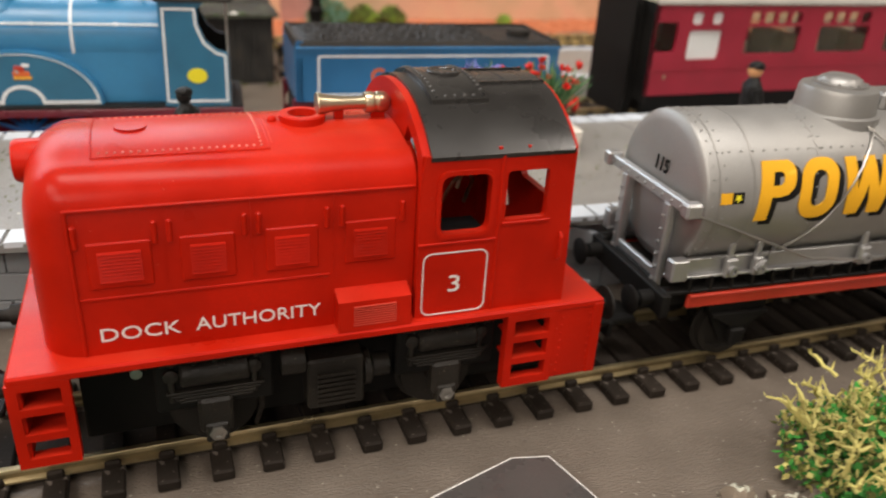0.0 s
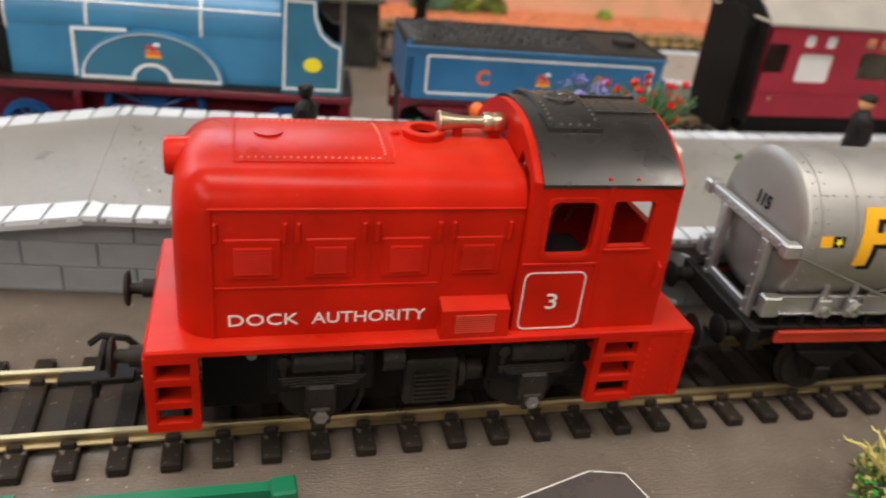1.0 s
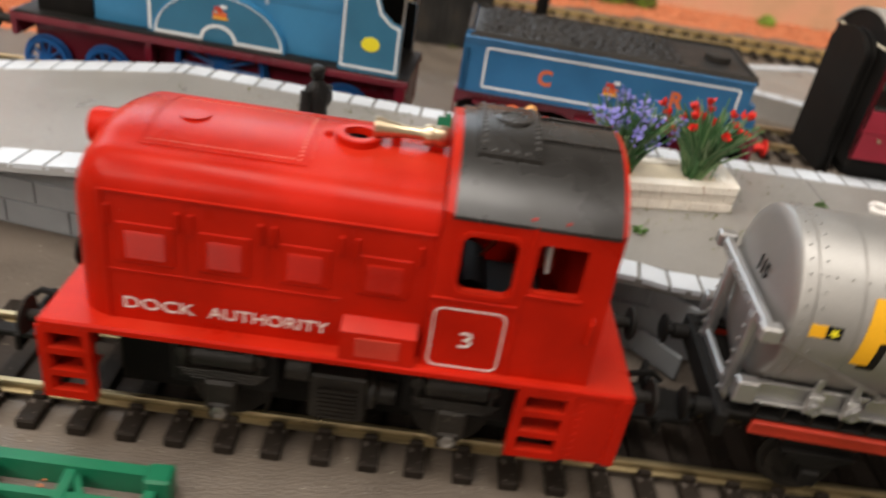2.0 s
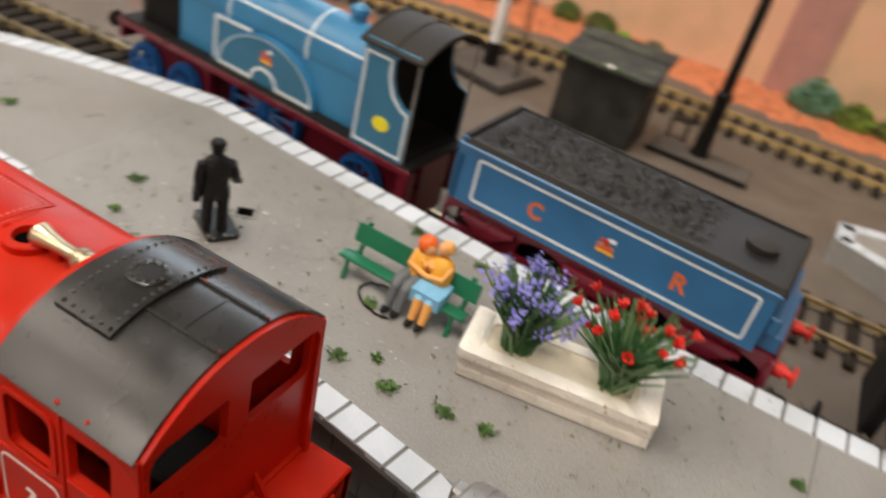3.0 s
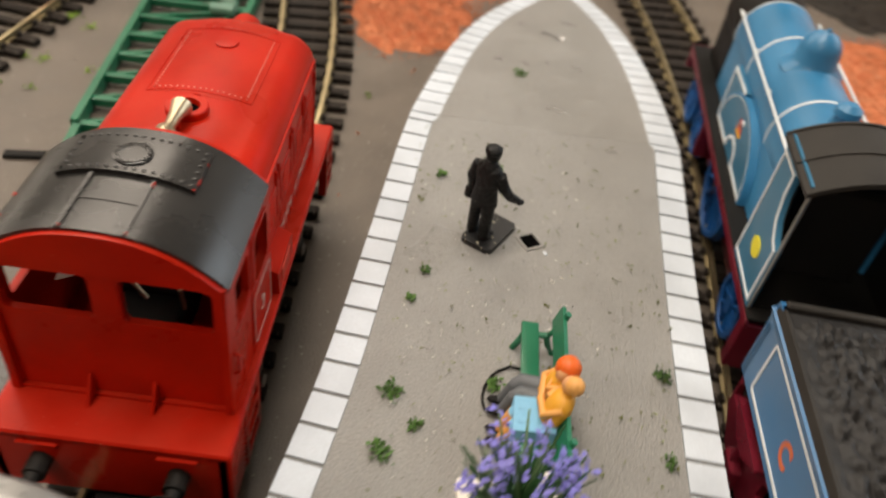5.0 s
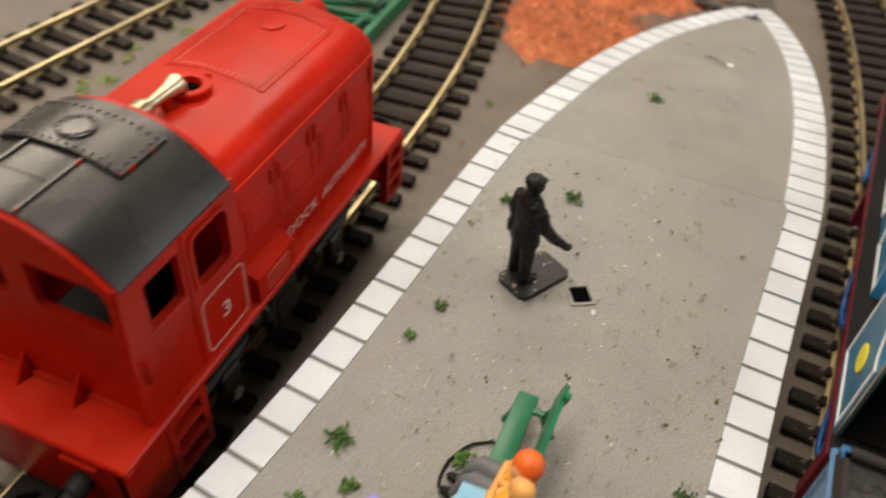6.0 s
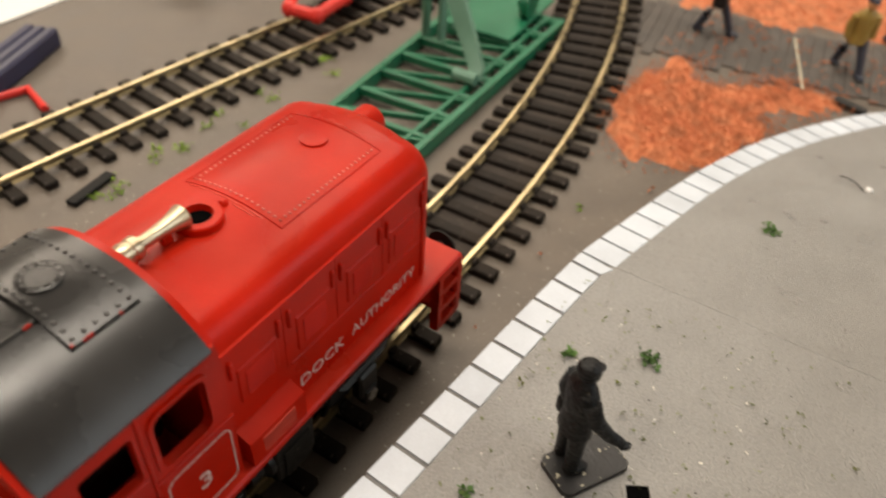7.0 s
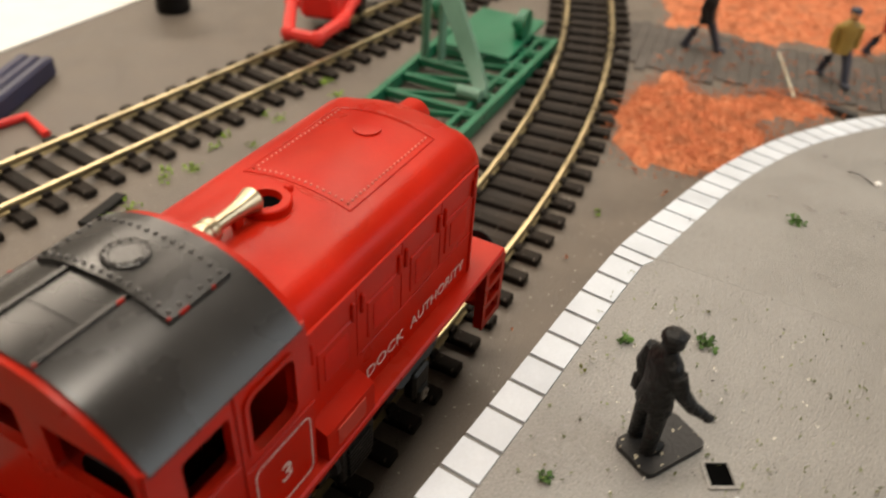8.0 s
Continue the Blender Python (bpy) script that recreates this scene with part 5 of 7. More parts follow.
    box(bm, -0.97, -0.5, -0.9, 0.9, 2.7, 4.9, 0.1)
    p("cab_floor", bm, BLACK, label="black cab inside")
    bm = bm_()
    rl = lambda y: 5.46 + 0.5 * (1 - (y / 1.46) ** 2)  # noqa: E731
    ys = [-1.46 + 2.92 * i / 16 for i in range(17)]
    ring = [(y, rl(y)) for y in ys] + [(y, rl(y) - 0.07) for y in ys[::-1]]
    loft(bm, [[(x, y, z) for y, z in ring] for x in (-1.2, 0.78)])
    roof = p("cab_roof", bm, MATTEROOF, label="matte black curved cab roof")
    for x in (-1.16, -0.2, 0.74):
        bm = bm_()
        loft(bm, [[(xx, y, z + 0.03) for y, z in ring[:17]] + [(xx, y, z - 0.02) for y, z in ring[16::-1]] for xx in (x - 0.035, x + 0.035)])
        p("roof_rib", bm, MATTEROOF, roof)
    return t


def tender():
    t = thing("tender", "blue toy tender with white lining, maroon frames and moulded black coal", "tender", place(4.4, 11.22, 0.42, -3.3))
    up = place(0, 0, -0.42)

    def p(name, bm, mat, parent=t, label="", **k):
        return part(name, bm, mat, parent, label, up if parent is t else None, **k)

    bm = bm_()
    sec = [(-1.48, 2.80), (-1.48, 4.0), (-1.5, 4.15), (-1.56, 4.3), (-1.5, 4.34), (-1.38, 4.2), (1.38, 4.2), (1.5, 4.34), (1.56, 4.3), (1.5, 4.15), (1.48, 4.0), (1.48, 2.80)]
    loft(bm, [[(x, y, z) for y, z in sec] for x in (-4.1, 3.7)])
    body = p("tank", bm, TENDERBLUE)
    for s in (-1, 1):
        bm = bm_()
        plate(bm, [(-4.12, 2.8), (-3.9, 2.8), (-3.9, 4.46), (-4.08, 4.46), (-4.12, 4.3)], [], "y", s * 1.48, s * 1.40)
        p("front_sheet", bm, TENDERBLUE, body)
        lining(rounded(-3.48, 3.38, 2.98, 4.06, 0.06, 2), s * 1.482, s, 0.06, body)
        for word, x in (("C", -1.82), ("R", 1.80)):
            lettering("letter", word, 0.38, 0.45, LETTERRED, body, place(x if s < 0 else -x, s * 1.484, 3.5, 0 if s < 0 else 180, 90), bold=0.03, label="orange-red shaded letter")
        crest(body, 0.0, s * 1.485, 3.52, s)
    # black flare, coal space and filler
    bm = bm_()
    for s in (-1, 1):
        loft(bm, [[(x, s * 1.54, 4.28), (x, s * 1.46, 4.46), (x, s * 1.40, 4.46), (x, s * 1.40, 4.22)] for x in (-4.0, 3.72)])
    loft(bm, [[(3.80, y, 4.25), (3.72, y, 4.46), (3.62, y, 4.46), (3.62, y, 4.25)] for y in (-1.45, 1.45)])
    box(bm, -4.1, -3.95, -1.4, 1.4, 4.2, 4.5, 0.03)
    p("coal_rail", bm, MATTEROOF, body, "black flared rim")
    bm = bm_()
    nx, ny = 170, 64

    def heap(i, j):
        u, v = i / nx, j / ny
        lift = min(1.0, u / 0.05) * min(1.0, max(0.0, (0.78 - u) / 0.12)) * min(1.0, math.sin(math.pi * v) * 2.0)
        lump = 0.20 * noise.cell(Vector((i * 0.36 + 0.4 * noise.noise(Vector((i * 0.5, j * 0.5, 7))), j * 0.36, 0))) + 0.16 * noise.noise(Vector((i * 0.62, j * 0.62, 3)))
        return 4.40 + lift * (0.08 + 0.42 * lump)

    grid = [[bm.verts.new((-3.92 + 7.56 * i / nx, -1.41 + 2.82 * j / ny, heap(i, j))) for j in range(ny + 1)] for i in range(nx + 1)]
    for i in range(nx):
        for j in range(ny):
            bm.faces.new((grid[i][j], grid[i + 1][j], grid[i + 1][j + 1], grid[i][j + 1]))
    p("coal", bm, COAL, body, "lumpy moulded coal", sharp=70)
    bm = bm_()
    lathe(bm, (2.9, -0.1, 4.42), (0, 0, 1), [(0, 0.36), (0.14, 0.36), (0.16, 0.3), (0.16, 0)], 20)
    p("filler", bm, MATTEROOF, body)
    bm = bm_()
    box(bm, 3.7, 4.15, -1.2, 1.2, 2.8, 3.25, 0.04)
    box(bm, 3.7, 3.95, -1.35, 1.35, 3.25, 3.7, 0.04)
    p("rear_step", bm, TENDERBLUE, body)
    # frames and axles
    bm = bm_()
    box(bm, -4.1, 4.2, -0.7, 0.7, 1.0, 2.8, 0.03)
    fr = p("frames", bm, BLACK, label="black inner frames")
    for s in (-1, 1):
        bm = bm_()
        outer = [(-4.2, 2.8), (-4.2, 1.75), (-3.6, 1.3), (-2.2, 1.3), (-1.8, 1.9), (-0.9, 1.9), (-0.5, 1.3), (0.5, 1.3), (0.9, 1.9), (1.7, 1.9), (2.1, 1.3), (3.5, 1.3), (4.2, 1.75), (4.2, 2.8)]
        slot = lambda c: [(c - 0.62, 2.0), (c + 0.62, 2.0), (c + 0.62, 2.28)] + [(c + 0.62 * math.cos(radians(a)), 2.28 + 0.26 * math.sin(radians(a))) for a in range(30, 180, 30)] + [(c - 0.62, 2.28)]  # noqa: E731
        plate(bm, outer, [slot(-1.45), slot(1.4), slot(-3.55 + 0.02), slot(3.45)], "y", s * 1.30, s * 1.15)
        p("side_frame", bm, MAROON, fr)
        for x in (-2.9, 0.0, 2.8):
            bm = bm_()
            box(bm, x - 0.28, x + 0.28, s * 1.38 - 0.12, s * 1.38 + 0.12, 1.15, 1.75, 0.05)
            for k in range(5):
                box(bm, x - 0.75 + k * 0.12, x + 0.75 - k * 0.12, s * 1.4 - 0.09, s * 1.4 + 0.09, 2.45 - k * 0.08, 2.52 - k * 0.08)
            rod(bm, (x, s * 1.4, 1.7), (x, s * 1.4, 2.5), 0.08)
            p("axle_box", bm, MAROON, fr)
            spoked_wheel(fr, x, s * 0.8, 1.18, 0.74, 10, s, BLACK)
    bm = bm_()
    box(bm, 4.1, 4.25, -1.45, 1.45, 2.1, 2.8, 0.02)
    beam = p("buffer_beam", bm, MAROON)
    for y in (-1.0, 1.0):
        bm = bm_()
        lathe(bm, (4.25, y, 2.42), (1, 0, 0), [(0, 0.17), (0.25, 0.16), (0.27, 0.1), (0.4, 0.1), (0.42, 0.26), (0.48, 0.24), (0.48, 0)], 16)
        p("buffer", bm, REDPETAL, beam, "red tipped buffer")
    return t


blue_locomotive()
tender()


# ---- maroon coach ----
def coach():
    t = thing("passenger_coach", "maroon toy passenger coach with black corridor end and frosted windows", "coach", place(10.9, 10.7, 0.42, 0.6))
    up = place(0, 0, -0.42)
    W, L = 1.68, 27.0

    def p(name, bm, mat, parent=t, label="", **k):
        return part(name, bm, mat, parent, label, up if parent is t else None, **k)

    wins = [(0.1, 0.85, 4.2, 5.1, False), (1.3, 2.55, 3.95, 4.85, True)]
    lights = [(1.35, 1.75, 5.02, 5.4, True), (2.1, 2.5, 5.02, 5.4, True)]
    for k in range(7):
        x = 3.5 + k * 3.0
        wins.append((x, x + 2.2, 4.1, 4.95, False))
        lights += [(x + 0.06 + j * 0.55, x + 0.48 + j * 0.55, 5.03, 5.4, False) for j in range(4)]
    for s in (-1, 1):
        bm = bm_()
        plate(bm, [(0, 2.85), (L, 2.85), (L, 5.72), (0, 5.72)], [rounded(a, b, c, d, 0.1, 3) for a, b, c, d, _ in wins + lights], "y", s * W, s * (W - 0.1))
        side = p("side", bm, COACHRED)
        for a, b, c, d, frost in wins + lights:
            bm = bm_()
            box(bm, a - 0.03, b + 0.03, s * (W - 0.09) - 0.015, s * (W - 0.09) + 0.015, c - 0.03, d + 0.03)
            p("pane", bm, FROST if frost else PANE, side, "frosted white pane" if frost else "clear pane")
        bm = bm_()
        box(bm, 0.0, L, s * W - 0.02, s * W + 0.02, 3.62, 3.66)
        p("bead", bm, COACHRED, side)
        bm = bm_()
        lathe(bm, (0.62, s * (W - 0.01), 3.42), (0, s, 0), [(0, 0.07), (0.03, 0.06)], 10)
        p("handle", bm, BRASS, side, "tiny gold door handle")
    bm = bm_()
    ys = [-W - 0.06 + (2 * W + 0.12) * i / 18 for i in range(19)]
    rl = lambda y: 5.70 + 0.75 * (1 - abs(y / (W + 0.06)) ** 2.2)  # noqa: E731
    ring = [(y, rl(y)) for y in ys] + [(y, rl(y) - 0.08) for y in ys[::-1]]
    loft(bm, [[(x, y, z) for y, z in ring] for x in (-0.05, L)])
    p("roof", bm, GREYROOF, label="pale grey roof")
    bm = bm_()
    box(bm, -0.02, L, -W - 0.03, W + 0.03, 5.66, 5.74, 0.02)
    p("gutter", bm, CREAMTRIM)
    for x in (0.0, L - 0.1):
        bm = bm_()
        plate(bm, [(-W, 2.6), (W, 2.6), (W, 5.72)] + [(y, rl(y) - 0.05) for y in ys[::-1]] + [(-W, 5.72)], [], "x", x, x + 0.1)
        p("end", bm, BLACK)
    for k in range(3):
        bm = bm_()
        x = -0.06 - k * 0.11
        g = 0.0 if k % 2 else 0.08
        arch = [(-0.98 - g, 2.1), (0.98 + g, 2.1), (0.98 + g, 5.3)] + [((0.98 + g) * math.cos(radians(a)), 5.3 + (0.55 + g) * math.sin(radians(a))) for a in range(15, 180, 15)] + [(-0.98 - g, 5.3)]
        plate(bm, arch, [], "x", x - 0.09, x + 0.02)
        p("gangway", bm, BLACK, label="black corridor bellows fold")
    bm = bm_()
    box(bm, 0.2, L, -1.3, 1.3, 2.2, 2.85, 0.03)
    p("underframe", bm, BLACK)
    bm = bm_()
    box(bm, 0.3, L, -1.2, 1.2, 2.9, 3.5, 0.03)
    for k in range(8):
        for y in (-0.8, 0.8):
            box(bm, 3.4 + k * 3.0, 3.9 + k * 3.0, y - 0.6, y + 0.6, 3.4, 4.45, 0.05)
    p("seat_row", bm, CREAMTRIM, label="cream moulded seats")
    for x in (2.5, 4.6):
        for s in (-1, 1):
            bm = bm_()
            lathe(bm, (x, s * 0.78, 1.05), (0, s, 0), [(0, 0.64), (0.05, 0.66), (0.06, 0.58), (0.2, 0.57), (0.2, 0)], 24)
            p("wheel", bm, SOOT)
            bm = bm_()
            box(bm, x - 0.6, x + 0.6, s * 1.15 - 0.1, s * 1.15 + 0.1, 0.95, 1.6, 0.05)
            p("bogie_side", bm, BLACK)
    bm = bm_()
    box(bm, -0.9, 0.3, -0.3, 0.3, 1.05, 1.15, 0.02)
    box(bm, -0.95, -0.85, -0.6, 0.6, 1.0, 1.35, 0.02)
    p("coupling", bm, BLACK)
    return t


coach()


# ---- figures, bench and planter on the platform ----
def painted(name, pieces, label, category, m, group=""):
    """One mesh of several paints; pieces of (material, bmesh)."""
    verts, faces, which, mats = [], [], [], []
    for mat, bm in pieces:
        bmesh.ops.recalc_face_normals(bm, faces=list(bm.faces))
        bm.verts.index_update()
        off = len(verts)
        verts += [tuple(v.co * CM) for v in bm.verts]
        faces += [[off + v.index for v in f.verts] for f in bm.faces]
        if mat not in mats:
            mats.append(mat)
        which += [mats.index(mat)] * len(bm.faces)
        bm.free()
    me = bpy.data.meshes.new(name)
    me.from_pydata(verts, [], faces)
    for mat in mats:
        me.materials.append(mat)
    for f, k in zip(me.polygons, which):
        f.material_index, f.use_smooth = k, True
    me.update()
    me.set_sharp_from_angle(angle=radians(50))
    ob = new(name, me)
    ob.matrix_world = m
    return tagged(ob, label, category, group)


def standing_figure(label, m, coat, legs, arm="down", stride=0.0, head=None, scale=1.0, group=""):
    """A plain moulded standing shape, its feet at the base, facing +x."""
    k = scale
    body = bm_()
    for s in (-1, 1):
        tube(body, [(s * stride * k, s * 0.16 * k, 0.02), (s * stride * 0.55 * k, s * 0.155 * k, 0.5 * k), (0, s * 0.12 * k, 1.02 * k)], [0.105 * k, 0.12 * k, 0.155 * k], 10)
        ball(body, ((s * stride + 0.07) * k, s * 0.16 * k, 0.06 * k), 0.14 * k, 1.4, 0.8, 0.5, 10, 6)
    torso = bm_()
    rings = []
    for z, a, b in ((0.82, 0.19, 0.26), (0.84, 0.23, 0.30), (0.98, 0.22, 0.28), (1.18, 0.19, 0.245), (1.42, 0.21, 0.28), (1.58, 0.19, 0.31), (1.68, 0.16, 0.26), (1.75, 0.12, 0.16), (1.82, 0.09, 0.10)):
        rings.append([(a * k * math.cos(6.28319 * i / 18), b * k * math.sin(6.28319 * i / 18), z * k) for i in range(18)])
    loft(torso, rings)
    down = [(0.0, 0.27, 1.60), (-0.05, 0.34, 1.30), (0.02, 0.33, 0.96)]
    point = [(0.0, 0.26, 1.60), (0.08, 0.35, 1.32), (0.26, 0.41, 1.08), (0.45, 0.49, 0.94)]
    bent = [(0.0, 0.37, 1.58), (0.05, 0.48, 1.28), (0.35, 0.36, 1.12), (0.5, 0.25, 1.15)]
    for s, kind in ((-1, arm), (1, "bent" if arm == "bent" else "down")):
        line = {"down": down, "point": point, "bent": bent}[kind]
        tube(torso, [(u * k, s * v * k, w * k) for u, v, w in line], [0.125 * k, 0.115 * k, 0.095 * k, 0.07 * k][:len(line)], 10)
    for u, v, w in ((0.23, 0.0, 1.3), (0.24, 0.0, 1.1)):
        ball(torso, (u * k, v * k, w * k), 0.03 * k, n=6, m=4)
    hd = bm_()
    ball(hd, (0.02 * k, 0, 1.95 * k), 0.155 * k, 1.05, 0.92, 1.15, 14, 9)
    cap = bm_()
    ball(cap, (0.0, 0, 2.03 * k), 0.165 * k, 1.05, 1.0, 0.66, 14, 7)
    ball(cap, (0.13 * k, 0, 2.01 * k), 0.10 * k, 1.0, 0.9, 0.22, 12, 5)
    if arm == "point":
        box(torso, -0.10 * k, 0.10 * k, 0.30 * k, 0.45 * k, 0.72 * k, 1.0 * k, 0.03 * k)
        tube(torso, [(0.0, 0.44 * k, 1.0 * k), (0.06 * k, 0.30 * k, 1.35 * k), (0.02 * k, -0.2 * k, 1.66 * k)], 0.025 * k, 5)
        ball(torso, (0.48 * k, -0.52 * k, 0.92 * k), 0.075 * k, 1.3, 0.9, 0.8, 8, 6)
    return painted("toy_figure", [(legs, body), (coat, torso), (head or coat, hd), (coat if coat is FIGBLACK else legs, cap)], label, "figurine", m, group)


bm = bm_()
plate(bm, rounded(-0.58, 0.58, -0.36, 0.36, 0.12, 3), [], "z", 0.0, 0.11)
solo("figure_stand", bm, CHIPPED, "black chipped oblong stand under the porter figure", "stand", place(-3.08, 5.52, 2.202, 150))
standing_figure("black painted porter figure standing on a small stand", place(-2.93, 5.27, 2.315, 138, 0, 0), FIGBLACK, FIGBLACK, arm="point", scale=1.03)
standing_figure("dark coated figure standing on the platform", place(11.3, 4.85, 2.205, 160), FIGBLACK, FIGBLACK, head=SKIN, stride=0.22, scale=1.24)


def scroll_trim():
    """A flat strip of white curls, lying on the platform beside the dark figure."""
    bm = bm_()
    for k, (y, r0, turn) in enumerate(((-0.85, 0.30, 20), (-0.28, 0.27, 200), (0.28, 0.27, 20), (0.85, 0.32, 200))):
        pts = [(0.12 * (-1) ** k + r0 * (1 - 0.4 * a / 330) * math.cos(radians(a + turn)), y + r0 * (1 - 0.4 * a / 330) * math.sin(radians(a + turn)), 0.06) for a in range(0, 331, 30)]
        tube(bm, pts, [0.085] * len(pts), 7)
    tube(bm, [(0.3, -1.1, 0.06), (0.22, -0.5, 0.06), (0.32, 0.1, 0.06), (0.2, 0.6, 0.06), (0.3, 1.1, 0.06)], 0.07, 7)
    return solo("scroll_trim", bm, WHITEPOST, "white moulded strip of curls lying on the platform", "trim", place(11.45, 6.45, 2.205, 4))


scroll_trim()


def bench():
    t = thing("bench", "glossy green plastic platform bench with plank seat", "bench", place(-0.15, 6.08, 2.202, -1.5))
    bm = bm_()
    box(bm, -0.12, 2.95, 0.02, 0.34, 0.42, 0.50, 0.03, 2)
    part("seat_board", bm, GREEN, t)
    bm = bm_()
    loft(bm, [[(x, 0.55, 0.60), (x, 0.62, 0.60), (x, 0.72, 0.98), (x, 0.65, 1.0)] for x in (-0.12, 2.95)])
    part("back_board", bm, GREEN, t)
    for x in (0.12, 2.72):
        bm = bm_()
        tube(bm, [(x, -0.06, 0.0), (x, 0.02, 0.2), (x, 0.06, 0.42), (x, 0.5, 0.44), (x, 0.6, 0.6), (x, 0.74, 1.06)], 0.06, 8)
        part("end_iron", bm, GREEN, t)
        bm = bm_()
        tube(bm, [(x, 0.48, 0.44), (x, 0.55, 0.2), (x, 0.66, 0.0)], 0.06, 8)
        part("leg", bm, GREEN, t)
    return t


bench()


def seated(label, m, top, lower, shin, hair, lean, side, skirt=False):
    """A plain moulded sitting shape, facing -y, leaning by lean along y and side along x."""
    body, arms, legs, feet, head, hairb, shoes = (bm_() for _ in range(7))

    def at(z):
        return side * (z - 0.5), lean * (z - 0.5)

    loft(body, [[(a * math.cos(6.28319 * i / 14) + at(z)[0], b * math.sin(6.28319 * i / 14) + at(z)[1], z) for i in range(14)] for z, a, b in ((0.48, 0.23, 0.21), (0.75, 0.22, 0.2), (1.0, 0.26, 0.21), (1.16, 0.22, 0.17), (1.25, 0.09, 0.09))])
    sx, sy = at(1.1)
    k = 1 if side > 0 else -1
    tube(arms, [(sx + k * 0.2, sy, 1.1), (sx + k * 0.30, sy - 0.2, 0.98), (sx + k * 0.42, sy - 0.12, 1.05)], [0.08, 0.07, 0.06], 8)
    tube(arms, [(sx - k * 0.2, sy, 1.1), (sx - k * 0.18, sy - 0.26, 0.9), (sx + k * 0.22, sy - 0.28, 0.82)], 0.07, 8)
    for s in (-1, 1):
        tube(legs, [(s * 0.13, 0.05, 0.58), (s * 0.13, -0.42, 0.62), (s * 0.12, -0.5, 0.52)], [0.17, 0.15, 0.11], 10)
        tube(feet, [(s * 0.12, -0.48, 0.55), (s * 0.12, -0.64, 0.1)], [0.12, 0.085], 8)
        ball(shoes, (s * 0.12, -0.72, 0.07), 0.11, 0.8, 1.5, 0.6, 8, 5)
    if skirt:
        loft(legs, [[(w * c, y, 0.58 + h * d) for c, d in ((-1, -1), (1, -1), (1, 1), (-1, 1))] for y, w, h in ((0.15, 0.28, 0.16), (-0.2, 0.33, 0.18), (-0.52, 0.33, 0.15))])
    hx, hy = at(1.42)
    drop = 0.10 if hair is GINGER else 0.0
    ball(head, (hx + k * 0.05, hy - 0.03 - drop, 1.39 - drop), 0.14, 1, 1, 1.1, 12, 8)
    ball(hairb, (hx - k * drop * 0.4, hy + 0.02 - drop, 1.43 - drop), 0.16 + 0.5 * drop, 1, 1, 1.0, 12, 8)
    return painted("toy_figure", [(top, body), (PEACH, arms), (lower, legs), (shin, feet), (SKIN, head), (hair, hairb), (BLACK, shoes)], label, "figurine", m, "couple on the bench")


GREYCLOTH = material("grey_paint", (0.12, 0.13, 0.14), 0.55, tone=0.1, grain=0.05)
SKYCLOTH = material("light_blue_paint", (0.20, 0.48, 0.70), 0.5, tone=0.06, grain=0.05)
AMBER = material("amber_yellow_paint", (0.78, 0.36, 0.03), 0.5, tone=0.06, grain=0.05)
PEACH = material("orange_peach_paint", (0.80, 0.38, 0.10), 0.5, tone=0.06, grain=0.05)
GINGER = material("orange_paint", (0.80, 0.13, 0.01), 0.5, tone=0.06, grain=0.05)
seated("toy figure in grey trousers and orange top on the green bench", place(1.42, 6.44, 2.22, -4), AMBER, GREYCLOTH, GREYCLOTH, GINGER, 0.32, 0.06)
seated("toy figure in light blue skirt and yellow top on the bench", place(1.98, 6.42, 2.22, -2), AMBER, SKYCLOTH, PEACH, PEACH, 0.28, -0.12, True)



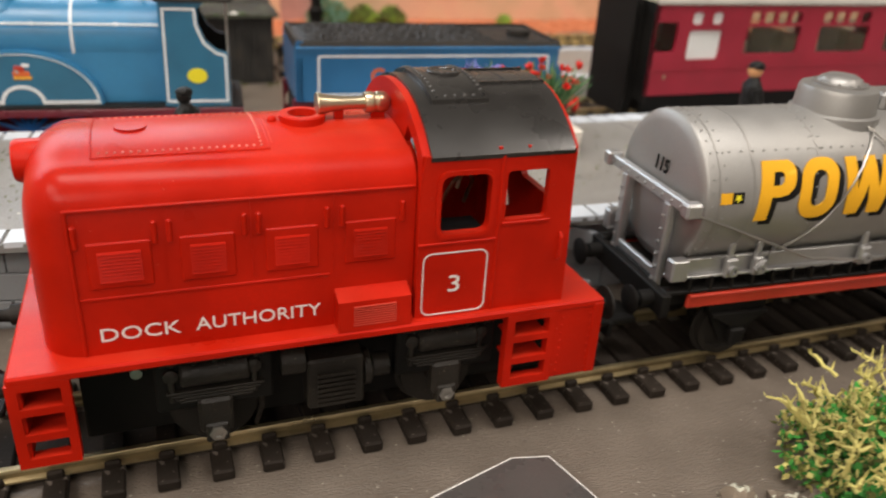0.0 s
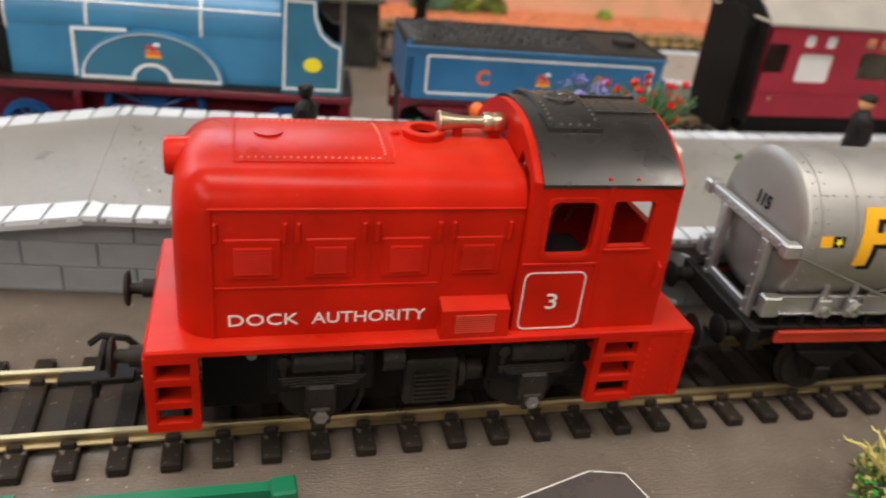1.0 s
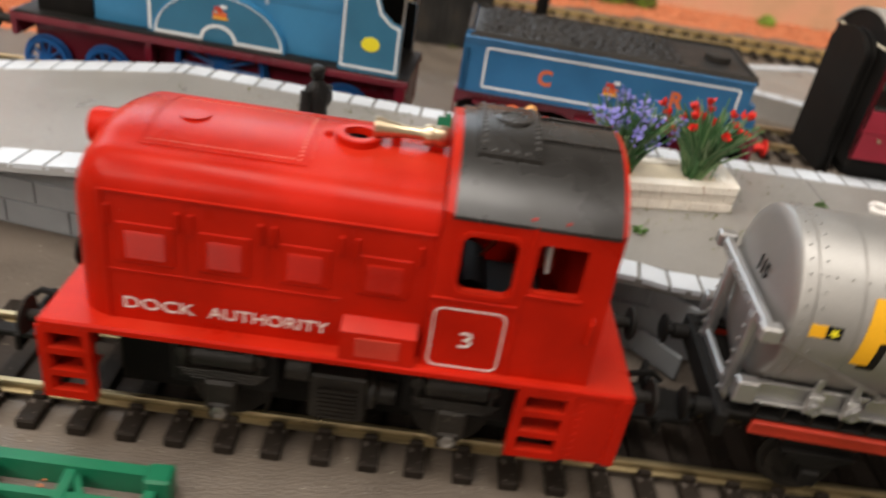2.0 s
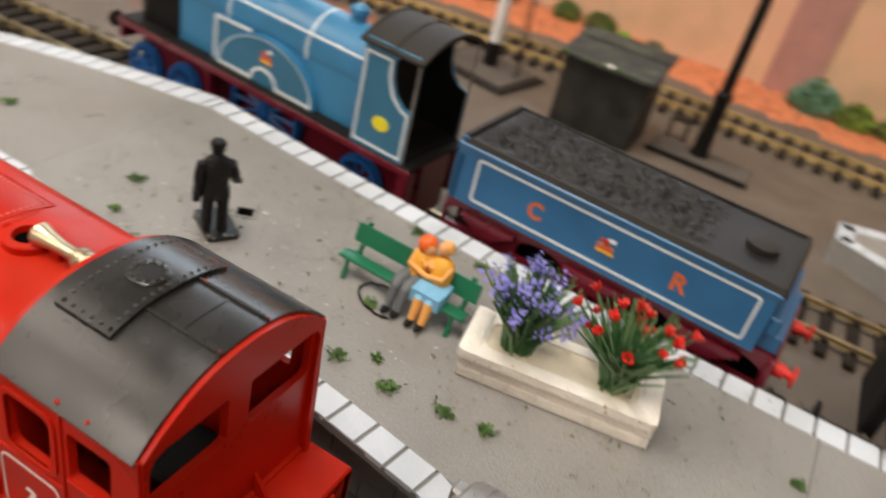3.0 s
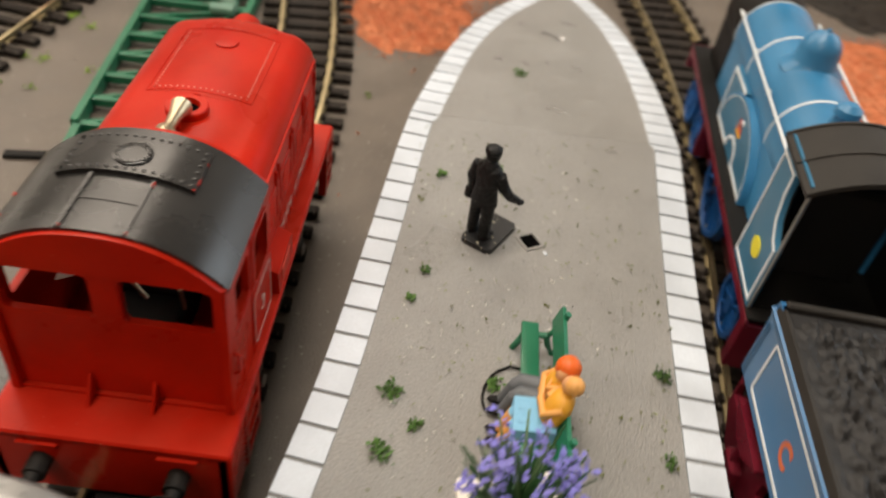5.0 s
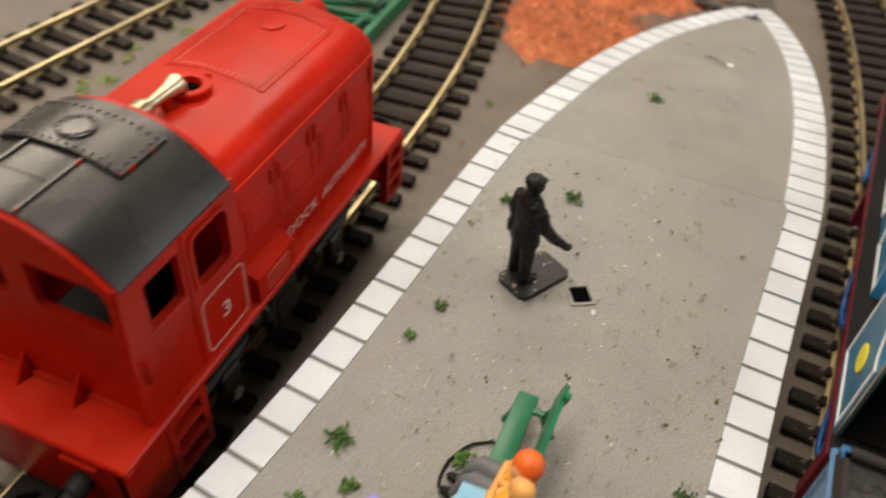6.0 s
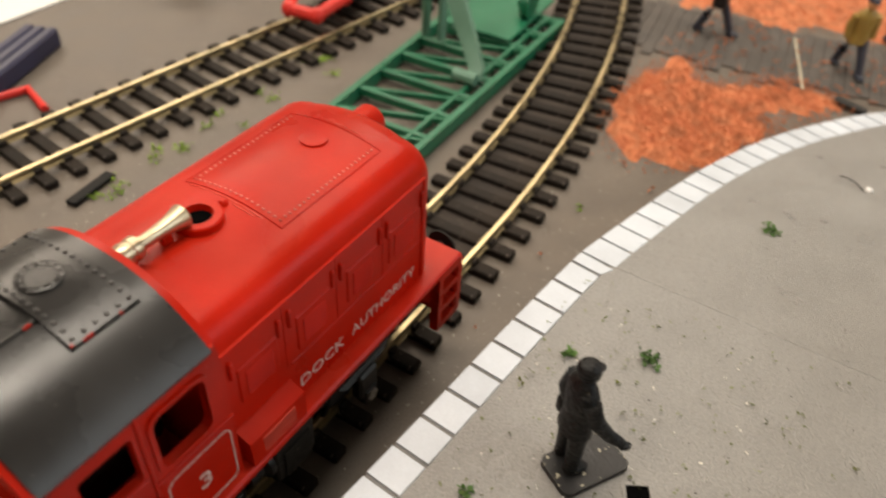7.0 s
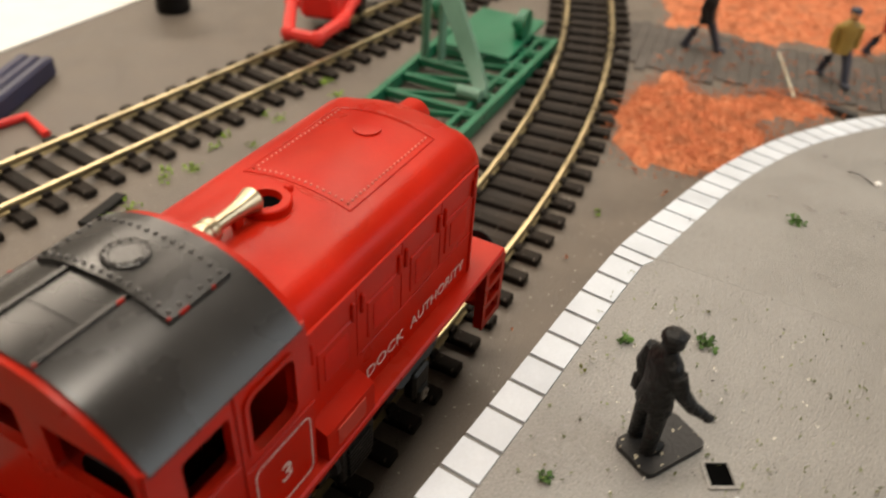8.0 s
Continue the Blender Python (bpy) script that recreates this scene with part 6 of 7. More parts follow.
def planter():
    t = thing("planter", "cream painted brick trough planter, chipped, with tan soil", "planter", place(4.95, 6.10, 2.202, 10.5))
    L, W, H = 1.92, 0.72, 0.70
    bm = bm_()
    plate(bm, rounded(-L + 0.1, L - 0.1, -W + 0.1, W - 0.1, 0.1, 3), [rounded(-L + 0.4, L - 0.4, -W + 0.3, W - 0.26, 0.2, 3)], "z", 0.0, H - 0.1)
    body = part("trough", bm, CREAM, t)
    bm = bm_()
    plate(bm, rounded(-L, L, -W, W, 0.14, 4), [rounded(-L + 0.42, L - 0.42, -W + 0.32, W - 0.28, 0.2, 3)], "z", H - 0.19, H)
    part("rim", bm, CREAM, t)
    for s in (-1, 1):
        bm = bm_()
        loft(bm, [[(s * (L - 0.02), y, H - 0.02), (s * (L - 0.02), y, H + h), (s * (L - 0.2), y, H + h * 1.1), (s * (L - 0.36), y, H + h * 0.4), (s * (L - 0.38), y, H - 0.02)] for y, h in ((-W + 0.04, 0.0), (-W + 0.3, 0.06), (0.1, 0.1), (W - 0.2, 0.12), (W - 0.03, 0.05))])
        part("end_lump", bm, CREAM, t)
    for row in range(2):
        z0, z1 = 0.015 + row * 0.265, 0.235 + row * 0.265
        for s in (-1, 1):
            n = 7
            for k in range(n + 1):
                x0 = max(-L + 0.07, -L + 0.07 + (2 * L - 0.14) * (k - (0.5 if row else 0.0)) / n)
                x1 = min(L - 0.07, -L + 0.07 + (2 * L - 0.14) * (k + 1 - (0.5 if row else 0.0)) / n) - 0.06
                if x1 - x0 < 0.1:
                    continue
                bm = bm_()
                box(bm, x0, x1 + 0.03, s * (W - 0.12) - 0.05, s * (W - 0.12) + 0.105, z0, z1 + 0.02, 0.025)
                part("brick", bm, CREAM, body)
            for y0, y1 in ((-W + 0.1, -0.02), (0.02, W - 0.1)):
                bm = bm_()
                box(bm, s * (L - 0.12) - 0.05, s * (L - 0.12) + 0.115, y0, y1, z0, z1, 0.012)
                part("brick", bm, CREAM, body)
    bm = bm_()
    box(bm, -L + 0.4, L - 0.4, -W + 0.3, W - 0.26, H - 0.3, H - 0.03)
    part("soil", bm, SOIL, t, "tan soil fill")
    return t


planter()


def flower_bunch(label, m, petal, seed, count, heads, height, spread, small):
    """Many thin arching stems from one tuft, with flower heads on the tallest."""
    rng = random.Random(seed)
    t = thing("flower_clump", label, "flowers", m, "flower clumps in the planter")
    stems, pale, blooms = bm_(), bm_(), []
    for k in range(count):
        a, tilt = rng.uniform(0, 6.283), spread * math.sqrt(rng.random())
        h = height * rng.uniform(0.66, 1.0) * (1 - 0.18 * (tilt / spread) ** 2)
        bx, by = rng.gauss(0, 0.11), rng.gauss(0, 0.09)
        dx, dy = math.cos(a) * tilt * h, math.sin(a) * tilt * h * 0.85
        pts = [(bx, by, 0), (bx + dx * 0.32, by + dy * 0.32, h * 0.45), (bx + dx, by + dy, h * (1 - 0.14 * tilt))]
        tube(stems if rng.random() < 0.58 else pale, pts, [0.034, 0.034, 0.014], 4)
        if k < heads:
            blooms.append((Vector(pts[-1]), (Vector(pts[2]) - Vector(pts[1])).normalized()))
    part("stem", stems, STEM, t, "dark green thin stems")["kind"] = "stuff"
    part("stem", pale, STEMPALE, t, "paler green thin stems")["kind"] = "stuff"
    for c, d in blooms:
        bm = bm_()
        u, v = frame_of(d)
        if small:
            for q in range(13):
                w = rng.uniform(0, 6.283)
                o = c + d * rng.uniform(-0.28, 0.06) + (u * math.cos(w) + v * math.sin(w)) * 0.035
                e = (u * math.cos(w) + v * math.sin(w) + d * rng.uniform(0.0, 0.8)).normalized()
                g = e.cross(d).normalized() * rng.uniform(0.03, 0.05)
                s = rng.uniform(0.08, 0.14)
                petal_blade(bm, o, e, g, s)
        else:
            for q in range(7):
                w = 6.283 * q / 7 + rng.uniform(-0.3, 0.3)
                o = c - d * 0.05 + (u * math.cos(w) + v * math.sin(w)) * 0.03
                e = ((u * math.cos(w) + v * math.sin(w)) * rng.uniform(0.25, 0.6) + d).normalized()
                petal_blade(bm, o, e, e.cross(u * math.cos(w) + v * math.sin(w)).normalized() * rng.uniform(0.055, 0.08), rng.uniform(0.15, 0.23))
        part("bloom", bm, petal, t)
    return t


def petal_blade(bm, o, e, g, s):
    """A small cupped petal with thickness, from o along e, half as wide as g."""
    k = e.cross(g).normalized() * s * 0.14
    ring = [o, o + e * s * 0.55 + g, o + e * s, o + e * s * 0.55 - g]
    top, low = bm.verts.new(o + e * s * 0.5 + k), bm.verts.new(o + e * s * 0.5 - k * 0.6)
    vs = [bm.verts.new(q) for q in ring]
    for i in range(4):
        bm.faces.new((vs[i], vs[(i + 1) % 4], top))
        bm.faces.new((vs[(i + 1) % 4], vs[i], low))


PL = place(4.95, 6.10, 2.202, 10.5)
flower_bunch("clump of violet-blue flowers on dark green stems", PL @ place(-0.95, -0.08, 0.62), PURPLE, 3, 170, 38, 2.05, 0.62, True)
flower_bunch("clump of red flowers on dark green stems", PL @ place(0.98, -0.08, 0.62), REDPETAL, 8, 170, 24, 1.98, 0.78, False)

bm = bm_()
tube(bm, [(0.42 * math.cos(radians(a)), 0.62 * math.sin(radians(a)), 0.04 + 0.02 * math.sin(a)) for a in range(-20, 250, 15)], 0.025, 6)
solo("wire_hoop", bm, BLACK, "thin dark bent wire hoop lying by the bench", "wire", place(1.05, 5.95, 2.20, 70))
bm = bm_()
tube(bm, [(0.4 * math.cos(radians(a)), 0.32 * math.sin(radians(a)), 0.02) for a in range(0, 170, 15)], 0.015, 5)
solo("hair_curl", bm, SOOT, "thin dark curl of hair lying on the ramp", "hair", place(-14.6, 7.5, deck_z(-14.6) + 0.0, 60, 0, 8))
bm = bm_()
ball(bm, (0, 0, 0.04), 0.09, 1.2, 1, 0.7, 8, 6)
solo("glass_bead", bm, WHITEPOST, "small shiny white bead on the ramp", "bead", place(-14.8, 7.95, deck_z(-14.8)))


# ---- scenery beyond the platform ----
def hut():
    t = thing("lineside_hut", "dark weathered wooden lineside hut with a mossy slanted roof", "hut", place(-0.15, 24.6, 0, 2))
    bm = bm_()
    box(bm, -1.7, 1.7, -1.35, 1.35, 0, 2.9, 0.04)
    wall = part("wall", bm, WOODDARK, t)
    for s in (-1, 1):
        for k in range(11):
            bm = bm_()
            box(bm, -1.7 + k * 0.309, -1.41 + k * 0.309, s * 1.37 - 0.03, s * 1.37 + 0.03, 0.02, 2.92, 0.012)
            part("plank", bm, WOODDARK, wall)
    for k in range(9):
        bm = bm_()
        box(bm, 1.69, 1.75, -1.34 + k * 0.3, -1.06 + k * 0.3, 0.02, 2.92, 0.012)
        part("plank", bm, WOODDARK, wall)
    bm = bm_()
    loft(bm, [[(x, -1.62, 2.86), (x, -1.62, 3.0), (x, 1.62, 3.32), (x, 1.62, 3.18)] for x in (-1.95, 1.95)])
    roof = part("roof", bm, HUTROOF, t, "sooty felt roof with green-grey worn patches")
    bm = bm_()
    loft(bm, [[(x, 0.5, 3.2), (x, 0.5, 3.26), (x, 1.64, 3.37), (x, 1.64, 3.31)] for x in (-1.97, 1.97)])
    part("ridge_strip", bm, HUTROOF, roof)
    rng = random.Random(4)
    bm = bm_()
    for k in range(34):
        ball(bm, (-1.9 + 2.6 * rng.random() ** 1.5, -1.6 + rng.gauss(0, 0.12), 2.99 + rng.uniform(0, 0.05)), rng.uniform(0.02, 0.07), 1, 1, 0.6, 5, 4)
    part("moss", bm, LEAF, roof, "green moss along the eave")["kind"] = "stuff"
    bm = bm_()
    ball(bm, (0.1, -1.56, 3.03), 0.12, 1.5, 0.8, 0.5, 10, 6)
    part("white_chip", bm, WHITEPOST, roof)
    return t


hut()


def signal_post():
    t = thing("signal_post", "tall white signal post with black foot, ladder and square base", "signal", place(-5.9, 25.6, 0, -12))
    bm = bm_()
    box(bm, -2.1, 2.1, -1.7, 1.7, 0, 0.16, 0.05)
    part("base", bm, SOOT, t)
    bm = bm_()
    box(bm, -1.8, 1.8, -1.4, 1.4, 0.16, 0.26, 0.04)
    part("base_top", bm, PLANK, t)
    bm = bm_()
    rod(bm, (-0.1, 0.3, 0.2), (-0.1, 0.3, 1.3), 0.34, 0.30, 16)
    part("foot", bm, BLACK, t)
    bm = bm_()
    rod(bm, (-0.1, 0.3, 1.3), (-0.1, 0.3, 16), 0.27, 0.2, 16)
    part("post", bm, WHITEPOST, t)
    for y in (-0.2, 0.2):
        bm = bm_()
        rod(bm, (1.5, 0.2 + y, 0.2), (0.7, 0.2 + y, 15.5), 0.035, n=6)
        part("ladder_rail", bm, SOOT, t)
    for k in range(30):
        bm = bm_()
        z = 0.5 + k * 0.5
        x = 1.5 - 0.8 * (z - 0.2) / 15.3
        rod(bm, (x, 0.0, z), (x, 0.4, z), 0.03, n=6)
        part("rung", bm, SOOT, t)
    return t


signal_post()


def black_post():
    t = thing("lamp_post", "tall black metal post on a flat base", "post", place(4.0, 25.7, 0))
    bm = bm_()
    box(bm, -1.9, 2.2, -1.2, 0.6, 0, 0.14, 0.03)
    part("base", bm, PLANK, t)
    bm = bm_()
    box(bm, -1.95, 2.25, -1.28, -1.14, 0, 0.2, 0.02)
    part("kerb", bm, BLACK, t)
    bm = bm_()
    lathe(bm, (0, 0, 0.1), (0, 0, 1), [(0, 0.42), (0.2, 0.36), (1.5, 0.30), (2.4, 0.29), (2.5, 0.36), (2.7, 0.36), (2.8, 0.24), (14, 0.18), (14, 0)], 16)
    part("post", bm, BLACK, t)
    return t


black_post()


def stool():
    t = thing("trolley_stand", "small dark four-legged stand beside the hut", "stand", place(2.75, 26.6, 0, 10))
    bm = bm_()
    box(bm, -0.4, 0.4, -0.3, 0.3, 0.9, 1.0, 0.02)
    part("top", bm, SOOT, t)
    for x in (-0.34, 0.34):
        for y in (-0.24, 0.24):
            bm = bm_()
            box(bm, x - 0.05, x + 0.05, y - 0.05, y + 0.05, 0, 0.9)
            part("leg", bm, SOOT, t)
    return t


stool()


def far_platform():
    t = thing("platform", "pale grey platform end with white edges between the tracks", "platform", place(0, 0))
    poly = [(9.6, 21.4), (16.0, 18.6), (42, 17.5), (42, 25.2), (16.5, 25.4), (9.6, 22.9)]
    bm = bm_()
    plate(bm, poly, [], "z", 0.0, 0.9)
    part("deck", bm, DECK, t)
    for a, b in (((9.6, 21.4), (16.0, 18.6)), ((9.6, 22.9), (16.5, 25.4)), ((16.0, 18.6), (42, 17.5)), ((16.5, 25.4), (42, 25.2)), ((9.6, 21.4), (9.6, 22.9))):
        A, B_ = np.array(a), np.array(b)
        n = max(2, int(np.hypot(*(B_ - A)) / 0.8))
        d = (B_ - A) / np.hypot(*(B_ - A))
        nrm = np.array((-d[1], d[0]))
        if nrm @ (np.array((26.0, 22.0)) - A) < 0:
            nrm = -nrm
        for k in range(min(n, 20)):
            q0, q1 = A + (B_ - A) * (k + 0.04) / n, A + (B_ - A) * (k + 0.96) / n
            bm = bm_()
            plate(bm, [tuple(q0), tuple(q1), tuple(q1 + nrm * 0.55), tuple(q0 + nrm * 0.55)], [], "z", 0.9, 0.94)
            part("tile", bm, TILE, t)
    return t


far_platform()


def far_wall():
    bm = bm_()
    box(bm, -75, 75, 38.6, 39.6, 0, 14)
    w = solo("wall_backscene", bm, WALLPAINT, "tan and orange brick-printed backscene wall behind the far track", "wall", place(0, 0), kind="structure")
    bm = bm_()
    box(bm, 4.4, 7.0, 38.5, 38.66, 0, 14, 0.03)
    part("pilaster", bm, material("pinkish_brick_print", (0.46, 0.23, 0.19), 0.85, tone=0.08, grain=0.14, bump=0.15), w, "pinkish printed brick pilaster")
    return w


far_wall()


def poster():
    t = thing("poster", "white printed poster with a coloured picture, hung on the wall", "poster", place(15.25, 38.5, 1.72))
    bm = bm_()
    box(bm, -2.25, 2.25, -0.03, 0.03, 0, 5.6)
    part("sheet", bm, PAPER, t)
    for x0, x1, z0, z1, mat, w in ((-1.9, 2.0, 2.2, 5.2, SKYCLOTH, "pale blue printed sky"), (-1.3, 2.0, 2.2, 3.0, BLUE, "dark blue printed band"), (-0.6, 1.6, 2.5, 3.4, LETTERRED, "red printed shape"),
                              (0.0, 1.3, 3.0, 3.9, YELLOW, "yellow printed shape")):
        bm = bm_()
        box(bm, x0, x1, -0.045 - 0.004 * z0, -0.02, z0, z1)
        part("print", bm, mat, t, w)
    for k, (x0, x1) in enumerate(((-1.8, 1.2), (-1.8, 0.6), (-0.4, 0.5))):
        bm = bm_()
        box(bm, x0, x1, -0.04, -0.02, 1.6 - k * 0.5, 1.72 - k * 0.5)
        part("print_bar", bm, JOINT, t)
    return t


poster()


def tuft(label, m, mat, seed, size, count, lump=0.3, flat=0.8, mat2=None):
    """A bush of many small uneven clumps, with gaps."""
    rng = random.Random(seed)
    t = thing("bush", label, "bush", m, "bushes along the wall")
    for mm, share in ((mat, 0.7), (mat2 or mat, 0.3)):
        bm = bm_()
        for k in range(int(count * share)):
            a, r = rng.uniform(0, 6.283), size * rng.random() ** 0.5
            z = size * flat * rng.random() * (1 - 0.6 * (r / size) ** 2) * 1.4
            c = Vector((r * math.cos(a), r * math.sin(a), z + 0.03))
            q = lump * rng.uniform(0.25, 0.6)
            ball(bm, c, q, rng.uniform(0.7, 1.3), rng.uniform(0.7, 1.3), rng.uniform(0.6, 1.1), 6, 4)
        part("foliage", bm, mm, t)["kind"] = "stuff"
    return t


for i, (x, y, size, mat, mat2, w) in enumerate(((-6.8, 37.6, 0.9, OLIVE, LEAF, "round olive green foam bush"), (-4.7, 37.5, 1.0, OLIVE, LEAF, "round olive green foam bush"), (-3.1, 36.6, 0.6, LEAFPALE, OLIVE, "small lime green foam tuft"),
                                     (-1.4, 37.2, 0.6, ROCK, OLIVE, "dry brown foam tuft by the wall"), (9.3, 37.3, 1.1, OLIVE, LEAFPALE, "mossy green foam bush by the wall"), (11.2, 37.4, 1.0, OLIVE, LEAFPALE, "mossy green foam bush by the wall"),
                                     (-11.2, 36.6, 1.8, LEAF, OLIVE, "dark green shrub against the wall"), (7.2, 37.6, 1.5, GREENPALE, LEAF, "grey-green shrub against the wall"), (19, 37.4, 0.5, LEAFPALE, OLIVE, "small lime green foam tuft"))):
    tuft(w, place(x, y, 0), mat, 20 + i, size * 0.9, 460, 0.23, 0.9, mat2)


# ---- loose scatter ----
def grit(label, poly, count, mat, size, seed, edge=0.6):
    """Loose grit spread over a patch with a ragged edge: a thin uneven bed and grains on it."""
    rng = random.Random(seed)
    xs, ys = [p[0] for p in poly], [p[1] for p in poly]
    cx, cy = sum(xs) / len(xs), sum(ys) / len(ys)

    def inside(x, y):
        hit, j = False, len(poly) - 1
        for i in range(len(poly)):
            if (poly[i][1] > y) != (poly[j][1] > y) and x < (poly[j][0] - poly[i][0]) * (y - poly[i][1]) / (poly[j][1] - poly[i][1]) + poly[i][0]:
                hit = not hit
            j = i
        return hit

    verts, faces = [], []
    step = 0.42
    nx, ny = int((max(xs) - min(xs)) / step) + 5, int((max(ys) - min(ys)) / step) + 5
    idx = {}
    for i in range(nx):
        for j in range(ny):
            x, y = min(xs) - 0.8 + i * step, min(ys) - 0.8 + j * step
            n = noise.noise(Vector((x * 0.5, y * 0.5, seed))) * edge * 1.6
            px, py = x + n, y + noise.noise(Vector((x * 0.5, y * 0.5, seed + 9))) * edge * 1.6
            h = 0.035 + 0.07 * (noise.noise(Vector((x * 0.8, y * 0.8, seed))) + 0.4) if inside(px, py) else -0.04
            idx[i, j] = len(verts)
            verts.append((x * CM, y * CM, h * CM))
    for i in range(nx - 1):
        for j in range(ny - 1):
            q = [idx[i, j], idx[i + 1, j], idx[i + 1, j + 1], idx[i, j + 1]]
            if max(verts[v][2] for v in q) > 0:
                faces.append(q)
    made = 0
    while made < count:
        x, y = rng.uniform(min(xs) - 0.6, max(xs) + 0.6), rng.uniform(min(ys) - 0.6, max(ys) + 0.6)
        n = noise.noise(Vector((x * 0.5, y * 0.5, seed))) * edge * 1.6
        if not inside(x + n + rng.gauss(0, 0.42), y + noise.noise(Vector((x * 0.5, y * 0.5, seed + 9))) * edge * 1.6 + rng.gauss(0, 0.42)):
            continue
        made += 1
        s, z = size * rng.uniform(0.5, 1.3), rng.uniform(0.0, 0.14)
        o = len(verts)
        for dx, dy, dz in ((1, 0, 0), (-0.5, 0.87, 0), (-0.5, -0.87, 0), (0, 0, 1.1), (0, 0, -0.5)):
            verts.append(((x + dx * s * rng.uniform(0.6, 1.2)) * CM, (y + dy * s * rng.uniform(0.6, 1.2)) * CM, (z + dz * s + 0.03) * CM))
        faces += [(o, o + 1, o + 3), (o + 1, o + 2, o + 3), (o + 2, o, o + 3), (o + 1, o, o + 4), (o + 2, o + 1, o + 4), (o, o + 2, o + 4)]
    me = bpy.data.meshes.new("scatter")
    me.from_pydata(verts, [], faces)
    me.materials.append(mat)
    return tagged(new("scatter", me), label, "scatter", kind="stuff")


grit("orange foam scatter between the main track and the platform ramp", [(-14.2, 2.2), (-15.2, 4.4), (-18.5, 5.0), (-20.8, 6.6), (-21.2, 5.0), (-20.0, 2.6), (-20.2, 0.9), (-17.4, 0.9), (-15.2, 1.4)], 9000, ORANGEGRIT, 0.034, 5)
grit("orange foam scatter beyond the board crossing", [(-24.8, 0.2), (-25.5, 3.2), (-26.8, 6.0), (-27.6, 9.5), (-34, 12), (-36, 3), (-29, -1.2)], 7000, ORANGEGRIT, 0.045, 6)
grit("orange foam scatter behind the blue locomotive", [(-9.2, 22.5), (-9.8, 26.0), (-14, 25.8), (-20, 24.6), (-21, 19.5), (-16, 17.0), (-11, 19.0)], 6500, ORANGEGRIT, 0.05, 7)
grit("orange scatter strip between the far track and the wall", [(-40, 27.5), (-14, 32.5), (-6, 33.6), (2, 34.4), (40, 34.0), (40, 38.7), (-40, 38.7)], 5000, ORANGEGRIT, 0.07, 8)
grit("pale grey ballast between the rails beside the coach", [(7.9, 9.75), (14.0, 9.55), (14.0, 11.9), (7.9, 12.15)], 900, BALLAST, 0.11, 31, edge=0.25)
grit("dark cinder ballast by the blue train", [(-22, 20.5), (-22.5, 27), (-30, 30), (-38, 22), (-28, 17)], 900, SOOT, 0.07, 9)


def crumbs(label, spots, mat, seed, z, size=0.06, n=62):
    """Small tufts of foam crumbs lying about."""
    rng = random.Random(seed)
    bm = bm_()
    for x, y, r in spots:
        h = z(x) if callable(z) else z
        for k in range(max(2, int(n * r / 0.25))):
            c = (x + rng.gauss(0, r * 0.42), y + rng.gauss(0, r * 0.34), h + rng.uniform(0.01, 0.06) + 0.02)
            e = Vector((rng.gauss(0, 1), rng.gauss(0, 1), rng.gauss(0.2, 0.6))).normalized()
            g = e.cross(Vector((rng.gauss(0, 1), rng.gauss(0, 1), rng.gauss(0, 1)))).normalized() * size * rng.uniform(0.4, 0.9)
            petal_blade(bm, Vector(c), e, g, size * rng.uniform(1.0, 2.4))
    return solo("foam_crumbs", bm, mat, label, "scatter", place(0, 0), kind="stuff")


rng = random.Random(2)
crumbs("green foam crumbs fallen on the platform", [(-10.99, 6.36, 0.2), (-5.58, 5.61, 0.22), (1.93, 4.42, 0.14), (1.31, 3.95, 0.2), (2.48, 3.93, 0.22), (0.22, 8.75, 0.2), (3.6, 4.1, 0.22), (4.4, 4.2, 0.2), (-1.7, 4.3, 0.1),
                                          (-4.9, 4.4, 0.12), (0.9, 5.7, 0.16), (8.2, 4.8, 0.14), (9.6, 7.0, 0.14), (2.0, 8.6, 0.12), (-0.9, 4.1, 0.08)], LEAF, 12, deck_z)
crumbs("olive green crumbs and dust specks on the platform", [(rng.uniform(-7, 9), rng.uniform(3.8, 9.0), rng.uniform(0.02, 0.08)) for _ in range(480)], FLOCK, 13, deck_z, 0.031, 4)
crumbs("pale cream specks of dust on the platform", [(rng.uniform(-6.5, 3.5), rng.uniform(3.9, 7.6), rng.uniform(0.02, 0.05)) for _ in range(110)], CREAM, 41, deck_z, 0.022, 3)
crumbs("dark specks of dirt on the platform", [(rng.uniform(-12, 10), rng.uniform(4.2, 8.8), rng.uniform(0.02, 0.06)) for _ in range(150)], SOOT, 14, deck_z, 0.018, 3)
crumbs("loose green and brown flock crumbs on the platform", [(rng.uniform(-6.5, 8), rng.uniform(3.9, 9.1), 0.03) for _ in range(45)], OLIVE, 24, deck_z, 0.05, 10)
crumbs("olive moss at the foot of the hut", [(rng.uniform(-2.0, 1.9), 22.95 + rng.gauss(0, 0.12), 0.12) for _ in range(8)], OLIVE, 25, 0.0, 0.07, 12)
crumbs("orange grit trodden over the boards", [(rng.uniform(-25, -20.5), rng.uniform(0.5, 8), 0.12) for _ in range(150)], ORANGEGRIT, 26, 0.07, 0.05, 10)
crumbs("small orange and red crumbs on the board and platform", [(-9.2, 1.95, 0.05), (-13.9, 2.2, 0.1), (-13.2, 3.2, 0.08), (-6.4, 1.9, 0.04), (-5.6, -2.6, 0.05)], ORANGEGRIT, 15, 0.0, 0.06, 10)
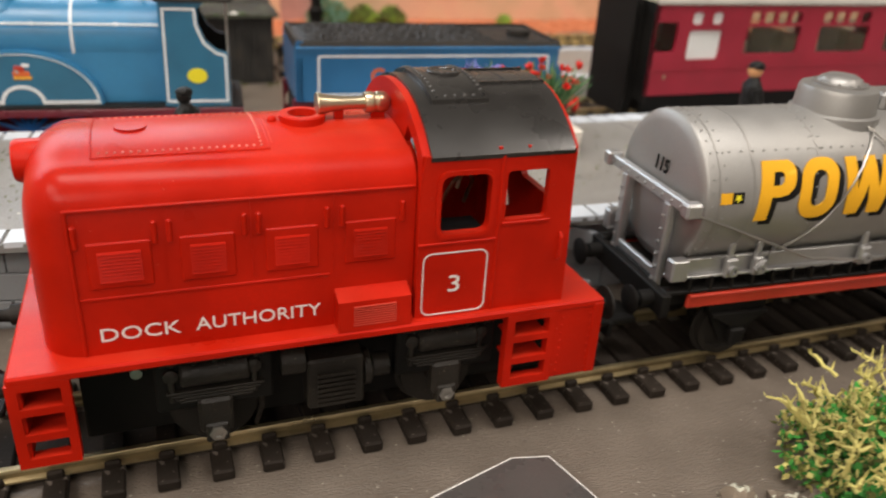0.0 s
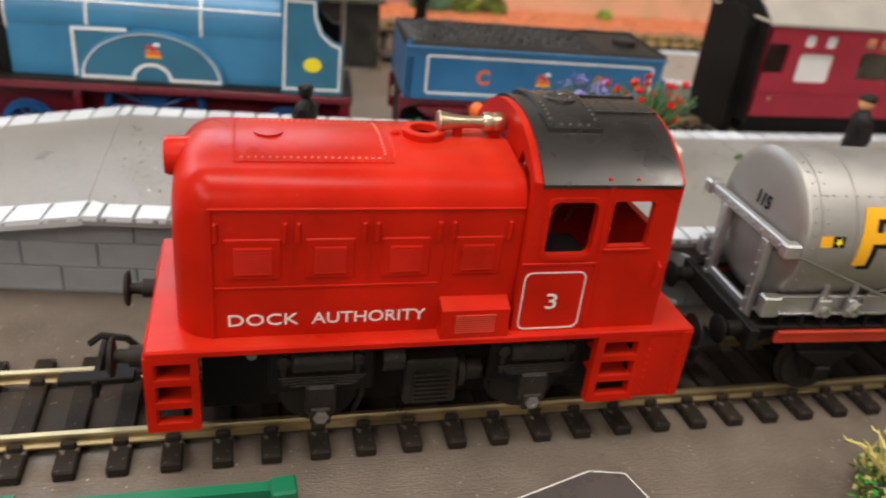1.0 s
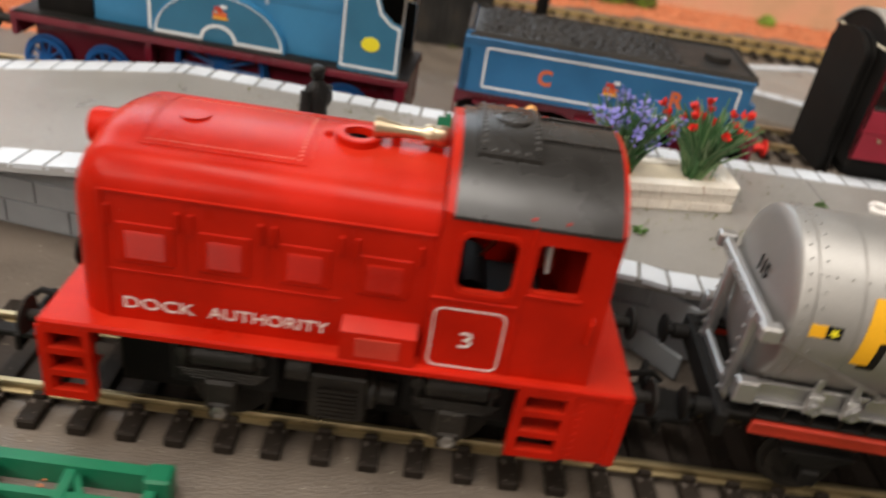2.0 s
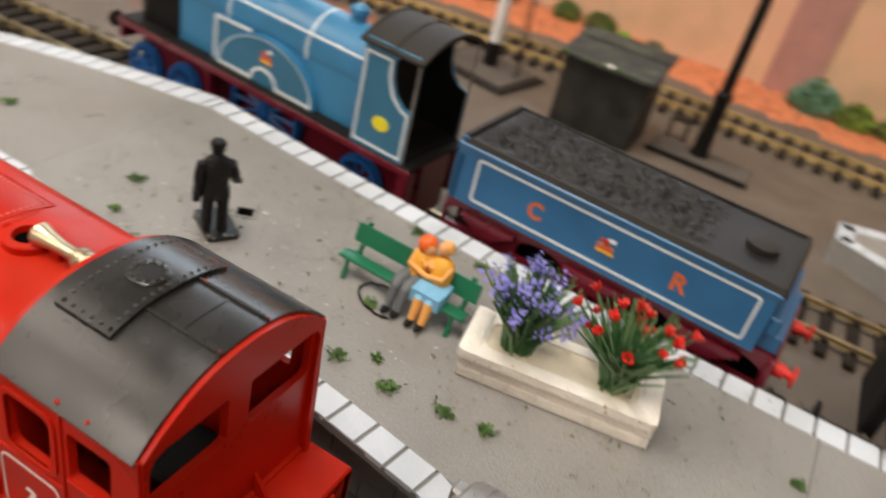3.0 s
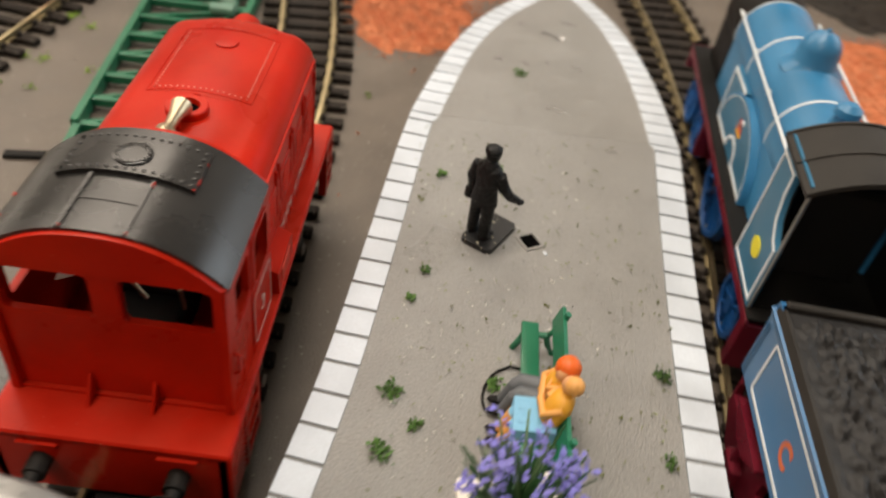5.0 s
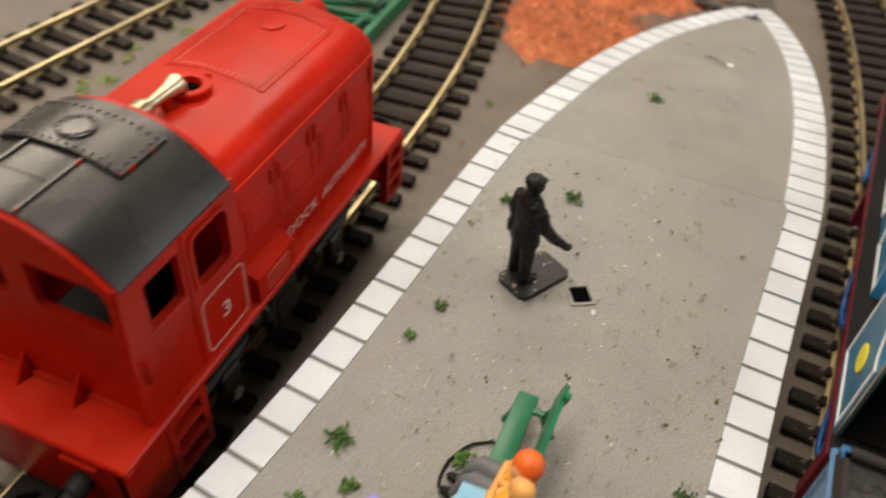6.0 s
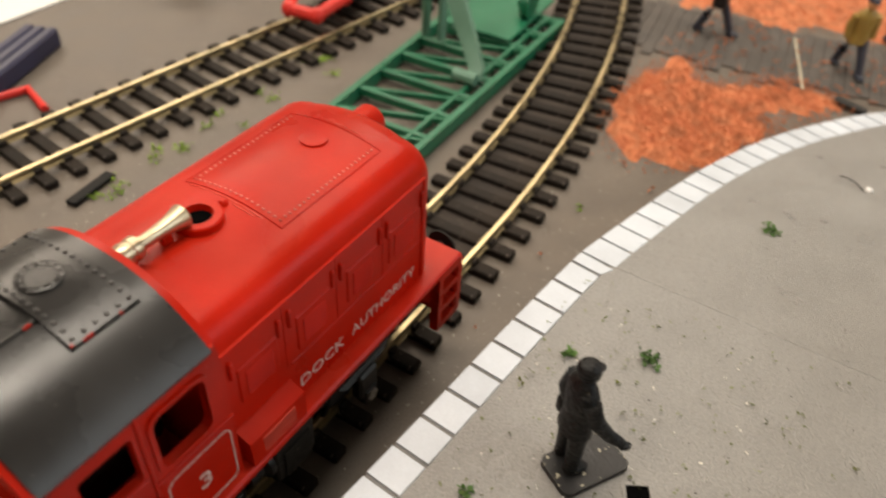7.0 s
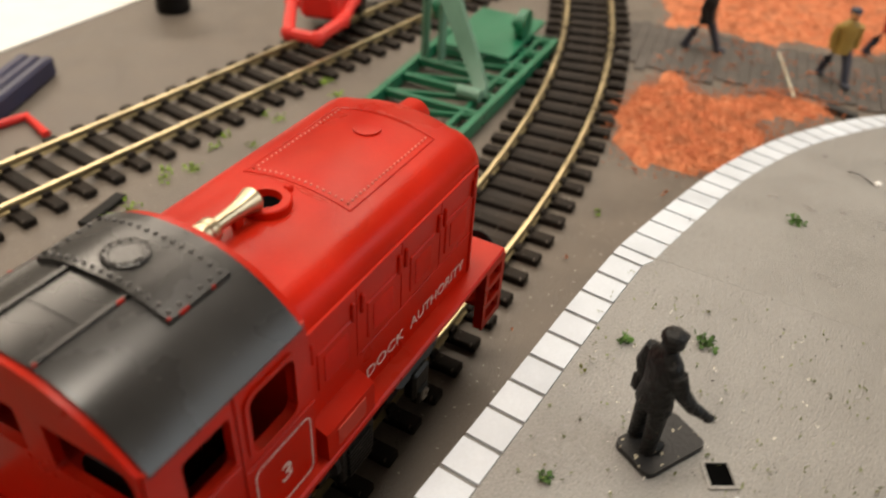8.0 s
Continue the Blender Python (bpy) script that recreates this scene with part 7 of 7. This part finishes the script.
crumbs("moss crumbs along the siding", [(-8.6 + rng.gauss(0, 2.4), -8.0 + rng.gauss(0, 0.35), 0.25) for _ in range(16)] + [(-11.4, 1.95, 0.14), (-10.5, -6.1, 0.2), (-6.6, -5.2, 0.12), (-9.2, -7.3, 0.2)], LEAFPALE, 16, 0.0, 0.06, 18)
crumbs("pale dust specks on the baseboard", [(rng.uniform(-24, 12), rng.uniform(-14, 2.3), rng.uniform(0.02, 0.06)) for _ in range(240)], PLANK, 17, 0.0, 0.022, 5)


# ---- toys and oddments on the near side ----
def lattice():
    """Green jib lying on the board: two long chords, cross bars and diagonals, in two lengths."""
    t = thing("lattice_jib", "green plastic lattice crane jib lying on the baseboard", "crane jib", place(-3.8, -3.55, 0.0, 183.4))
    for n, (x0, x1, z) in enumerate(((0.0, 3.75, 0.0), (3.7, 16.2, 0.06))):
        w0, w1 = (1.12, 1.36) if n == 0 else (1.45, 1.80)
        for s in (-1, 1):
            bm = bm_()
            loft(bm, [[(x, s * w - 0.1, z), (x, s * w + 0.1, z), (x, s * w + 0.1, z + 0.42), (x, s * w - 0.1, z + 0.42)] for x, w in ((x0, w0), (x1, w1))])
            part("chord", bm, GREEN, t)
        bm = bm_()
        loft(bm, [[(x, -w + 0.5, z + 0.1), (x, -w + 0.62, z + 0.1), (x, -w + 0.62, z + 0.34), (x, -w + 0.5, z + 0.34)] for x, w in ((x0, w0), (x1, w1))])
        part("stringer", bm, GREEN, t)
        k, x = 0, x0
        while x < x1 + 0.01:
            w = w0 + (w1 - w0) * (x - x0) / (x1 - x0)
            bm = bm_()
            box(bm, x - 0.09, x + 0.09, -w, w, z + 0.1, z + 0.36, 0.02)
            part("cross_bar", bm, GREEN, t)
            if x + 1.2 < x1 + 0.2:
                for a, b in ((w, -w),):
                    bm = bm_()
                    loft(bm, [[(xx - 0.06, yy, z + 0.14), (xx + 0.06, yy, z + 0.14), (xx + 0.06, yy, z + 0.30), (xx - 0.06, yy, z + 0.30)] for xx, yy in ((x + 0.05, a), (x + 1.2, b))])
                    part("diagonal", bm, GREEN, t)
            x += 1.248
            k += 1
    for y0, y1 in ((-1.2, -0.8), (0.8, 1.2)):
        bm = bm_()
        box(bm, -0.3, 0.1, y0, y1, 0.0, 0.55, 0.04)
        part("lug", bm, GREEN, t)
    # plate and drum at the wide end
    bm = bm_()
    box(bm, 13.6, 17.4, -1.0, 1.5, 0.44, 0.56, 0.03)
    part("floor_plate", bm, GREEN, t)
    for y in (-0.9, 2.2):
        bm = bm_()
        lathe(bm, (15.6, y, 1.0), (0, 1, 0), [(0, 0.5), (0.3, 0.5), (0.3, 0.2), (0.5, 0.2), (0.5, 0)], 18)
        part("winding_drum", bm, GREEN, t)
    return t


lattice()


def toy_crane():
    t = thing("toy_crane", "pale green plastic crane beam leaning over the green jib", "crane", place(-14.6, -3.3, 0.46))
    bm = bm_()
    loft(bm, [[(x - 0.12, y - w, z), (x - 0.12, y + w, z), (x + 0.12, y + w, z + 0.1), (x + 0.12, y - w, z + 0.1)] for x, y, z, w in ((-0.1, 0.3, 0.0, 0.16), (-0.4, 0.1, 0.25, 0.26), (-0.8, -0.6, 1.1, 0.32), (-1.8, -2.4, 3.3, 0.42))])
    part("beam", bm, GREENPALE, t)
    bm = bm_()
    rod(bm, (0.1, -0.35, 0.1), (0.1, 0.4, 0.1), 0.2)
    part("pivot", bm, GREENPALE, t)
    for y in (-0.5, 0.1):
        bm = bm_()
        box(bm, -1.7, -1.3, -2.0 + y, -1.85 + y, 0.1, 2.5, 0.04)
        part("prop", bm, GREENPALE, t)
    return t


toy_crane()


def card():
    bm = bm_()
    plate(bm, [(-1.15, -3.5), (1.25, -2.75), (1.85, -2.88), (2.12, -3.9), (2.0, -6.6), (-2.0, -6.6)], [], "z", 0.02, 0.42)
    ob = solo("slate_card", bm, DARKCARD, "dark grey card block with pale worn edges lying on the board", "card", place(0, 0))
    bm = bm_()
    pts = [(-1.15, -3.5), (1.25, -2.75), (1.85, -2.88), (2.12, -3.9), (2.0, -6.6)]
    tube(bm, [(x, y, 0.415) for x, y in pts], 0.013, 5)
    part("edge", bm, WHITEPOST, ob, "worn white edge")


card()


def lump(bm, c, r, rng, flat=0.7):
    """A jagged, uneven lump."""
    seed = rng.uniform(0, 99)
    sx, sy = rng.uniform(0.7, 1.7), rng.uniform(0.6, 1.3)
    rings = []
    for j in range(1, 7):
        ring = []
        for i in range(9):
            d = Vector((math.sin(math.pi * j / 7) * math.cos(0.698 * i), math.sin(math.pi * j / 7) * math.sin(0.698 * i), -math.cos(math.pi * j / 7)))
            q = r * (0.75 + 0.8 * noise.noise(d * 1.9 + Vector((seed, 0, 0))))
            ring.append((c[0] + d.x * q * sx, c[1] + d.y * q * sy, c[2] + d.z * q * flat))
        rings.append(ring)
    return loft(bm, rings)


def near_bush():
    t = thing("lichen_bush", "yellow lichen and green foam bush on a mottled bark base", "bush", place(7.45, -4.85, 0))
    rng = random.Random(31)
    for k in range(46):
        bm = bm_()
        lump(bm, (-0.6 - 3.0 * rng.random() ** 1.2, rng.uniform(-1.5, 0.5), rng.uniform(0.02, 0.2)), rng.uniform(0.12, 0.42), rng, 0.55)
        part("bark_chip", bm, ROCK, t, sharp=20)
    for mat, n, name in ((BUSHGREEN, 2300, "foam"), (OLIVE, 900, "dark_foam"), (LICHEN, 1500, "pale_foam")):
        bm = bm_()
        for k in range(n):
            a, r = rng.uniform(0, 6.283), 2.25 * rng.random() ** 0.6
            c = Vector((0.3 + r * math.cos(a), 0.1 + r * math.sin(a) * 0.8, 0.15 + 1.3 * rng.random() * (1 - (r / 2.6) ** 2)))
            c += Vector((noise.noise(c * 1.3), noise.noise(c * 1.3 + Vector((9, 0, 0))), 0)) * 0.35
            e = Vector((rng.gauss(0, 1), rng.gauss(0, 1), rng.gauss(0.4, 1))).normalized()
            g = e.cross(Vector((rng.gauss(0, 1), rng.gauss(0, 1), rng.gauss(0, 1)))).normalized() * rng.uniform(0.03, 0.075)
            petal_blade(bm, c, e, g, rng.uniform(0.09, 0.22))
        part(name, bm, mat, t)["kind"] = "stuff"
    for k in range(14):
        bm = bm_()
        a, r = rng.uniform(0, 6.283), 1.4 * rng.random() ** 0.5
        lump(bm, (0.3 + r * math.cos(a), 0.1 + r * math.sin(a) * 0.8, 0.35), rng.uniform(0.35, 0.6), rng, 0.9)
        part("foam_lump", bm, BUSHGREEN, t, sharp=20)
    bm = bm_()
    for k in range(120):
        a, r = rng.uniform(0, 6.283), 2.15 * rng.random() ** 0.5
        p = Vector((0.4 + r * math.cos(a), 0.15 + r * math.sin(a) * 0.8, 0.35 + 0.8 * rng.random()))
        d = Vector((math.cos(a) * 0.6, math.sin(a) * 0.6, rng.uniform(0.2, 1.0)))
        pts = [p]
        for j in range(5):
            d = (d + Vector((rng.gauss(0, 0.5), rng.gauss(0, 0.5), rng.gauss(0, 0.4)))).normalized()
            pts.append(pts[-1] + d * 0.14)
            if rng.random() < 0.85:
                e = (d + Vector((rng.gauss(0, 0.8), rng.gauss(0, 0.8), rng.gauss(0, 0.8)))).normalized()
                tube(bm, [pts[-1], pts[-1] + e * 0.1, pts[-1] + e * 0.16 + Vector((0, 0, 0.05))], [0.024, 0.018, 0.007], 4)
        tube(bm, pts, [0.036 * rng.uniform(0.7, 1.3) for _ in range(5)] + [0.010], 5)
    part("lichen", bm, LICHEN, t, "curly yellow lichen")["kind"] = "stuff"
    return t


near_bush()


def plank_crossing():
    t = thing("plank_crossing", "weathered grey boards laid over the ground beside the track", "boards", place(-23.0, 3.6, 0, 8))
    rng = random.Random(6)
    for k in range(26):
        bm = bm_()
        box(bm, -2.2 + rng.uniform(-0.3, 0.2), 2.0 + rng.uniform(-0.4, 0.3), -4.6 + k * 0.38, -4.235 + k * 0.38, 0.01, 0.05 + rng.uniform(0, 0.03), 0.012)
        part("plank", bm, PLANK, t)
    return t


plank_crossing()
OCHRE = material("ochre_paint", (0.36, 0.24, 0.05), 0.55, tone=0.1, grain=0.05)
DENIM = material("dark_blue_paint", (0.03, 0.035, 0.055), 0.5, tone=0.1, grain=0.05)
for x, y, turn, coat, w in ((-23.25, 1.65, 82, FIGBLACK, "dark striding toy workman figure on the boards"), (-23.3, 6.15, 32, OCHRE, "toy workman figure in an ochre vest on the boards"), (-26.4, 7.5, 60, REDSOLE, "toy workman figure in red and black beyond the boards")):
    standing_figure(w, place(x, y, 0.12, turn), coat, DENIM, stride=0.48, head=SKIN, arm="down", scale=1.18, group="toy workmen")
bm = bm_()
box(bm, -1.85, 1.85, -0.03, 0.03, 0, 0.05, 0.01)
solo("wood_sliver", bm, CREAMTRIM, "pale thin sliver of wood on the boards", "wood", place(-22.8, 4.75, 0.115, 17))
bm = bm_()
box(bm, -0.5, 0.5, -0.14, 0.14, 0, 0.22, 0.03)
solo("wood_block", bm, WOODDARK, "brown wooden block at the ramp end", "wood", place(-20.9, 6.75, 0.0, 75))


def red_trolley():
    t = thing("red_bogie_toy", "bright red plastic crane frame with black wheels on the siding", "toy", place(-15.6, -9.6, 0.42, 20))
    pts = [(-1.0, -1.2), (1.6, -0.5), (1.8, 0.5), (0.2, 0.9), (-1.8, 0.8)]
    bm = bm_()
    for i in range(5):
        a, b = pts[i], pts[(i + 1) % 5]
        tube(bm, [(a[0], a[1], 0.7), (b[0], b[1], 0.7)], 0.2, 8)
    for x, y in pts:
        ball(bm, (x, y, 0.7), 0.26, n=8, m=6)
    part("frame", bm, REDPETAL, t)
    bm = bm_()
    box(bm, -2.8, 0.1, -0.6, 0.7, 0.6, 1.5, 0.15)
    part("hook_block", bm, REDPETAL, t)
    for x in (-2.4, -4.6):
        for s in (-1, 1):
            bm = bm_()
            lathe(bm, (x, s * 0.75, 0.55), (0, s, 0), [(0, 0.55), (0.25, 0.55), (0.25, 0)], 18)
            part("wheel", bm, BLACK, t)
    bm = bm_()
    box(bm, -5.5, -1.8, -0.7, 0.7, 0.55, 0.9, 0.05)
    part("chassis", bm, BLACK, t)
    return t


red_trolley()
bm = bm_()
tube(bm, [(0, 0, 0.12), (-0.5, -0.55, 0.12), (-1.4, -1.1, 0.12), (-2.6, -0.7, 0.14), (-2.2, 0.6, 0.14)], 0.12, 8)
solo("red_loop", bm, REDPETAL, "bright red plastic loop lying beside the siding", "loop", place(-4.3, -12.6, 0))
navy = thing("navy_bar", "dark navy ribbed plastic bar lying on the board", "bar", place(-5.8, -14.1, 0, 202))
for k in range(3):
    bm = bm_()
    box(bm, -3.6, 3.6, -0.55 + k * 0.38, -0.2 + k * 0.38, 0.0, 0.62, 0.08)
    part("rib", bm, NAVY, navy)
bm = bm_()
box(bm, -3.55, 3.55, -0.5, 0.5, 0.0, 0.5, 0.02)
part("web", bm, NAVY, navy)
bm = bm_()
box(bm, -16, 16, -6.5, 6.5, 0.01, 0.05)
solo("paper_sheet", bm, PAPER, "white sheet of paper at the board's edge", "paper", place(-18.5, -23.9, 0, -1.5))
bm = bm_()
box(bm, -0.7, 0.7, -0.16, 0.16, 0.0, 0.14, 0.03)
solo("rail_clip", bm, BLACK, "black plastic clip beside the siding", "clip", place(-4.9, -8.2, 0.0, 8))
bm = bm_()
box(bm, -0.5, 0.5, -0.14, 0.14, 0.0, 0.12, 0.03)
solo("rail_clip", bm, BLACK, "black plastic clip lying on the board", "clip", place(-6.2, -6.0, 0.0, 100))
for x, y in ((-15.3, -15.9), (-24.5, -13.0)):
    bm = bm_()
    lathe(bm, (0, 0, 0.0), (0, 0, 1), [(0, 0.6), (0.1, 0.62), (2.0, 0.6), (2.0, 0)], 18)
    solo("bollard", bm, BLACK, "black round plastic post standing on the board", "post", place(x, y, 0))
